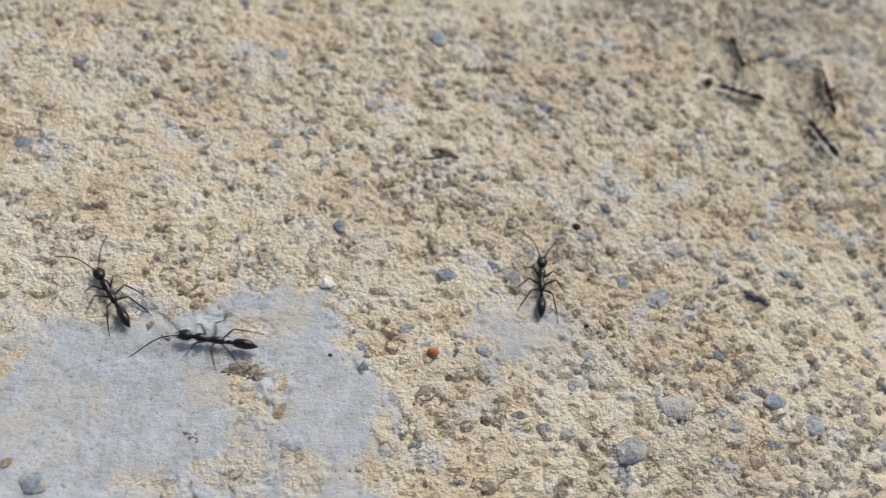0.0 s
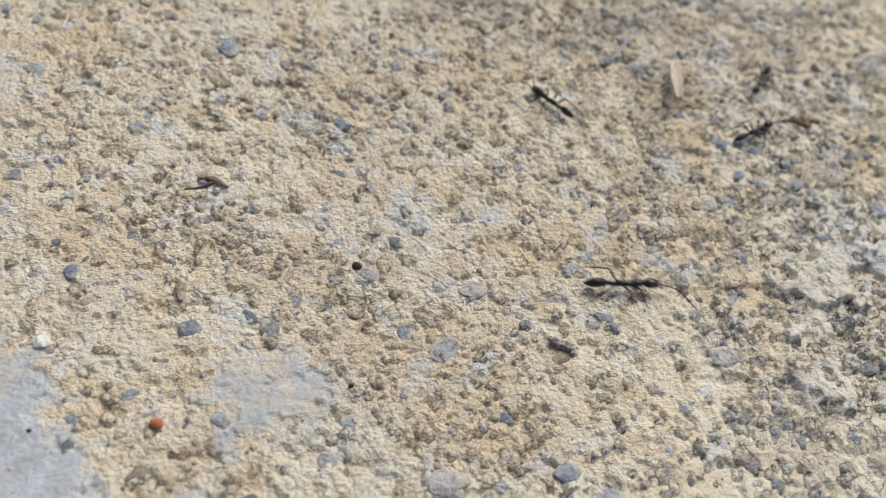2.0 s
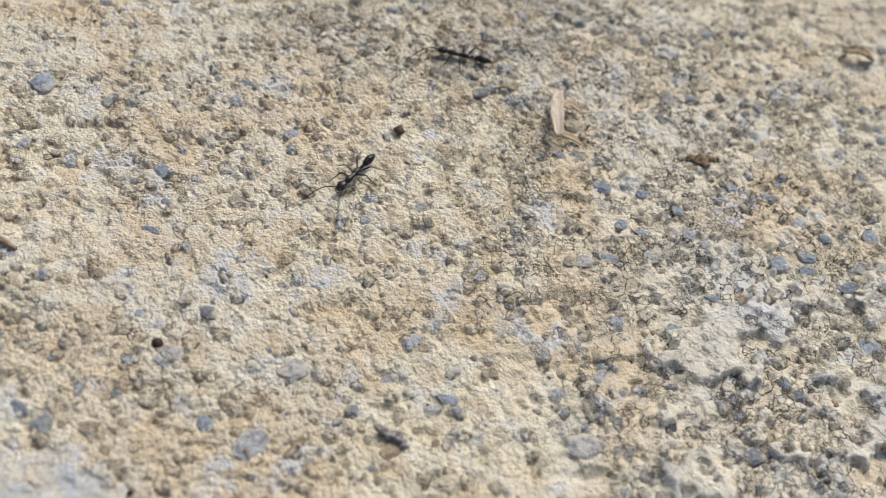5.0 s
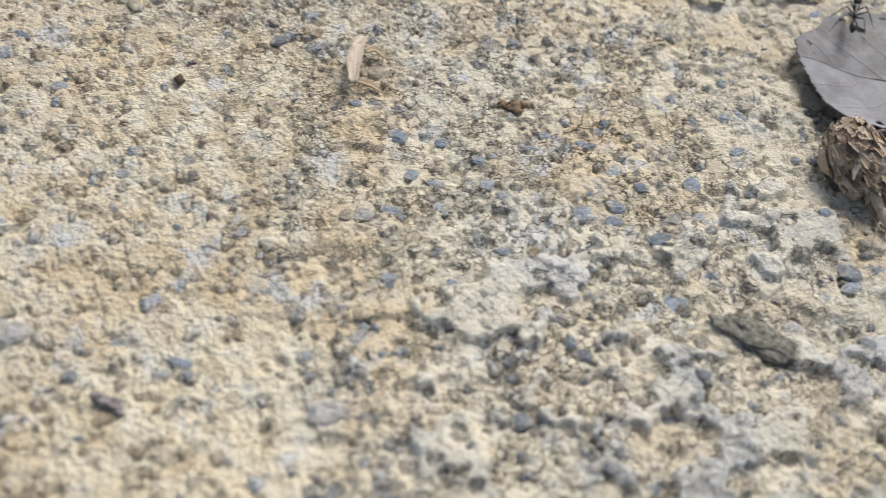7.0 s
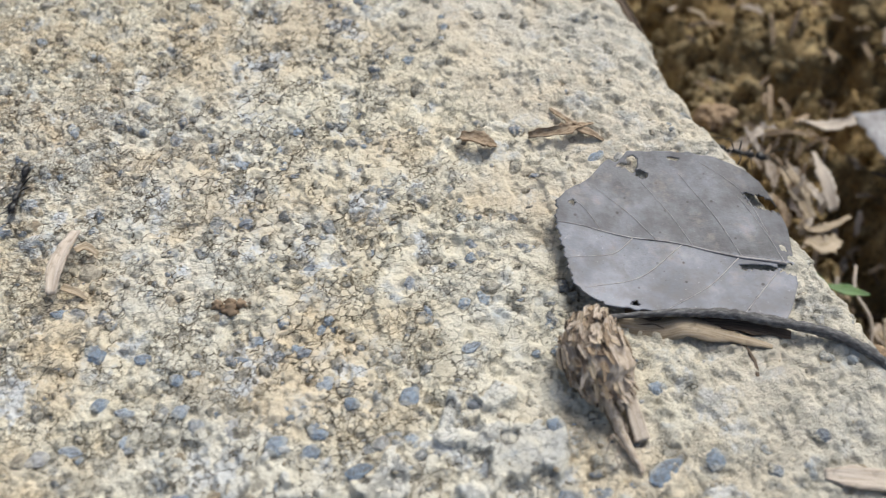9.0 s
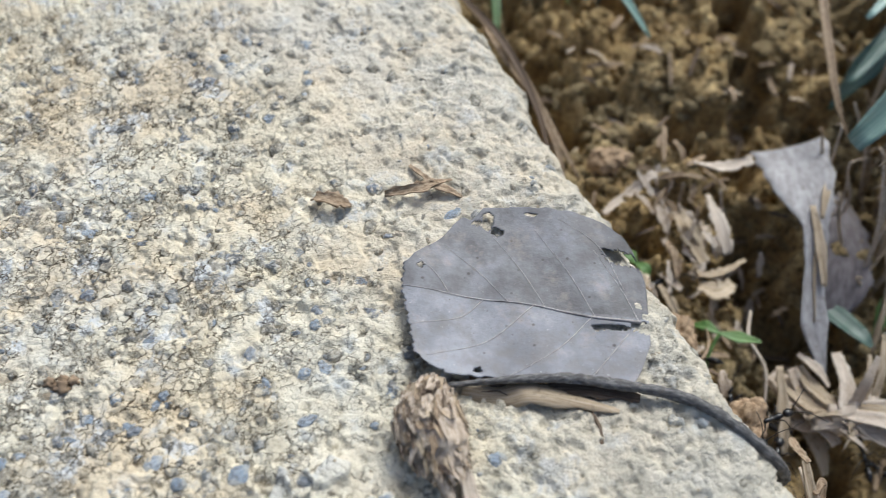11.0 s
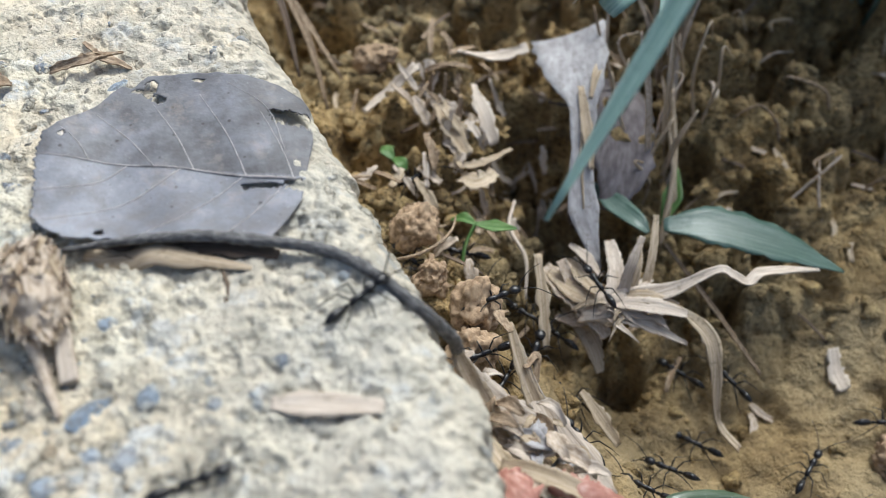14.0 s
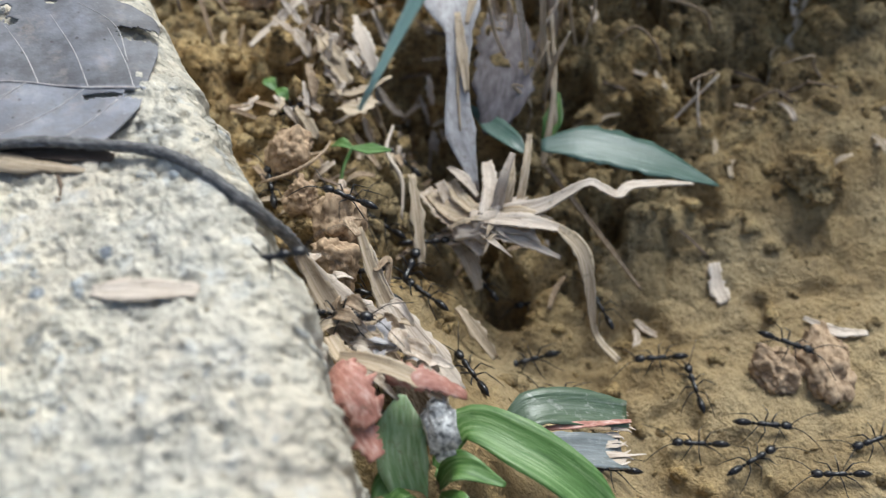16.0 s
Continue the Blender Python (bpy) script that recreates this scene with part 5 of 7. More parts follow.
def build_dry_stalk():
    """A pulled-up dry grass plant, its bleached sheaths spread over the soil."""
    d = empty("dry_grass_plant", pose(0, 0, 0))
    bm = blob(bmesh.new(), (235.4, 125.2, -38.9), (5.0, 2.5, 1.7), 4, 0.6, 4)
    part("crown", bm, PALE_WOOD, d)
    arms = (
        ([(233.6, 125.6, -38.6), (238.6, 125.2, -37.4), (243.6, 124.9, -36.4), (249.9, 125.2, -33.5), (252.0, 124.4, -34.2), (254.5, 123.7, -36.0), (256.6, 125.0, -36.2), (262.0, 125.9, -38.2), (268.0, 126.8, -41.0)], (2.6, 3.4, 2.2, 1.1, 1.5, 1.6, 1.8, 1.8, 0.5), PALE_WOOD, 40),
        ([(238.6, 125.0, -38.0), (241.0, 124.0, -37.6), (244.7, 121.6, -38.2), (247.4, 118.0, -40.0), (247.8, 114.5, -43.5), (247.6, 110.8, -49.0), (248.3, 109.1, -52.5), (250.6, 106.0, -54.6)], (1.6, 1.4, 1.3, 2.7, 1.9, 1.0, 1.3, 1.5), STRAW, 50),
        ([(232.8, 125.6, -38.6), (237.3, 122.2, -38.4), (241.4, 121.0, -40.6)], (2.2, 3.2, 0.7), PALE_WOOD, 20),
        ([(233.4, 125.4, -37.6), (239.4, 122.8, -36.4), (244.7, 121.2, -37.8)], (1.8, 2.8, 1.2), PALE_WOOD, -25),
        ([(235.6, 126.0, -37.8), (239.6, 124.4, -36.6), (243.6, 123.0, -37.4)], (1.6, 2.4, 0.8), STRAW, 15),
        ([(234.4, 125.4, -38.4), (229.9, 128.9, -39.2), (227.0, 134.2, -40.2)], (3.0, 3.2, 1.4), STRAW, -20),
        ([(234.0, 126.4, -38.2), (231.6, 131.0, -38.6), (231.0, 135.4, -39.4)], (2.2, 2.4, 1.6), STRAW, 20),
        ([(233.6, 124.6, -39.4), (229.6, 125.4, -41.4), (226.6, 127.4, -42.6)], (2.6, 2.6, 0.8), HUSK, 10),
        ([(236.5, 126.6, -37.4), (238.0, 128.5, -33.2), (240.3, 131.4, -30.8)], (1.9, 1.6, 0.9), PALE_WOOD, 25),
        ([(237.6, 126.4, -38.0), (239.4, 129.4, -35.0), (240.6, 133.4, -33.8)], (1.6, 1.3, 0.6), STRAW, -25),
        ([(239.6, 126.0, -38.4), (242.1, 131.0, -34.4), (244.0, 136.2, -32.8)], (1.2, 1.3, 0.8), STRAW, 20),
        ([(246.3, 136.2, -40.6), (251.8, 126.4, -46.0), (257.4, 116.6, -52.4)], (0.5, 0.9, 0.5), BROWN, 10),
        ([(229.0, 134.6, -38.0), (230.4, 129.6, -41.0), (231.4, 124.4, -45.0)], (1.8, 2.2, 1.6), HUSK, 10),
        ([(226.4, 135.2, -40.4), (229.0, 130.6, -40.0), (231.4, 125.8, -39.8), (233.0, 121.6, -41.2)], (2.4, 4.6, 4.2, 1.6), HUSK, -12),
        ([(228.4, 128.6, -42.0), (231.0, 122.6, -43.6), (231.6, 118.6, -46.2)], (1.6, 3.0, 1.2), STRAW, 18),
        ([(235.0, 125.6, -37.2), (236.4, 130.4, -36.6), (237.0, 136.0, -37.2)], (3.2, 2.6, 1.6), PALE_WOOD, 12),
        ([(234.0, 124.8, -37.6), (239.0, 120.8, -38.6), (244.4, 118.4, -41.6)], (2.4, 2.0, 0.6), PALE_WOOD, -10),
        ([(231.0, 137.0, -37.8), (232.8, 133.6, -37.2), (234.2, 130.6, -38.4)], (0.7, 1.8, 0.8), PALE_WOOD, 40),
    )
    for n, (pts, ww, mat, twist) in enumerate(arms):
        blade_part("shoot", d, pts, ww, mat, "", 0.3, 0.28, 0.14, n, twist, count=34)
    rng = random.Random(77)
    for k in range(44):
        a, r = rng.gauss(-0.35, 0.4) + (math.pi if k % 4 == 0 else 0.0), rng.uniform(3, 7)
        p = (235.0 + rng.uniform(-2, 5), 125.0 + rng.uniform(-1.4, 1.4), -38.0 + rng.uniform(-0.6, 0.8))
        blade_part("fibre", d, [p, (p[0] + 0.5 * r * math.cos(a), p[1] + 0.5 * r * math.sin(a), p[2] + rng.uniform(-0.2, 0.6)), (p[0] + r * math.cos(a + 0.15), p[1] + r * math.sin(a + 0.15), p[2] + rng.uniform(-1.4, 0.3))], (0.6, rng.uniform(0.4, 1.7), 0.15), PALE_WOOD if k % 4 else STRAW, "", 0.12, 0.3, 0.2, k, 40, count=8)
    return tagged(d, "bleached dry grass plant spread on the soil", "dry grass")


def build_sheath_bunch():
    """Dead sheaths of grass packed against the slab's edge."""
    d = empty("dry_grass_bunch", pose(0, 0, 0))
    rows = (
        ([(208.6, 107.4, -13.0), (210.8, 104.9, -17.4), (214.3, 101.8, -20.4), (217.4, 100.2, -22.4), (219.4, 98.4, -24.4)], (1.6, 3.4, 4.2, 3.6, 1.6), PALE_WOOD),
        ([(208.9, 107.4, -11.6), (210.8, 103.4, -17.0), (213.2, 99.4, -21.6)], (1.0, 2.8, 2.2), STRAW),
        ([(216.2, 112.6, -17.0), (217.0, 107.0, -21.0), (218.8, 101.6, -25.0), (221.0, 97.4, -27.0)], (0.9, 1.8, 2.8, 2.4), STRAW),
        ([(216.7, 111.5, -19.6), (217.9, 105.3, -22.6), (219.8, 100.6, -24.4), (222.0, 96.6, -25.6), (224.4, 92.4, -27.4)], (1.2, 2.2, 3.4, 4.2, 2.2), PALE_WOOD),
        ([(210.4, 101.4, -20.0), (213.4, 99.6, -20.8), (216.6, 98.6, -22.4)], (2.2, 3.4, 2.0), STRAW),
        ([(212.6, 97.6, -20.6), (216.0, 97.0, -20.4), (219.8, 98.2, -22.4)], (1.6, 3.2, 2.2), PALE_WOOD),
        ([(210.6, 98.6, -18.4), (212.0, 95.0, -17.6), (214.4, 92.6, -17.4)], (1.6, 2.4, 1.4), STRAW),
        ([(211.6, 94.6, -16.6), (215.0, 92.6, -15.8), (219.0, 90.4, -17.0), (222.6, 88.4, -20.4)], (1.2, 2.2, 2.2, 1.0), STRAW),
        ([(219.4, 96.6, -24.0), (221.4, 93.4, -24.0), (222.4, 90.0, -25.0)], (1.4, 3.4, 1.4), PALE_WOOD),
        ([(209.8, 104.0, -19.0), (212.0, 100.4, -24.0), (213.0, 96.0, -28.0), (214.0, 91.0, -31.0)], (1.6, 3.0, 3.0, 2.0), DARK_BROWN),
        ([(216.0, 101.0, -28.0), (218.6, 95.6, -30.0), (220.4, 90.4, -31.0)], (2.0, 4.0, 3.0), BROWN),
        ([(216.0, 110.6, -16.0), (215.2, 113.6, -16.6), (216.6, 115.4, -19.0)], (0.8, 1.3, 0.4), BROWN),
        ([(217.2, 107.6, -20.0), (219.0, 109.2, -20.6), (218.4, 106.4, -22.0)], (0.6, 1.2, 0.5), BROWN),
    )
    for n, (pts, ww, mat) in enumerate(rows):
        blade_part("sheath", d, pts, ww, mat, "", 0.22, 0.35, 0.18, n + 30, 35 if n % 2 else -25)
    rng = random.Random(64)
    for k in range(30):
        f = rng.random()
        x, y, z = 211.5 + 9 * f + rng.gauss(0, 1.6), 103 - 9 * f + rng.gauss(0, 2.4), -18.6 - 4.5 * f + rng.gauss(0, 1.0)
        a, r = rng.gauss(-0.7, 0.8), rng.uniform(1.2, 3.0)
        dx, dy = r * math.cos(a), r * math.sin(a)
        blade_part("sheath_scrap", d, [(x - dx, y - dy, z - 0.6), (x, y, z + rng.uniform(0.3, 1.4)), (x + dx, y + dy, z - rng.uniform(0, 1.2))], (0.6, rng.uniform(0.9, 2.6), 0.4), (PALE_WOOD, STRAW, GREYLEAF, HUSK, BROWN)[k % 5], "", 0.14, rng.uniform(0.2, 0.7), 0.3, k + 300, rng.uniform(-60, 60), count=8)
    for n, (pts, ww) in enumerate((([(210.9, 93.4, -16.4), (212.2, 90.6, -14.8), (213.4, 88.2, -15.6), (214.2, 86.2, -18.0)], (3.0, 5.0, 5.0, 3.2)), ([(216.6, 92.4, -18.0), (219.4, 90.6, -17.0), (222.0, 89.6, -17.6), (225.0, 88.6, -20.4)], (2.4, 2.8, 2.6, 1.2)), ([(211.4, 89.8, -17.6), (212.6, 86.2, -18.6), (213.8, 83.2, -20.6)], (2.6, 3.8, 2.0)))):
        blade_part("bract", d, pts, ww, RED, "red-brown bract", 0.25, -0.28, 0.28, n + 60, 35)
    return tagged(d, "bunch of dry straw-coloured grass sheaths with red-brown bracts", "dry grass")


def angular(bm, half):
    """A broken block of stone with worn edges, half sizes in millimetres."""
    bmesh.ops.create_cube(bm, size=2.0)
    bmesh.ops.bevel(bm, geom=bm.edges[:], offset=0.42, segments=3, affect="EDGES")
    bmesh.ops.triangulate(bm, faces=bm.faces[:])
    bmesh.ops.subdivide_edges(bm, edges=bm.edges[:], cuts=1, use_grid_fill=True)
    for v in bm.verts:
        n = 1 + 0.24 * noise.noise(v.co * 1.3 + Vector((3, 0, 0))) + 0.12 * noise.noise(v.co * 4)
        v.co = Vector((v.co.x * half[0] + 0.25 * v.co.z, v.co.y * half[1], v.co.z * half[2])) * n * MM
    return bm


def build_low_weed():
    """Fresh leaves beside the slab, one of them cut off with a dried end."""
    w = empty("weed", pose(0, 0, 0))
    z = on_soil(219, 82)
    c = (219.0, 82.0, z)
    part("stem", tube(bmesh.new(), [(c[0], c[1], z - 1), (219.4, 83.4, -36), (220.0, 84.6, -31)], (1.1, 1.0, 0.8), 8, 7), BRIGHT, w)
    blade_part("leaf", w, [(219.6, 84.4, -31.6), (224.4, 88.6, -28.6), (230.4, 84.4, -28.6), (236.4, 78.6, -31.0), (241.0, 72.0, -36.0)], (1.6, 4.4, 6.4, 5.6, 1.0), BRIGHT, "broad green leaf", 0.2, 0.35, 0, 1)
    blade_part("leaf", w, [(216.6, 81.0, -31.0), (216.3, 84.4, -25.8), (216.8, 87.8, -23.2), (217.7, 91.2, -22.2)], (3.0, 6.0, 5.6, 0.8), PALEGREEN, "pale green upright leaf", 0.2, 0.35, 0, 2, 0, (0, -0.7, 0.7))
    blade_part("leaf", w, [(219.0, 82.6, -32.0), (214.8, 82.6, -28.0), (212.4, 79.6, -29.0)], (1.2, 5.0, 1.6), BRIGHT, "", 0.2, 0.4, 0, 3)
    blade_part("leaf", w, [(219.6, 83.0, -32.0), (222.6, 83.0, -27.4), (227.4, 80.0, -28.0)], (1.0, 4.0, 0.6), BRIGHT, "", 0.2, 0.4, 0, 4)
    blade_part("leaf", w, [(219.2, 82.0, -32.0), (221.0, 78.4, -28.0), (224.0, 73.0, -30.0)], (1.0, 4.4, 0.6), BRIGHT, "", 0.2, 0.4, 0, 5)
    blade_part("leaf", w, [(218.6, 82.0, -32.0), (215.4, 78.4, -29.0), (213.8, 73.0, -32.0)], (1.0, 4.0, 0.6), BRIGHT, "", 0.2, 0.4, 0, 6)
    tagged(w, "fresh green weed growing between the slab and the mud", "weed")
    w = empty("cut_leaf", pose(0, -0.0018, 0))
    blade_part("leaf_half", w, [(228.4, 90.4, -34.0), (233.0, 92.6, -33.0), (239.0, 92.6, -35.0), (245.6, 91.6, -38.0)], (1.0, 5.0, 5.4, 3.6), DULL, "green half with a dry torn tip", 0.2, 0.25, 0.03, 7, -10)
    blade_part("leaf_half", w, [(229.6, 88.6, -34.4), (234.6, 87.4, -34.0), (239.6, 86.8, -36.0), (243.6, 86.6, -38.6)], (1.0, 4.2, 4.8, 4.6), GREYGREEN, "grey-green half with a ragged end", 0.2, 0.25, 0.05, 8, 10)
    blade_part("dry_streak", w, [(232.0, 90.2, -33.2), (238.6, 90.0, -34.4), (245.8, 90.4, -37.4)], (0.3, 0.9, 0.5), RED, "red-brown dry streak", 0.22, 0.2, 0.2, 9)
    rng = random.Random(8)
    for k in range(30):
        y = rng.uniform(84.6, 93.4)
        x = 242.6 + (1.8 if y > 89.6 else 0.0)
        reach = rng.uniform(0.8, 2.2) + (2.0 if k == 3 else 0.0)
        blade_part("torn_fibre", w, [(x - 1.4, y, -37.0), (x + 0.4 * reach, y + rng.uniform(-0.3, 0.3), -37.7), (x + reach, y + rng.uniform(-0.7, 0.7), -38.2)], (0.6, 0.35, 0.08), PALE_WOOD, "", 0.12, 0.2, 0.2, k, count=6)
    tagged(w, "cut leaf on the mud, half green with torn end", "leaf")
    ob = part("speckled_stone", angular(bmesh.new(), (1.9, 1.6, 3.5)), SPECKLED)
    ob.matrix_basis = pose(0.2213, 0.0862, -0.0226, -34, 4, 12)
    tagged(ob, "small speckled grey stone wedged between weed and straw", "stone")


def build_soil_litter():
    rng = random.Random(21)
    for x, y, z, r in ((213.4, 120.9, -25.6, (4.4, 3.2, 4.4)), (211.6, 113.6, -25.6, (3.2, 3.2, 4.6)), (208.4, 128.2, -27.6, (2.6, 2.4, 3.0)), (207.6, 138.0, -27.6, (3.4, 3.6, 3.0)), (281.4, 99.0, -60.0, (6.4, 3.8, 3.4)), (274.0, 99.6, -60.0, (4.2, 3.2, 3.0)), (290.0, 128.0, -50.0, (5.0, 4.2, 3.6)), (222.6, 160.0, -35.0, (3.4, 3.0, 2.6)), (206.0, 175.0, -30.5, (3.2, 2.6, 2.4))):
        bm = blob(bmesh.new(), (0, 0, 0), r, 5, 0.34, x)
        bm.normal_update()
        for v in bm.verts:
            v.co += v.normal * MM * (0.9 * noise.noise(v.co * 260) + 0.3 * noise.noise(v.co * 900) + 0.28 * noise.noise(v.co * 2300))
        ob = part("soil_clod", bm, CLOD if x < 216 or (x > 270 and y < 105) else SOIL)
        ob.matrix_basis = pose(x * MM, y * MM, max(z, on_soil(x, y) + r[2] * 0.25) * MM, 0, 0, rng.uniform(0, 360))
        tagged(ob, "rough brown clod of soil", "clod", "clods of soil")

    def lay(pts, ww, mat, label, seed, thick=0.3, fold=0.3):
        flake("straw_flake", [(x, y, max(z, on_soil(x, y) + 0.4)) for x, y, z in pts], ww, mat, label, "straw", thick, fold, 0.32, seed, rng.uniform(-50, 50))

    lay([(202.8, 164.6, -30), (207.4, 167.0, -28.6), (212.6, 169.4, -26)], (1.2, 1.9, 1.4), PALE_WOOD, "pale splinter of straw lying on the soil", 1)
    lay([(219.6, 169.4, -28.6), (225.6, 170.4, -28), (231.8, 171.6, -28)], (1.0, 2.2, 1.6), PALE_WOOD, "pale splinter of straw lying on the soil", 2)
    lay([(216.0, 149.0, -32), (218.6, 147.0, -31.2), (221.6, 148.6, -31.6)], (2.4, 3.8, 1.8), STRAW, "torn pale flake of dry leaf on the soil", 3, 0.2)
    lay([(214.8, 162.0, -28), (216.0, 157.0, -28.6), (217.8, 152.4, -31)], (1.8, 3.0, 2.0), STRAW, "grey splinter of straw among the crumbs", 4)
    lay([(221.0, 164.4, -27.4), (221.6, 159.0, -28.4), (222.6, 154.0, -31)], (0.8, 2.8, 1.8), PALE_WOOD, "pale torn flake of dry leaf on the soil", 5)
    lay([(214.6, 151.2, -31.6), (219.6, 150.4, -31), (225.0, 152.4, -31)], (0.9, 1.6, 0.6), STRAW, "pale splinter of straw lying on the soil", 6)
    lay([(224.8, 133.0, -33), (224.4, 127.0, -36), (223.6, 120.6, -40)], (1.0, 2.0, 1.2), STRAW, "brown strip of straw leaning on the soil", 7)
    lay([(227.6, 115.0, -44), (229.6, 111.4, -46), (231.8, 107.8, -49)], (1.0, 2.4, 1.2), STRAW, "pinkish brown flake of straw on the mud", 8)
    lay([(270.6, 119.6, -56), (270.4, 116.0, -55.6), (270.6, 112.8, -56)], (2.0, 2.6, 2.2), PALE_WOOD, "small white flake standing on the mud", 9)
    lay([(281.6, 107.6, -56), (285.4, 104.2, -56), (290.0, 102.6, -56)], (0.6, 1.8, 1.2), PALE_WOOD, "pale splinter of straw on the mud", 10)
    lay([(299.0, 158.4, -46), (295.4, 154.4, -46), (291.8, 150.2, -46)], (0.8, 1.6, 1.0), STRAW, "pale splinter of straw on the soil", 11)
    for k in range(70):
        x, y, a, length = rng.gauss(219, 7.5), rng.gauss(158, 9), rng.uniform(0, math.pi), rng.uniform(1.8, 5.6)
        if x - edge_x(y) < 6:
            continue
        dx, dy, tip = 0.5 * length * math.cos(a), 0.5 * length * math.sin(a), rng.uniform(0.5, 4.5)
        z = on_soil(x, y) + 0.5
        w = rng.uniform(0.6, 2.2)
        flake("straw_flake", [(x - dx, y - dy, max(z, on_soil(x - dx, y - dy) + 0.3)), (x, y, z + 0.5 * tip + 0.4), (x + dx, y + dy, max(z, on_soil(x + dx, y + dy)) + tip)], (0.5 * w, w, 0.4 * w), (STRAW, HUSK, BROWN, PALE_WOOD, PALE_WOOD)[k % 5], ("pale splinter of straw leaning among the crumbs", "tan flake of husk among the crumbs", "brown splinter of bark among the crumbs", "bleached splinter of wood among the crumbs", "torn pale flake of dry leaf among the crumbs")[k % 5], "straw", 0.2, 0.35, 0.42, k + 200, rng.uniform(-40, 40), "splinters heaped on the soil", count=10)
    for n, (x, y, tx, ty, tall) in enumerate(((247, 150, 246, 158, 20), (250, 152, 252, 160, 18), (253, 156, 256, 166, 22), (249, 148, 254, 150, 14), (255, 168, 250, 176, 20), (259, 172, 266, 182, 22), (262, 176, 258, 186, 24), (256, 178, 262, 190, 26))):
        z = on_soil(x, y)
        flake("dry_grass", [(x, y, z - 0.6), (0.6 * x + 0.4 * tx, 0.6 * y + 0.4 * ty, z + 0.6 * tall), (tx, ty, z + tall)], (0.9, 1.1, 0.3), STRAW if n % 2 else HUSK, "dry straw-coloured grass stem standing in the soil", "dry grass", 0.3, 0.4, 0.1, n + 140, 40, "dry stems in the soil")
    ob = part("white_root", tube(bmesh.new(), [(223.6, 143.6, -33), (221.8, 138.8, -33.2), (223.2, 133.6, -34.6), (222.0, 128.0, -37)], (0.25, 0.35, 0.35, 0.2), 18, 6, 0.1, 3), PALE_WOOD)
    tagged(ob, "thin white root hanging over the soil", "root")
    ob = part("thin_root", tube(bmesh.new(), [(203.0, 131.9, -27.0), (206.7, 131.0, -25.5), (210.1, 132.3, -25.5), (212.5, 135.4, -27.0), (213.7, 139.2, -29.0)], (0.22, 0.3, 0.28, 0.22, 0.12), 22, 6, 0.15, 5), BROWN)
    tagged(ob, "thin brown root arching over the crumbs beside the seedling", "root")
    for n, pts in enumerate(([(181.4, 203, -9), (188.4, 191.4, -12), (192.4, 178.4, -16), (193.6, 166.6, -22)], [(183.0, 204, -12), (190.6, 190.0, -16), (195.4, 176.4, -22), (197.0, 165.6, -29)], [(186.0, 200, -14), (188.8, 188.6, -14), (194.8, 181.0, -21), (200.0, 172.0, -29)])):
        flake("dry_grass", pts, (0.6, 1.3, 1.2, 0.4), BROWN if n else DARK_BROWN, "dry brown grass stem leaning along the slab's edge", "dry grass", 0.35, 0.4, 0.1, n + 40, 50, "dry stems by the slab")
    # thin curled stems and roots tangled over the clods
    for k in range(44):
        if k < 20:
            x, y, tall, lean = rng.uniform(244, 258), rng.uniform(146, 176), rng.uniform(8, 22), rng.uniform(-4, 6)
        else:
            x, y, tall, lean = rng.uniform(256, 300), rng.uniform(134, 196), rng.uniform(2, 10), rng.uniform(-10, 10)
        z, a = on_soil(x, y), rng.uniform(0, 2 * math.pi)
        dx, dy = (lean, rng.uniform(2, 10)) if k < 20 else (9 * math.cos(a), 9 * math.sin(a))
        pts = [(x, y, z - 0.6), (x + 0.3 * dx + rng.uniform(-2, 2), y + 0.3 * dy, z + 0.5 * tall), (x + 0.7 * dx + rng.uniform(-3, 3), y + 0.7 * dy, z + 0.95 * tall), (x + dx, y + dy, z + tall * rng.uniform(0.5, 1.0))]
        ob = part("straw_curl", tube(bmesh.new(), pts, (0.30, 0.28, 0.22, 0.1), 16, 6, 0.15, k), (STRAW, HUSK, BROWN)[k % 3])
        tagged(ob, ("thin straw-coloured stem curling over the soil", "thin tan root curling over the soil", "thin brown root curling over the soil")[k % 3], "straw", "curled straw on the soil")
    # scattered bits of straw
    kinds = []
    for k in range(6):
        length, width = rng.uniform(2.6, 8.5), rng.uniform(0.4, 1.1)
        bend = rng.uniform(-0.6, 0.6)
        ob = flake("straw_bit", [(-length / 2, 0, 0), (0, bend, rng.uniform(0.1, 0.7)), (length / 2, 0, 0.1)], (width * 0.8, width, width * 1.1, width * 0.7), (STRAW, BROWN, DARK_BROWN, BROWN, HUSK, BROWN)[k], ("short pale bit of straw on the soil", "brown bit of straw on the soil", "dark bit of bark on the soil", "brown bit of straw on the soil", "tan bit of dry leaf on the soil", "brown bit of bark on the soil")[k], "straw", 0.2, 0.4, 0.15, k + 70, rng.uniform(-40, 40), "straw litter on the soil", count=8)
        kinds.append(ob)
    for k in range(230):
        x = rng.uniform(196, 250) if k % 2 else rng.uniform(196, 306)
        y = rng.uniform(96, 216)
        if x - edge_x(y) < 4 or (y < 128 and rng.random() < 0.75):
            continue
        m = pose(x * MM, y * MM, (on_soil(x, y) + rng.uniform(0.3, 1.0)) * MM, rng.uniform(-25, 25), rng.uniform(-28, 28), rng.uniform(0, 360))
        if kinds[k % 6].location.length < 1e-9:
            kinds[k % 6].matrix_basis = m
        else:
            copy_thing(kinds[k % 6], m)


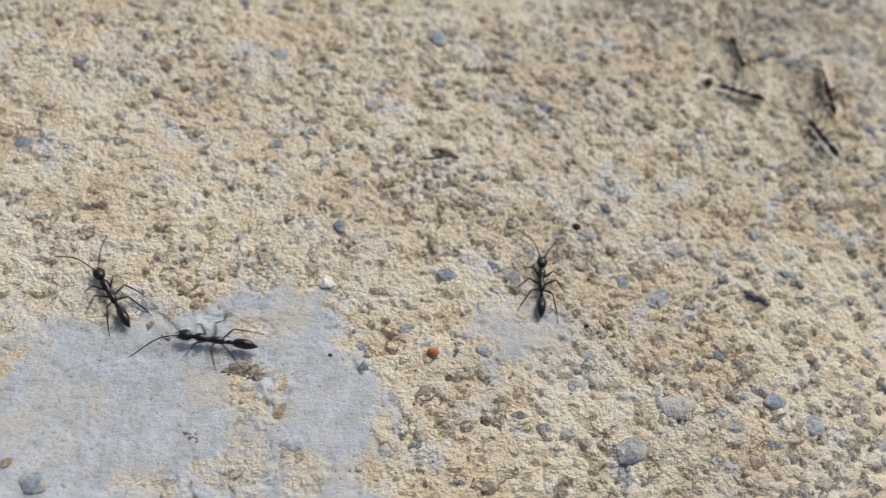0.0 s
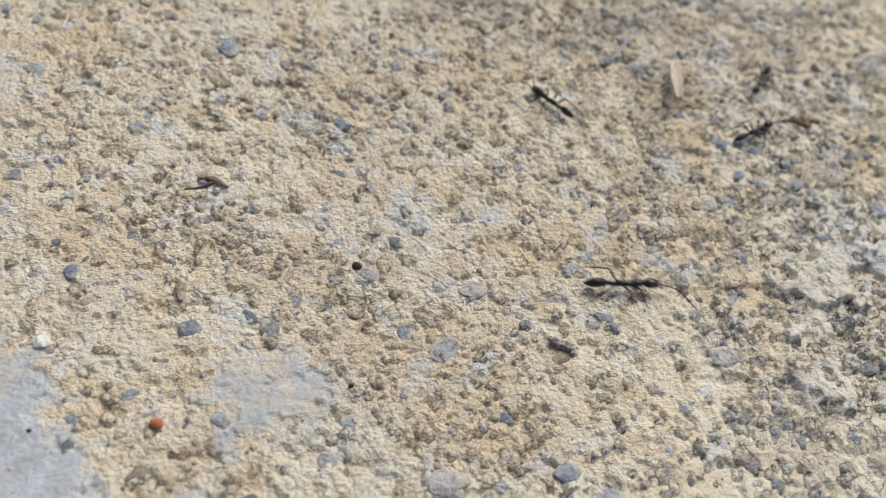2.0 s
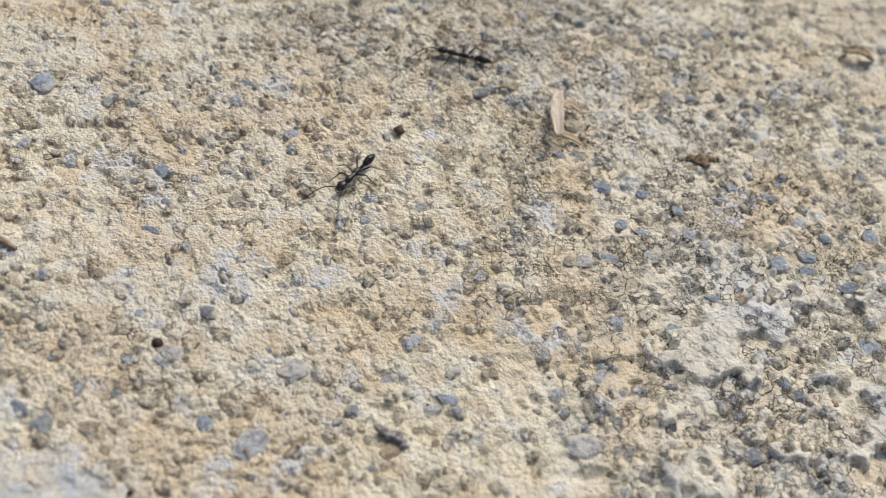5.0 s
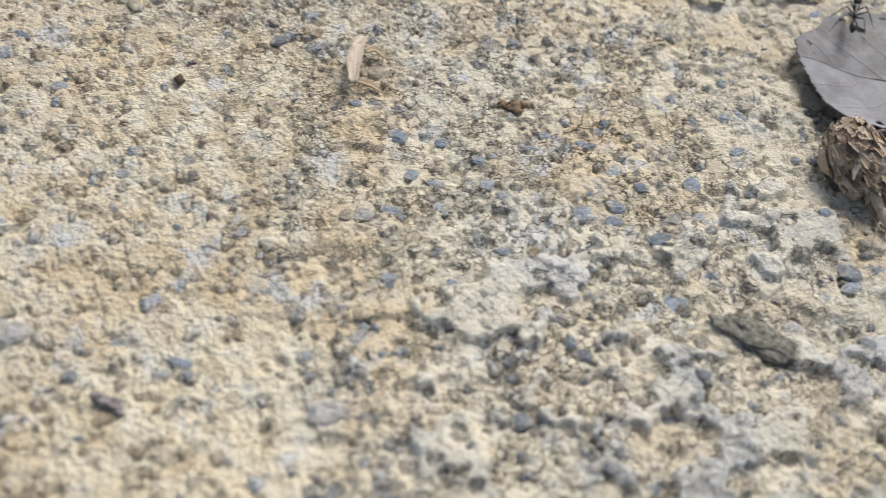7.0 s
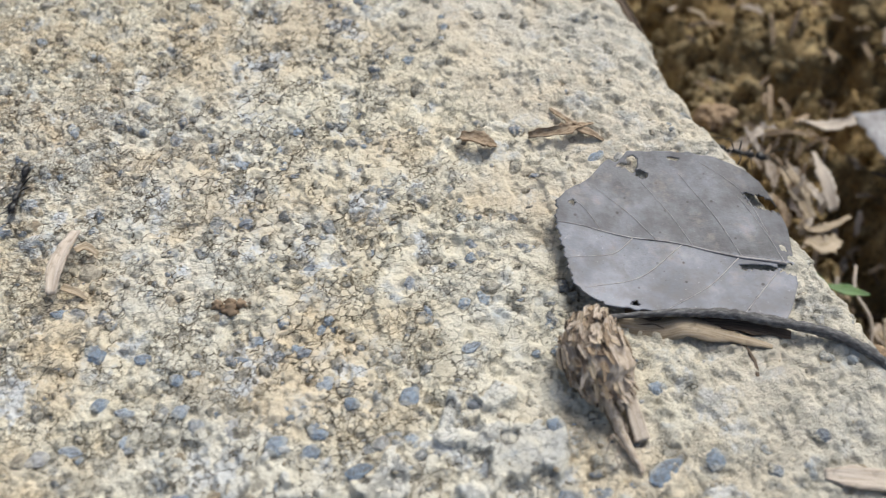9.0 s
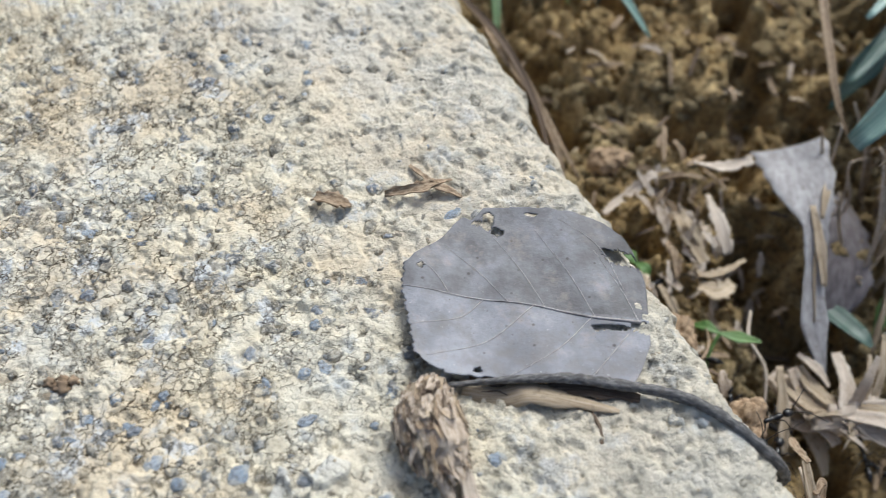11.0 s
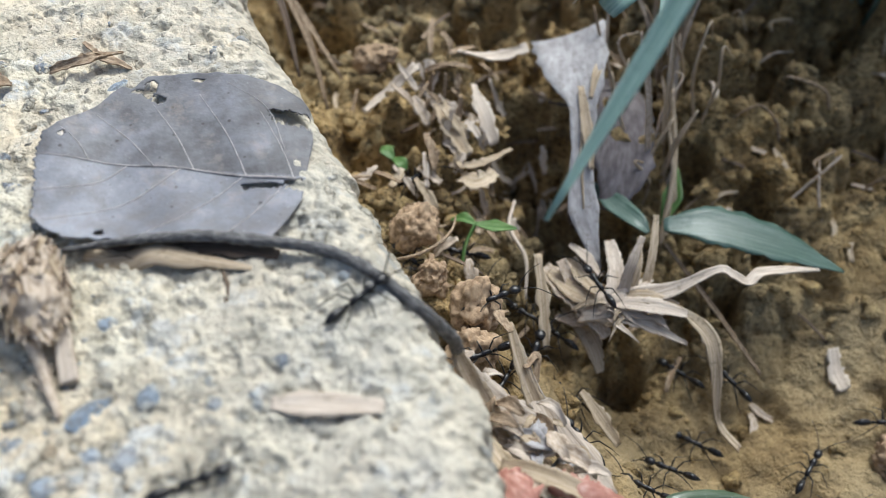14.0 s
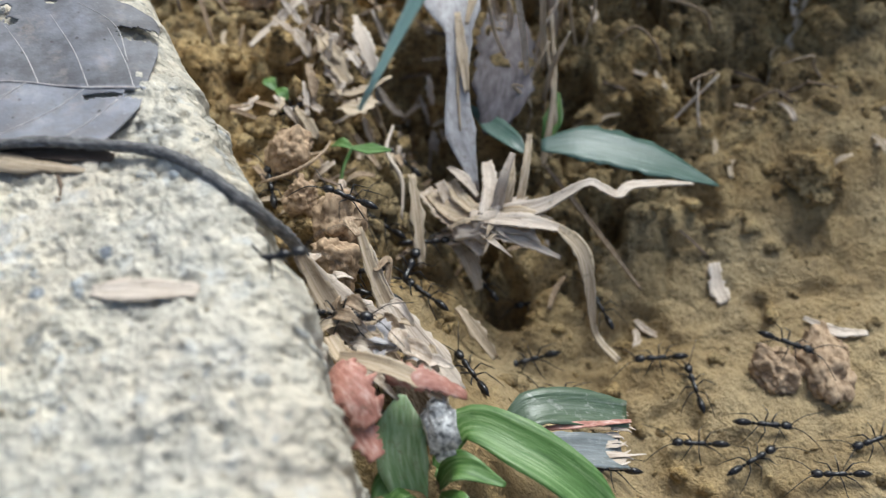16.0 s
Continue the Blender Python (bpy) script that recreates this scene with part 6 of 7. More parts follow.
build_grass()
build_back_grass()
build_weed()
build_sprout()
build_grey_leaves()
build_dry_stalk()
build_sheath_bunch()
build_low_weed()
build_soil_litter()

# ---- the grains of the slab and the crumbs of the soil ----
# the stones that stand out, from the whole patch to the edge: place, radius and colour (0 blue, 1 pale, 2 pale, 3 dark)
STONES_A = ((-35.7, 113.6, 1.9, 0), (-25.7, 59.1, 1.5, 0), (-15.7, 84.5, 1.2, 0), (-11.1, 123.4, 1.9, 2), (2.1, 114.6, 1.2, 3), (2.5, 134.8, 1.4, 2), (11.5, 98.4, 1.2, 0), (13.9, 77.4, 0.8, 0), (19, 126, 1.5, 0), (20.3, 80.3, 1.1, 2), (26.8, 89.2, 1.2, 0), (28, 106.7, 1.2, 1), (30, 141, 1.9, 0), (30.9, 76.5, 1, 0), (34.1, 90.8, 0.9, 0), (36.7, 88.9, 1.5, 3), (39.9, 92.7, 1.2, 0), (43.5, 70.8, 1.3, 1))
STONES_B = ((45.2, 102.6, 1.2, 0), (46.2, 75.6, 1.1, 0), (46.3, 114.9, 1, 0), (47, 125, 1.3, 0), (49.1, 61.2, 1.9, 1), (49.7, 97, 1.1, 2), (53.6, 88.4, 1.3, 0), (56.9, 67.4, 2.1, 1), (58, 141.5, 0.9, 0), (58.8, 85.6, 2.2, 1), (63.5, 94.5, 1.5, 1), (64, 132, 1, 2), (65.2, 75.6, 0.9, 0), (71.7, 68.1, 1.4, 0), (73, 116.5, 0.8, 1), (74.8, 85.3, 1.1, 0), (76.3, 64.2, 1.6, 0), (81, 90, 1, 0))
STONES_C = ((83.9, 64.8, 1.2, 0), (88, 97, 1, 1), (95.9, 82.9, 1.7, 1), (100, 92, 1.2, 1), (101.5, 109.1, 1.1, 1), (102, 128, 0.9, 0), (103.3, 70.8, 1.5, 3), (104, 100, 0.9, 0), (105.1, 109.7, 1, 0), (107, 122, 1.5, 0), (108, 115, 0.9, 0), (110.8, 113.9, 0.9, 0), (111, 110, 1.3, 0), (111.1, 98.5, 0.9, 0), (112.7, 120.7, 0.9, 0), (116.8, 117.3, 0.9, 0), (117.3, 113.2, 0.9, 0), (118, 103, 1, 0))
STONES_D = ((121.2, 112.7, 1, 0), (123.3, 110.6, 1.2, 1), (123.8, 119.1, 1.1, 0), (126.5, 121.5, 1, 0), (128.3, 107.5, 1.2, 0), (130, 111.1, 1.1, 0), (131, 120, 1, 0), (132.1, 106.4, 1.1, 0), (133.1, 131.5, 1.5, 0), (133.2, 109, 1.3, 0), (134.1, 115, 1, 0), (134.1, 122.7, 1.1, 0), (137, 112, 1, 0), (137.4, 94.9, 1.6, 0), (137.4, 103.8, 1.2, 0), (142.3, 98.6, 1.2, 0), (143.9, 112.1, 1.2, 0), (150.5, 90.5, 1.2, 1))
STONES_E = ((151.4, 110.6, 1.1, 3), (151.6, 103, 1.5, 1), (152, 118, 0.9, 0), (156, 91.1, 1.3, 1), (158.5, 87.5, 1.2, 3), (160, 96, 1.2, 0), (160.1, 106.6, 1, 0), (160.6, 98, 1.5, 3), (164.2, 91.6, 1.1, 0), (164.2, 98.4, 1.3, 3), (165.8, 88, 1.3, 3), (167.3, 83.4, 1.2, 3), (167.9, 93.3, 1.5, 0), (171, 82.6, 1.3, 0), (171.8, 100, 1.7, 0), (172.2, 95.6, 1.1, 0), (172.6, 86.9, 1.7, 0), (173, 145.5, 1.1, 0))
STONES_F = ((173.2, 110.1, 1.1, 0), (174.4, 89.3, 1.5, 0), (175.6, 94.5, 1.2, 1), (176.6, 84.3, 1.3, 3), (177.7, 100.7, 1.2, 0))


def island_mesh(name, places, template, material, parent=None):
    """One mesh of many small lumps: rows of x, y, z, radius x, y, z and turn, in millimetres."""
    tv = np.array([v.co[:] for v in template.vertices]) / MM
    tf = np.array([p.vertices[:] for p in template.polygons])
    n = len(places)
    c, s = np.cos(places[:, 6])[:, None], np.sin(places[:, 6])[:, None]
    x, y, z = tv[None, :, 0] * places[:, 3:4], tv[None, :, 1] * places[:, 4:5], tv[None, :, 2] * places[:, 5:6]
    verts = np.stack([c * x - s * y + places[:, 0:1], s * x + c * y + places[:, 1:2], z + places[:, 2:3]], -1).reshape(-1, 3) * MM
    faces = (tf[None] + (np.arange(n) * len(tv))[:, None, None]).reshape(-1, tf.shape[1])
    return mesh_object(name, verts.tolist(), faces.tolist(), material, parent, True)


def build_grains():
    rng = np.random.default_rng(3)
    shapes = [stone_mesh("pebble", 100 + k) for k in range(6)]
    small = [stone_mesh("grain", 200 + k, 0.7, 1, 0.4) for k in range(5)]
    for me in shapes:
        me.materials.append(PEBBLE)
        for p in me.polygons:
            p.use_smooth = False
    blue = [me.copy() for me in shapes[:3]]
    pale = [me.copy() for me in shapes[3:]]
    clear = [me.copy() for me in shapes[1:4]]
    for group, mat in ((blue, BLUE_STONE), (pale, PALE_STONE), (clear, CLEAR_BLUE)):
        for me in group:
            me.materials.clear()
            me.materials.append(mat)
    # the stones that stand out
    for k, (x, y, r, kind) in enumerate((*STONES_A, *STONES_B, *STONES_C, *STONES_D, *STONES_E, *STONES_F)):
        me = (clear, pale, pale, blue)[kind][k % 3]
        r *= 1.12
        ob = new("pebble", me)
        ob.parent = SLAB
        ob.matrix_basis = pose(x * MM, y * MM, (float(slab_height(np.array([x]), np.array([y]))[0]) - 0.07 * r) * MM, 0, 0, 61 * k) @ Matrix.Diagonal((r * (1.2 if k % 3 else 0.95), r * 1.0, r * 0.5, 1))
    # single pebbles near the way
    count = 0
    while count < 190:
        x, y = rng.uniform(-30, 196), rng.uniform(50, 150)
        keep = 1 - 0.85 * float(smooth_patch(np.array([x]), np.array([y]))[0])
        if rng.random() > keep or x > float(edge_x(y)) - 9:
            continue
        pick = rng.random()
        r = 0.6 + 0.7 * rng.random() ** 2 + (0.35 if pick < 0.28 else 0)
        me = blue[count % 3] if pick < 0.16 else shapes[count % 6]
        ob = new("pebble", me)
        ob.parent = SLAB
        top = float(slab_height(np.array([x]), np.array([y]))[0])
        ob.matrix_basis = pose(x * MM, y * MM, (top - 0.18 * r) * MM, rng.uniform(-9, 9), rng.uniform(-9, 9), rng.uniform(0, 360)) @ Matrix.Diagonal((r, r, r * 0.65, 1))
        count += 1
    # the finer sand
    for k, me in enumerate(small):
        n = 1000
        x, y = rng.uniform(-60, 204, n), rng.uniform(38, 190, n)
        ok = (rng.random(n) > 0.9 * smooth_patch(x, y)) & (x < edge_x(y) - 6.5)
        ok &= rng.random(n) < 0.25 + 0.75 * step(fbm(x, y, 9, 2, 401), 0.35, 0.55)
        x, y = x[ok], y[ok]
        r = 0.26 + 0.42 * rng.random(len(x)) ** 2
        z = slab_height(x, y) - 0.30 * r
        st = rng.uniform(0.75, 1.3, len(x))
        ob = island_mesh("sand_grains", np.stack([x, y, z, r * st, r / st, r * rng.uniform(0.6, 1.0, len(x)), rng.uniform(0, 6.28, len(x))], -1), me, GRAIN, SLAB)
        tagged(ob, kind="stuff")
    # crumbs of soil
    for k, me in enumerate([stone_mesh("crumb", 300 + q, 0.8, 2, 1.6) for q in range(4)]):
        n = 1700
        x, y = rng.uniform(188, 312, n), rng.uniform(72, 222, n)
        ok = (x - edge_x(y) > 1.5) & (rng.random(n) < 0.07 + 0.93 * step(y - 0.42 * np.clip(x - 246, 0, 50), 108, 146))
        x, y = x[ok], y[ok]
        r = 0.35 + 1.5 * rng.random(len(x)) ** 3
        z = soil_height(x, y) + 0.05 * r
        st = rng.uniform(0.75, 1.3, len(x))
        ob = island_mesh("soil_crumbs", np.stack([x, y, z, r * st, r / st, r, rng.uniform(0, 6.28, len(x))], -1), me, SOIL, GROUND)
        tagged(ob, kind="stuff")


build_grains()

# ---- how the ants walk: seconds, place in millimetres and the heading in degrees, 0 towards +x ----
WALKS = []
WALKS.append([
    (0, 40.4, 86.7, 81), (0.2, 43.0, 88.9, 65), (0.4, 45.4, 91.4, 67), (0.6, 45.4, 97.0, 86),
    (0.8, 42.5, 97.8, 111), (1, 42.4, 98.5, 102), (1.2, 43.0, 97.4, 86), (1.4, 49.1, 97.6, 40),
    (1.6, 59.2, 99.5, 35), (1.8, 69.2, 100.5, 9), (2, 84.0, 94.4, -3), (2.2, 95.8, 90.3, -5),
    (2.4, 108.6, 87.4, -5), (2.6, 120.6, 88.8, 9), (2.9, 138, 90, 0), (3.6, 170, 95, 5),
    (4.5, 202, 100, 5), (5.2, 211.5, 102, -14, 0), (6.2, 221, 119, -40.393461595626945, 60),
])
WALKS.append([
    (0, -19.4, 84.7, 120), (0.2, -22.2, 89.6, 118), (0.4, -25.9, 92.6, 106), (0.6, -25.9, 101.2, 103),
    (1.0, -27, 118, 95), (1.8, -40, 150, 110),
])
WALKS.append([
    (0, -5.3, 77.8, 170), (0.2, -10.9, 76.3, -166), (0.4, -17.4, 68.5, -133), (0.5, -18.9, 66.4, -139),
    (0.8, -30, 55, 215), (1.6, -55, 35, 215),
])
WALKS.append([
    (0, 84.1, 129.0, 160), (0.2, 82.8, 132.8, 161), (0.4, 77.7, 136.4, 117), (0.6, 77.0, 144.3, 105),
    (0.8, 77.0, 151.7, 96), (1.4, 72, 175, 120), (2.4, 55, 210, 120),
])
WALKS.append([
    (0, 86.4, 140.0, -91), (0.2, 91.3, 137.4, -83), (0.4, 93.1, 133.6, -43), (0.6, 94.5, 137.3, 25),
    (0.8, 99.1, 141.0, 15), (1, 104.7, 142.4, 25), (1.2, 112.2, 146.0, 15), (1.4, 119.2, 144.5, -26),
    (1.6, 122.0, 138.7, -37), (1.8, 124.1, 136.2, -74), (2, 118.3, 135.8, -127), (2.2, 113.5, 139.0, 175),
    (2.4, 108.8, 143.9, 160), (2.6, 104.4, 147.2, 152), (2.8, 100.7, 154.3, 122), (3, 97.9, 158.6, 101),
    (5.8, 83.7, 144.3, 179), (6, 78.4, 148.1, 152), (6.2, 71.4, 153.2, 145), (6.9, 50, 168, 160),
    (8.0, 20, 190, 150),
])
WALKS.append([
    (0, 101.3, 128.7, 81), (0.4, 101.4, 130.5, 82), (0.8, 101.6, 131.1, 83), (1, 101.2, 131.6, 108),
    (1.2, 97.6, 128.9, -147), (1.4, 95.2, 126.3, -156), (1.6, 89.3, 124.4, -172), (1.8, 85.6, 127.0, 171),
    (2, 80.5, 129.4, 132), (2.2, 80.4, 133.1, 84), (2.4, 83.9, 135.9, 60), (2.6, 87.0, 139.4, 49),
    (2.8, 90.9, 141.5, 36), (3, 92.1, 139.9, 20), (3.2, 93.8, 140.0, 25), (3.4, 94.9, 140.6, 12),
    (3.7, 91.2, 135.2, -41), (5.8, 60.7, 116.3, 173), (6, 58.4, 116.7, 177), (6.2, 56.6, 117.0, -170),
    (6.4, 53.3, 118.1, 169), (6.6, 49.0, 120.1, 143), (7.2, 38, 124, 150), (8.5, 10, 140, 150),
])
WALKS.append([
    (0, 96.3, 118.3, 108), (0.2, 97.4, 120.9, 91), (0.4, 94.5, 120.2, 130), (0.6, 92.9, 123.6, 116),
    (0.8, 93.8, 125.3, 109), (1, 94.5, 123.7, -137), (1.2, 94.1, 121.3, -113), (1.4, 96.2, 119.0, 23),
    (1.6, 102.0, 119.6, 13), (1.8, 108.6, 122.9, 23), (2, 112.8, 123.6, 27), (2.2, 114.5, 122.9, 13),
    (2.4, 118.5, 119.8, -15), (2.6, 123.0, 117.4, -24), (2.8, 129.3, 113.9, -19), (3, 131.2, 108.4, -27),
    (3.6, 148, 104, -10), (5.2, 180, 106, 8), (6.4, 203, 108, 0), (7.0, 210.5, 109, -14, 0),
    (7.8, 216, 128, -36.67181493789949, 80),
])
WALKS.append([
    (0, 120, 215, -60), (7.9, 95, 185, -60), (8.5, 98.6, 171.6, -59), (8.6, 101.6, 166.6, -58),
    (8.8, 100.0, 154.9, -89), (9, 95.2, 147.4, -99), (9.5, 85, 135, -130), (10.6, 55, 115, 150),
])
WALKS.append([
    (0, 150, 62, 30), (12.0, 160, 70, 50), (13, 187.6, 97.6, 33), (13.2, 191.9, 101.2, 31),
    (13.4, 193.6, 103.6, 27), (13.6, 194.6, 103.8, 23), (13.8, 197.6, 106.6, 30), (14, 199.2, 107.6, 33),
    (14.2, 200.2, 106.6, 13), (14.4, 202.6, 105.2, -15), (14.6, 205.1, 103.7, -34), (14.72, 210.4, 104.0, -9.0, -20),
    (14.86, 213.4, 104.6, -24.0, -30), (15.3, 214.5, 100, -31.0, -60),
])
WALKS.append([
    (0, 140, 50, 40), (13.4, 165, 72, 50), (14, 181.7, 90.7, 11), (14.2, 187.3, 96.2, 53),
    (14.4, 188.7, 100.6, 64), (14.6, 189.5, 102.7, 70), (14.8, 190.2, 107.3, 88), (15, 195.8, 107.9, 45),
    (15.2, 200.7, 105.7, 2), (15.4, 204.1, 103.3, 12), (15.6, 208.4, 102.3, -25), (15.9, 211.8, 101.5, -16.0, -20),
    (16, 212.2, 101, -19, -20),
])
WALKS.append([
    (0, 120, 60, 30), (13.8, 158, 86, 30), (14.4, 171.2, 92.5, 6), (14.6, 175.7, 93.9, 12),
    (14.8, 184.2, 97.7, 19), (15, 188.1, 96.5, 10), (15.2, 192.7, 98.0, 12), (15.4, 197.2, 98.0, 14),
    (15.6, 202.2, 98.8, 18), (15.8, 206.0, 98.1, 11), (16, 207.1, 99.2, -2),
])
WALKS.append([
    (0, 182, 133, 3.2, 100), (7.2, 176, 141.5, 3.4, 60), (7.5, 177.2, 144.0, 3.0, 27), (7.8, 177.4, 142.8, 3.2, 62),
    (8, 177.9, 141.4, 3.2, 95), (8.2, 178.6, 143.6, 2.8, 40), (8.5, 182.8, 145.3, 1.6, -29), (8.9, 193, 147, -1.0, -20), (9.4, 203, 150, -30, -40),
    (10.2, 208, 150, -32.8, 20),
])
WALKS.append([
    (14.5, 273.8, 106.6, -56.6, -11), (15, 274.2, 102.1, -53.4, -36), (15.5, 275.6, 102.5, -53.5, -18), (16, 275.6, 102.3, -53.2, -38),
])
WALKS.append([
    (14.5, 259.4, 95.0, -57.1, -11), (15, 262.3, 93.5, -56.2, -11), (15.5, 265.2, 93.0, -55.8, -12), (16, 268.2, 91.3, -55.8, -19),
])
WALKS.append([
    (14.5, 259.7, 101.0, -56.3, 44), (15, 258.7, 100.1, -56.5, 53), (15.5, 258.7, 100.2, -56.5, 66), (16, 260.9, 99.5, -56.7, 89),
])
WALKS.append([
    (15, 252.8, 94.2, -57.3, 147), (15.5, 253.1, 92.7, -57.2, 123), (16, 258.6, 90.6, -56.5, 165),
])
WALKS.append([
    (14, 245.5, 109.0, -58.1, 141), (14.5, 249.2, 107.3, -58.1, 140), (15, 252.1, 105.6, -56.9, 163), (15.5, 253.8, 105.5, -56.5, 173),
    (16, 257.5, 105.5, -56.4, 172),
])
WALKS.append([
    (14, 233.7, 99.6, -47.7, 141), (14.5, 235.2, 99.9, -49.1, 141), (15, 237.0, 108.5, -54.6, 129), (15.5, 236.7, 106.8, -53.4, 161),
    (16, 238.0, 108.9, -54.8, -176),
])
WALKS.append([
    (13.2, 222.0, 106.1, -37.2, 114), (14, 225.4, 105.4, -40.9, 115), (14.5, 226.8, 104.1, -42.1, 105), (15, 226.3, 102.4, -41.4, 96),
    (15.5, 227.5, 101.6, -42.9, 100), (16, 227.4, 102.5, -43.0, 111),
])
WALKS.append([
    (13.2, 224.0, 127.7, -42.2, 129), (14, 226.2, 124.9, -44.5, 129), (14.5, 231.1, 127.2, -51.9, 139), (15, 232.4, 126.3, -54.0, 123),
    (15.5, 234.0, 123.8, -55.4, 123), (16, 233.2, 124.3, -54.5, 113),
])
WALKS.append([
    (14, 227.1, 115.2, -47.8, 130), (14.5, 223.4, 116.7, -42.1, 135), (15, 224.3, 119.1, -45.0, 156), (15.5, 220.8, 116.3, -38.8, 144),
    (16, 223.4, 116.2, -42.0, 128),
])
WALKS.append([
    (14, 215.4, 119.8, -23.6, 12), (14.5, 218.2, 129.2, -39.6, -12), (15, 219.1, 128.0, -41.0, -41), (15.5, 223.3, 126.6, -43.4, -31),
    (16, 224.7, 126.5, -43.0, -10),
])
WALKS.append([
    (13.2, 212.6, 136.8, -35.1, 158), (14, 214.3, 137.2, -36.6, 156), (14.5, 214.6, 135.6, -36.5, 124), (15, 214.8, 121.6, -20.6, 123),
    (15.5, 216.3, 124.0, -25.2, 118), (16, 215.6, 120.8, -22.0, 142),
])
WALKS.append([
    (14, 245.7, 119.6, -54.5, 133), (14.5, 243.2, 119.0, -55.8, 180), (15, 241.3, 120.9, -58.3, 173), (15.5, 242.3, 120.1, -57.0, 173),
    (16, 241.8, 120.5, -57.7, 178),
])
WALKS.append([
    (13.2, 250.2, 118.9, -52.7, 134), (14, 252.6, 116.1, -53.3, 115), (14.5, 251.7, 115.4, -54.3, 100), (15, 252.0, 114.6, -54.9, 100),
    (15.5, 251.5, 114.6, -55.0, 100), (16, 250.6, 115.3, -54.6, 100),
])
WALKS.append([
    (15, 266.6, 89.5, -55.7, -1), (15.5, 266.3, 87.5, -55.6, 17), (16, 264.5, 86.2, -55.8, 17),
])
WALKS.append([
    (15, 281.9, 84.2, -55.5, 169), (15.5, 277.8, 84.7, -55.4, 168), (16, 275.5, 81.3, -54.7, 168),
])
WALKS.append([
    (15, 287.9, 81.9, -56.9, -172), (15.5, 285.1, 83.9, -55.4, -172), (16, 283.2, 85.5, -55.7, -172),
])
WALKS.append([
    (15, 253.2, 83.9, -57.8, 113), (15.5, 248.1, 88.0, -57.2, 136), (16, 244.6, 88.8, -54.5, 162),
])
WALKS.append([
    (13.2, 210.5, 113.0, -21.4, 51), (14, 213.0, 111.4, -22.6, -169), (14.5, 213.4, 111.2, -23.2, -169), (15, 215.5, 116.1, -34.9, 180),
    (16, 214.9, 117.1, -34.1, 179),
])
WALKS.append([
    (12.5, 208.2, 136.6, -34.3, 135), (13.2, 207.4, 127.3, -25.5, 135), (14, 206.3, 133.8, -31.6, 124), (14.5, 206.3, 132.7, -31.6, 99),
    (15, 204.9, 133.0, -30.5, 92), (16, 204.0, 132.7, -30.4, 93),
])
WALKS.append([
    (12.5, 217.0, 115.9, -35.5, -179), (13.2, 217.0, 113.6, -35.2, 180), (14, 216.0, 113.7, -34.6, -129), (14.5, 216.4, 112.3, -34.1, -128),
    (15, 217.4, 112.8, -34.9, 157), (16, 215.9, 113.0, -34.2, 155),
])
WALKS.append([
    (12.5, 236.6, 119.0, -42.0, 82), (13, 233.2, 123.4, -36.2, 84), (13.5, 234.0, 125.4, -35.6, 92), (14, 232.8, 126.6, -35.8, 108), (14.5, 230.4, 129.4, -37.2, 124), (15, 227.3, 141.7, -43.8, 121),
    (15.5, 227.2, 142.0, -43.4, 121), (16, 224.3, 142.6, -42.0, 121),
])
WALKS.append([
    (12.5, 248.3, 117.7, -54.1, 147), (13.2, 242.4, 113.0, -56.1, 170), (14, 239.1, 103.9, -53.2, 147), (15, 241.9, 101.9, -55.3, 158),
    (16, 240.9, 101.5, -54.2, 156),
])
WALKS.append([
    (12.5, 221.9, 128.3, -42.7, 135), (13.2, 221.4, 127.5, -43.6, 124), (14, 222.9, 127.6, -42.8, 134), (15, 220.9, 129.5, -42.9, 133),
    (16, 219.2, 130.4, -42.1, 133),
])


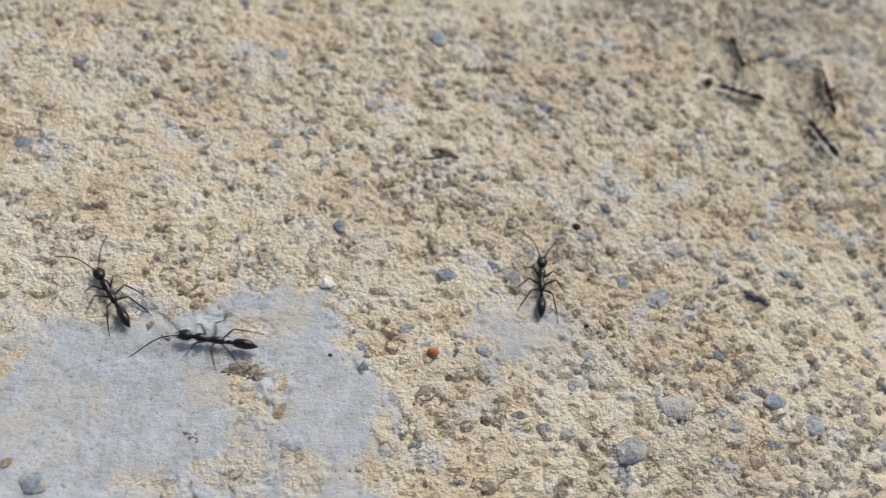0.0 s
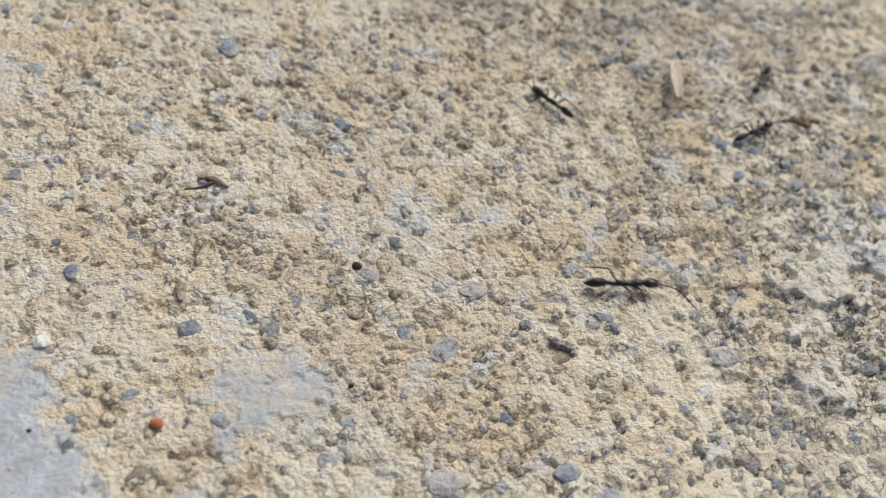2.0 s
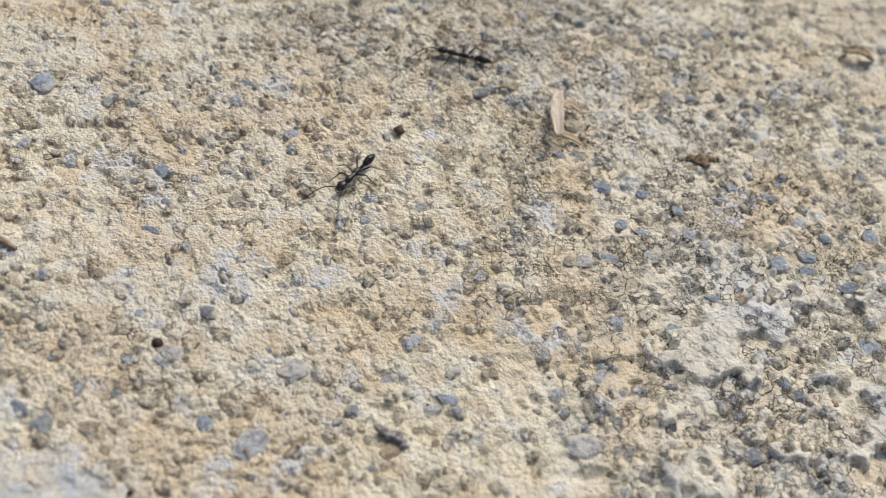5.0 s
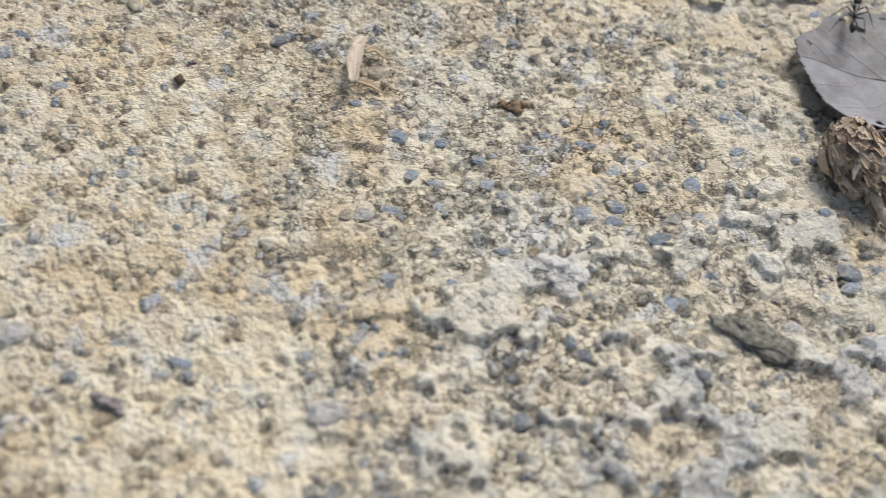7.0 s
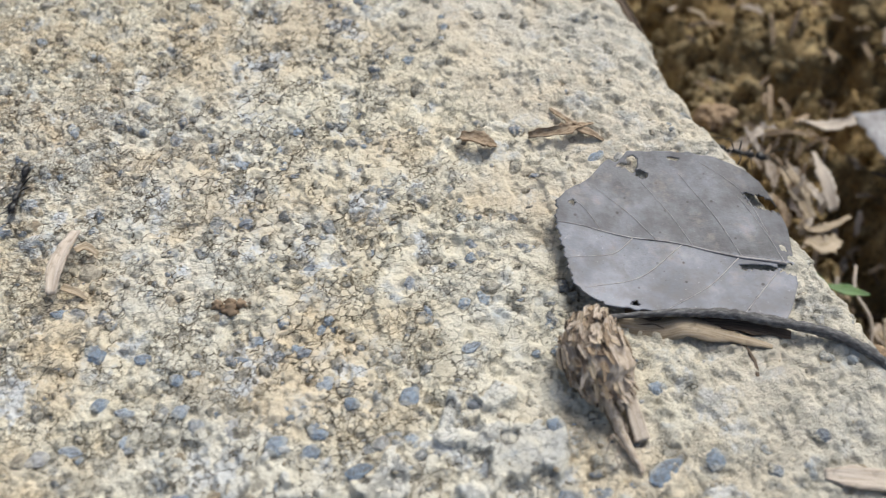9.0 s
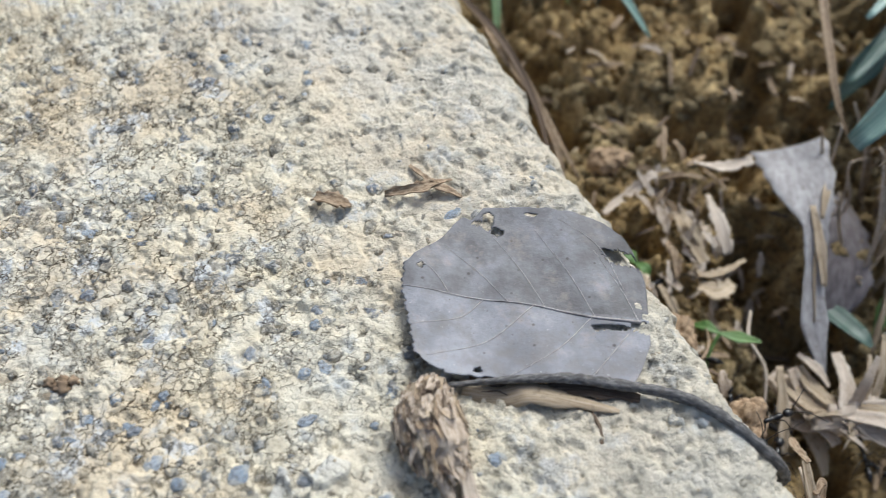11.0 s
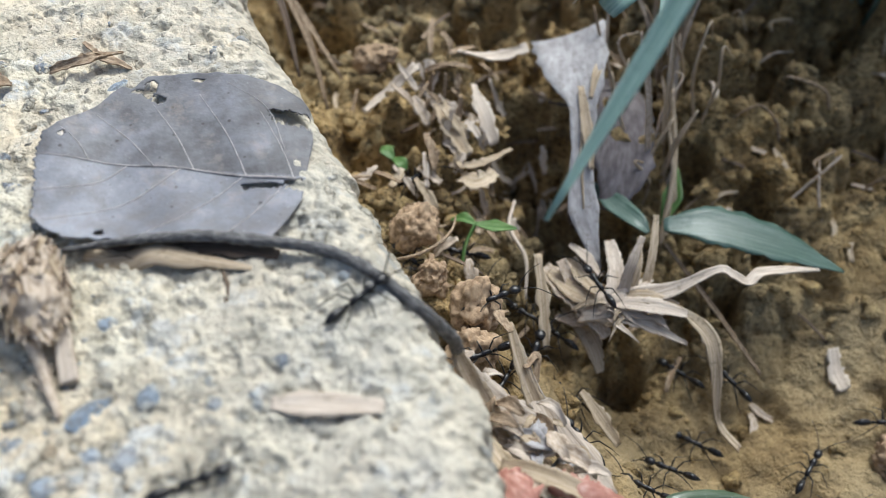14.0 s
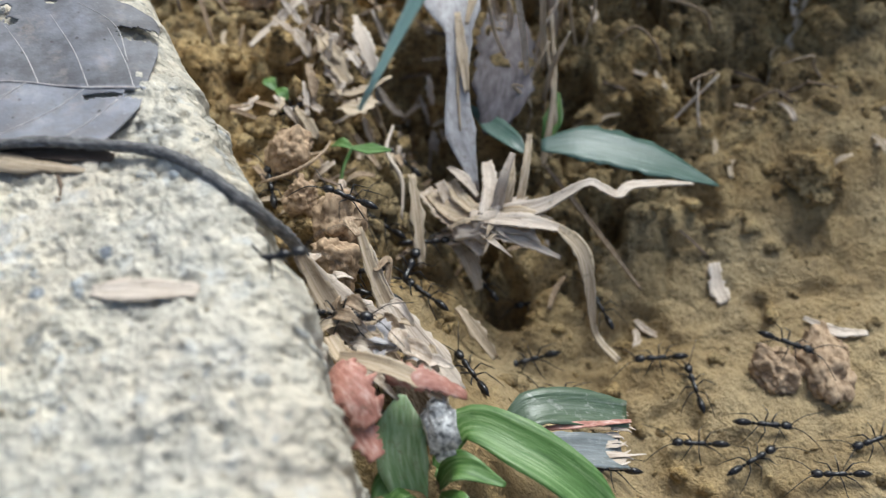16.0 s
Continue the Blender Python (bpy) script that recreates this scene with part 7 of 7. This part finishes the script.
def heading_rows(rows):
    """Poses on the slab's top from seconds, x, y and heading (or x, y, z, heading)."""
    out, last = [], None
    for row in rows:
        t, x, y, *rest = row
        z = rest[0] if len(rest) > 1 else slab_top(x, y)
        turn = rest[-1]
        if last is not None:
            turn = last + (turn - last + 180) % 360 - 180
        last = turn
        out.append((t, x, y, z, turn))
    return out


def fill(rows):
    """Rows from the clip's start to its end, with turns under 90 degrees between rows."""
    rows = list(rows)
    if rows[0][0] > 0:
        rows.insert(0, (0.0, *rows[0][1:]))
    if rows[-1][0] < 16:
        rows.append((16.0, *rows[-1][1:]))
    out = [rows[0]]
    for a, b in zip(rows, rows[1:]):
        n = max(1, math.ceil(abs(b[4] - a[4]) / 70))
        for k in range(1, n + 1):
            f = k / n
            out.append(tuple(p + (q - p) * f for p, q in zip(a, b)))
    return out


def walk_ant(ant, rows, pitch=0.0, phase=0):
    full = fill(heading_rows(rows))
    walk(ant, [(t, pose(x * MM, y * MM, z * MM, 0, 0, turn - 90) @ pose(0, 0, 0, pitch, 0, 0)) for t, x, y, z, turn in full])
    first, last = max(0.0, rows[0][0] - 0.2), min(16.0, rows[-1][0] + 0.2)
    legs = [o for o in ant.children if o.name.startswith("leg")]
    times = np.arange(first, last + 1e-6, 0.1)
    for n, leg in enumerate(legs):
        side = -1 if leg.location.x < 0 else 1
        beat = (n % 3 + (0 if side < 0 else 1) + phase) % 2
        root = leg.location.copy()
        keys = []
        for k, t in enumerate(times):
            swing = (1 if (k // 2 + beat) % 2 == 0 else -1) * 13 * (1 if k % 2 else 0.4) * side
            lift = 6 if (k + 2 * beat) % 4 == 1 else 0
            keys.append((round(float(t), 2), Matrix.Translation(root) @ pose(0, 0, 0, 0, -side * lift, swing)))
        if keys[0][0] > 0:
            keys.insert(0, (0.0, keys[0][1]))
        if keys[-1][0] < 16:
            keys.append((16.0, keys[-1][1]))
        walk(leg, keys)


def motions():
    for n, rows in enumerate(WALKS):
        walk_ant(ANTS[n], rows, 0.0, n)


ANTS = [ANT] + [copy_thing(ANT, pose(0, 0, 0)) for _ in WALKS[1:]]
for n, ant in enumerate(ANTS):
    ant.scale = (0.97,) * 3 if n < 3 else (0.78,) * 3
motions()
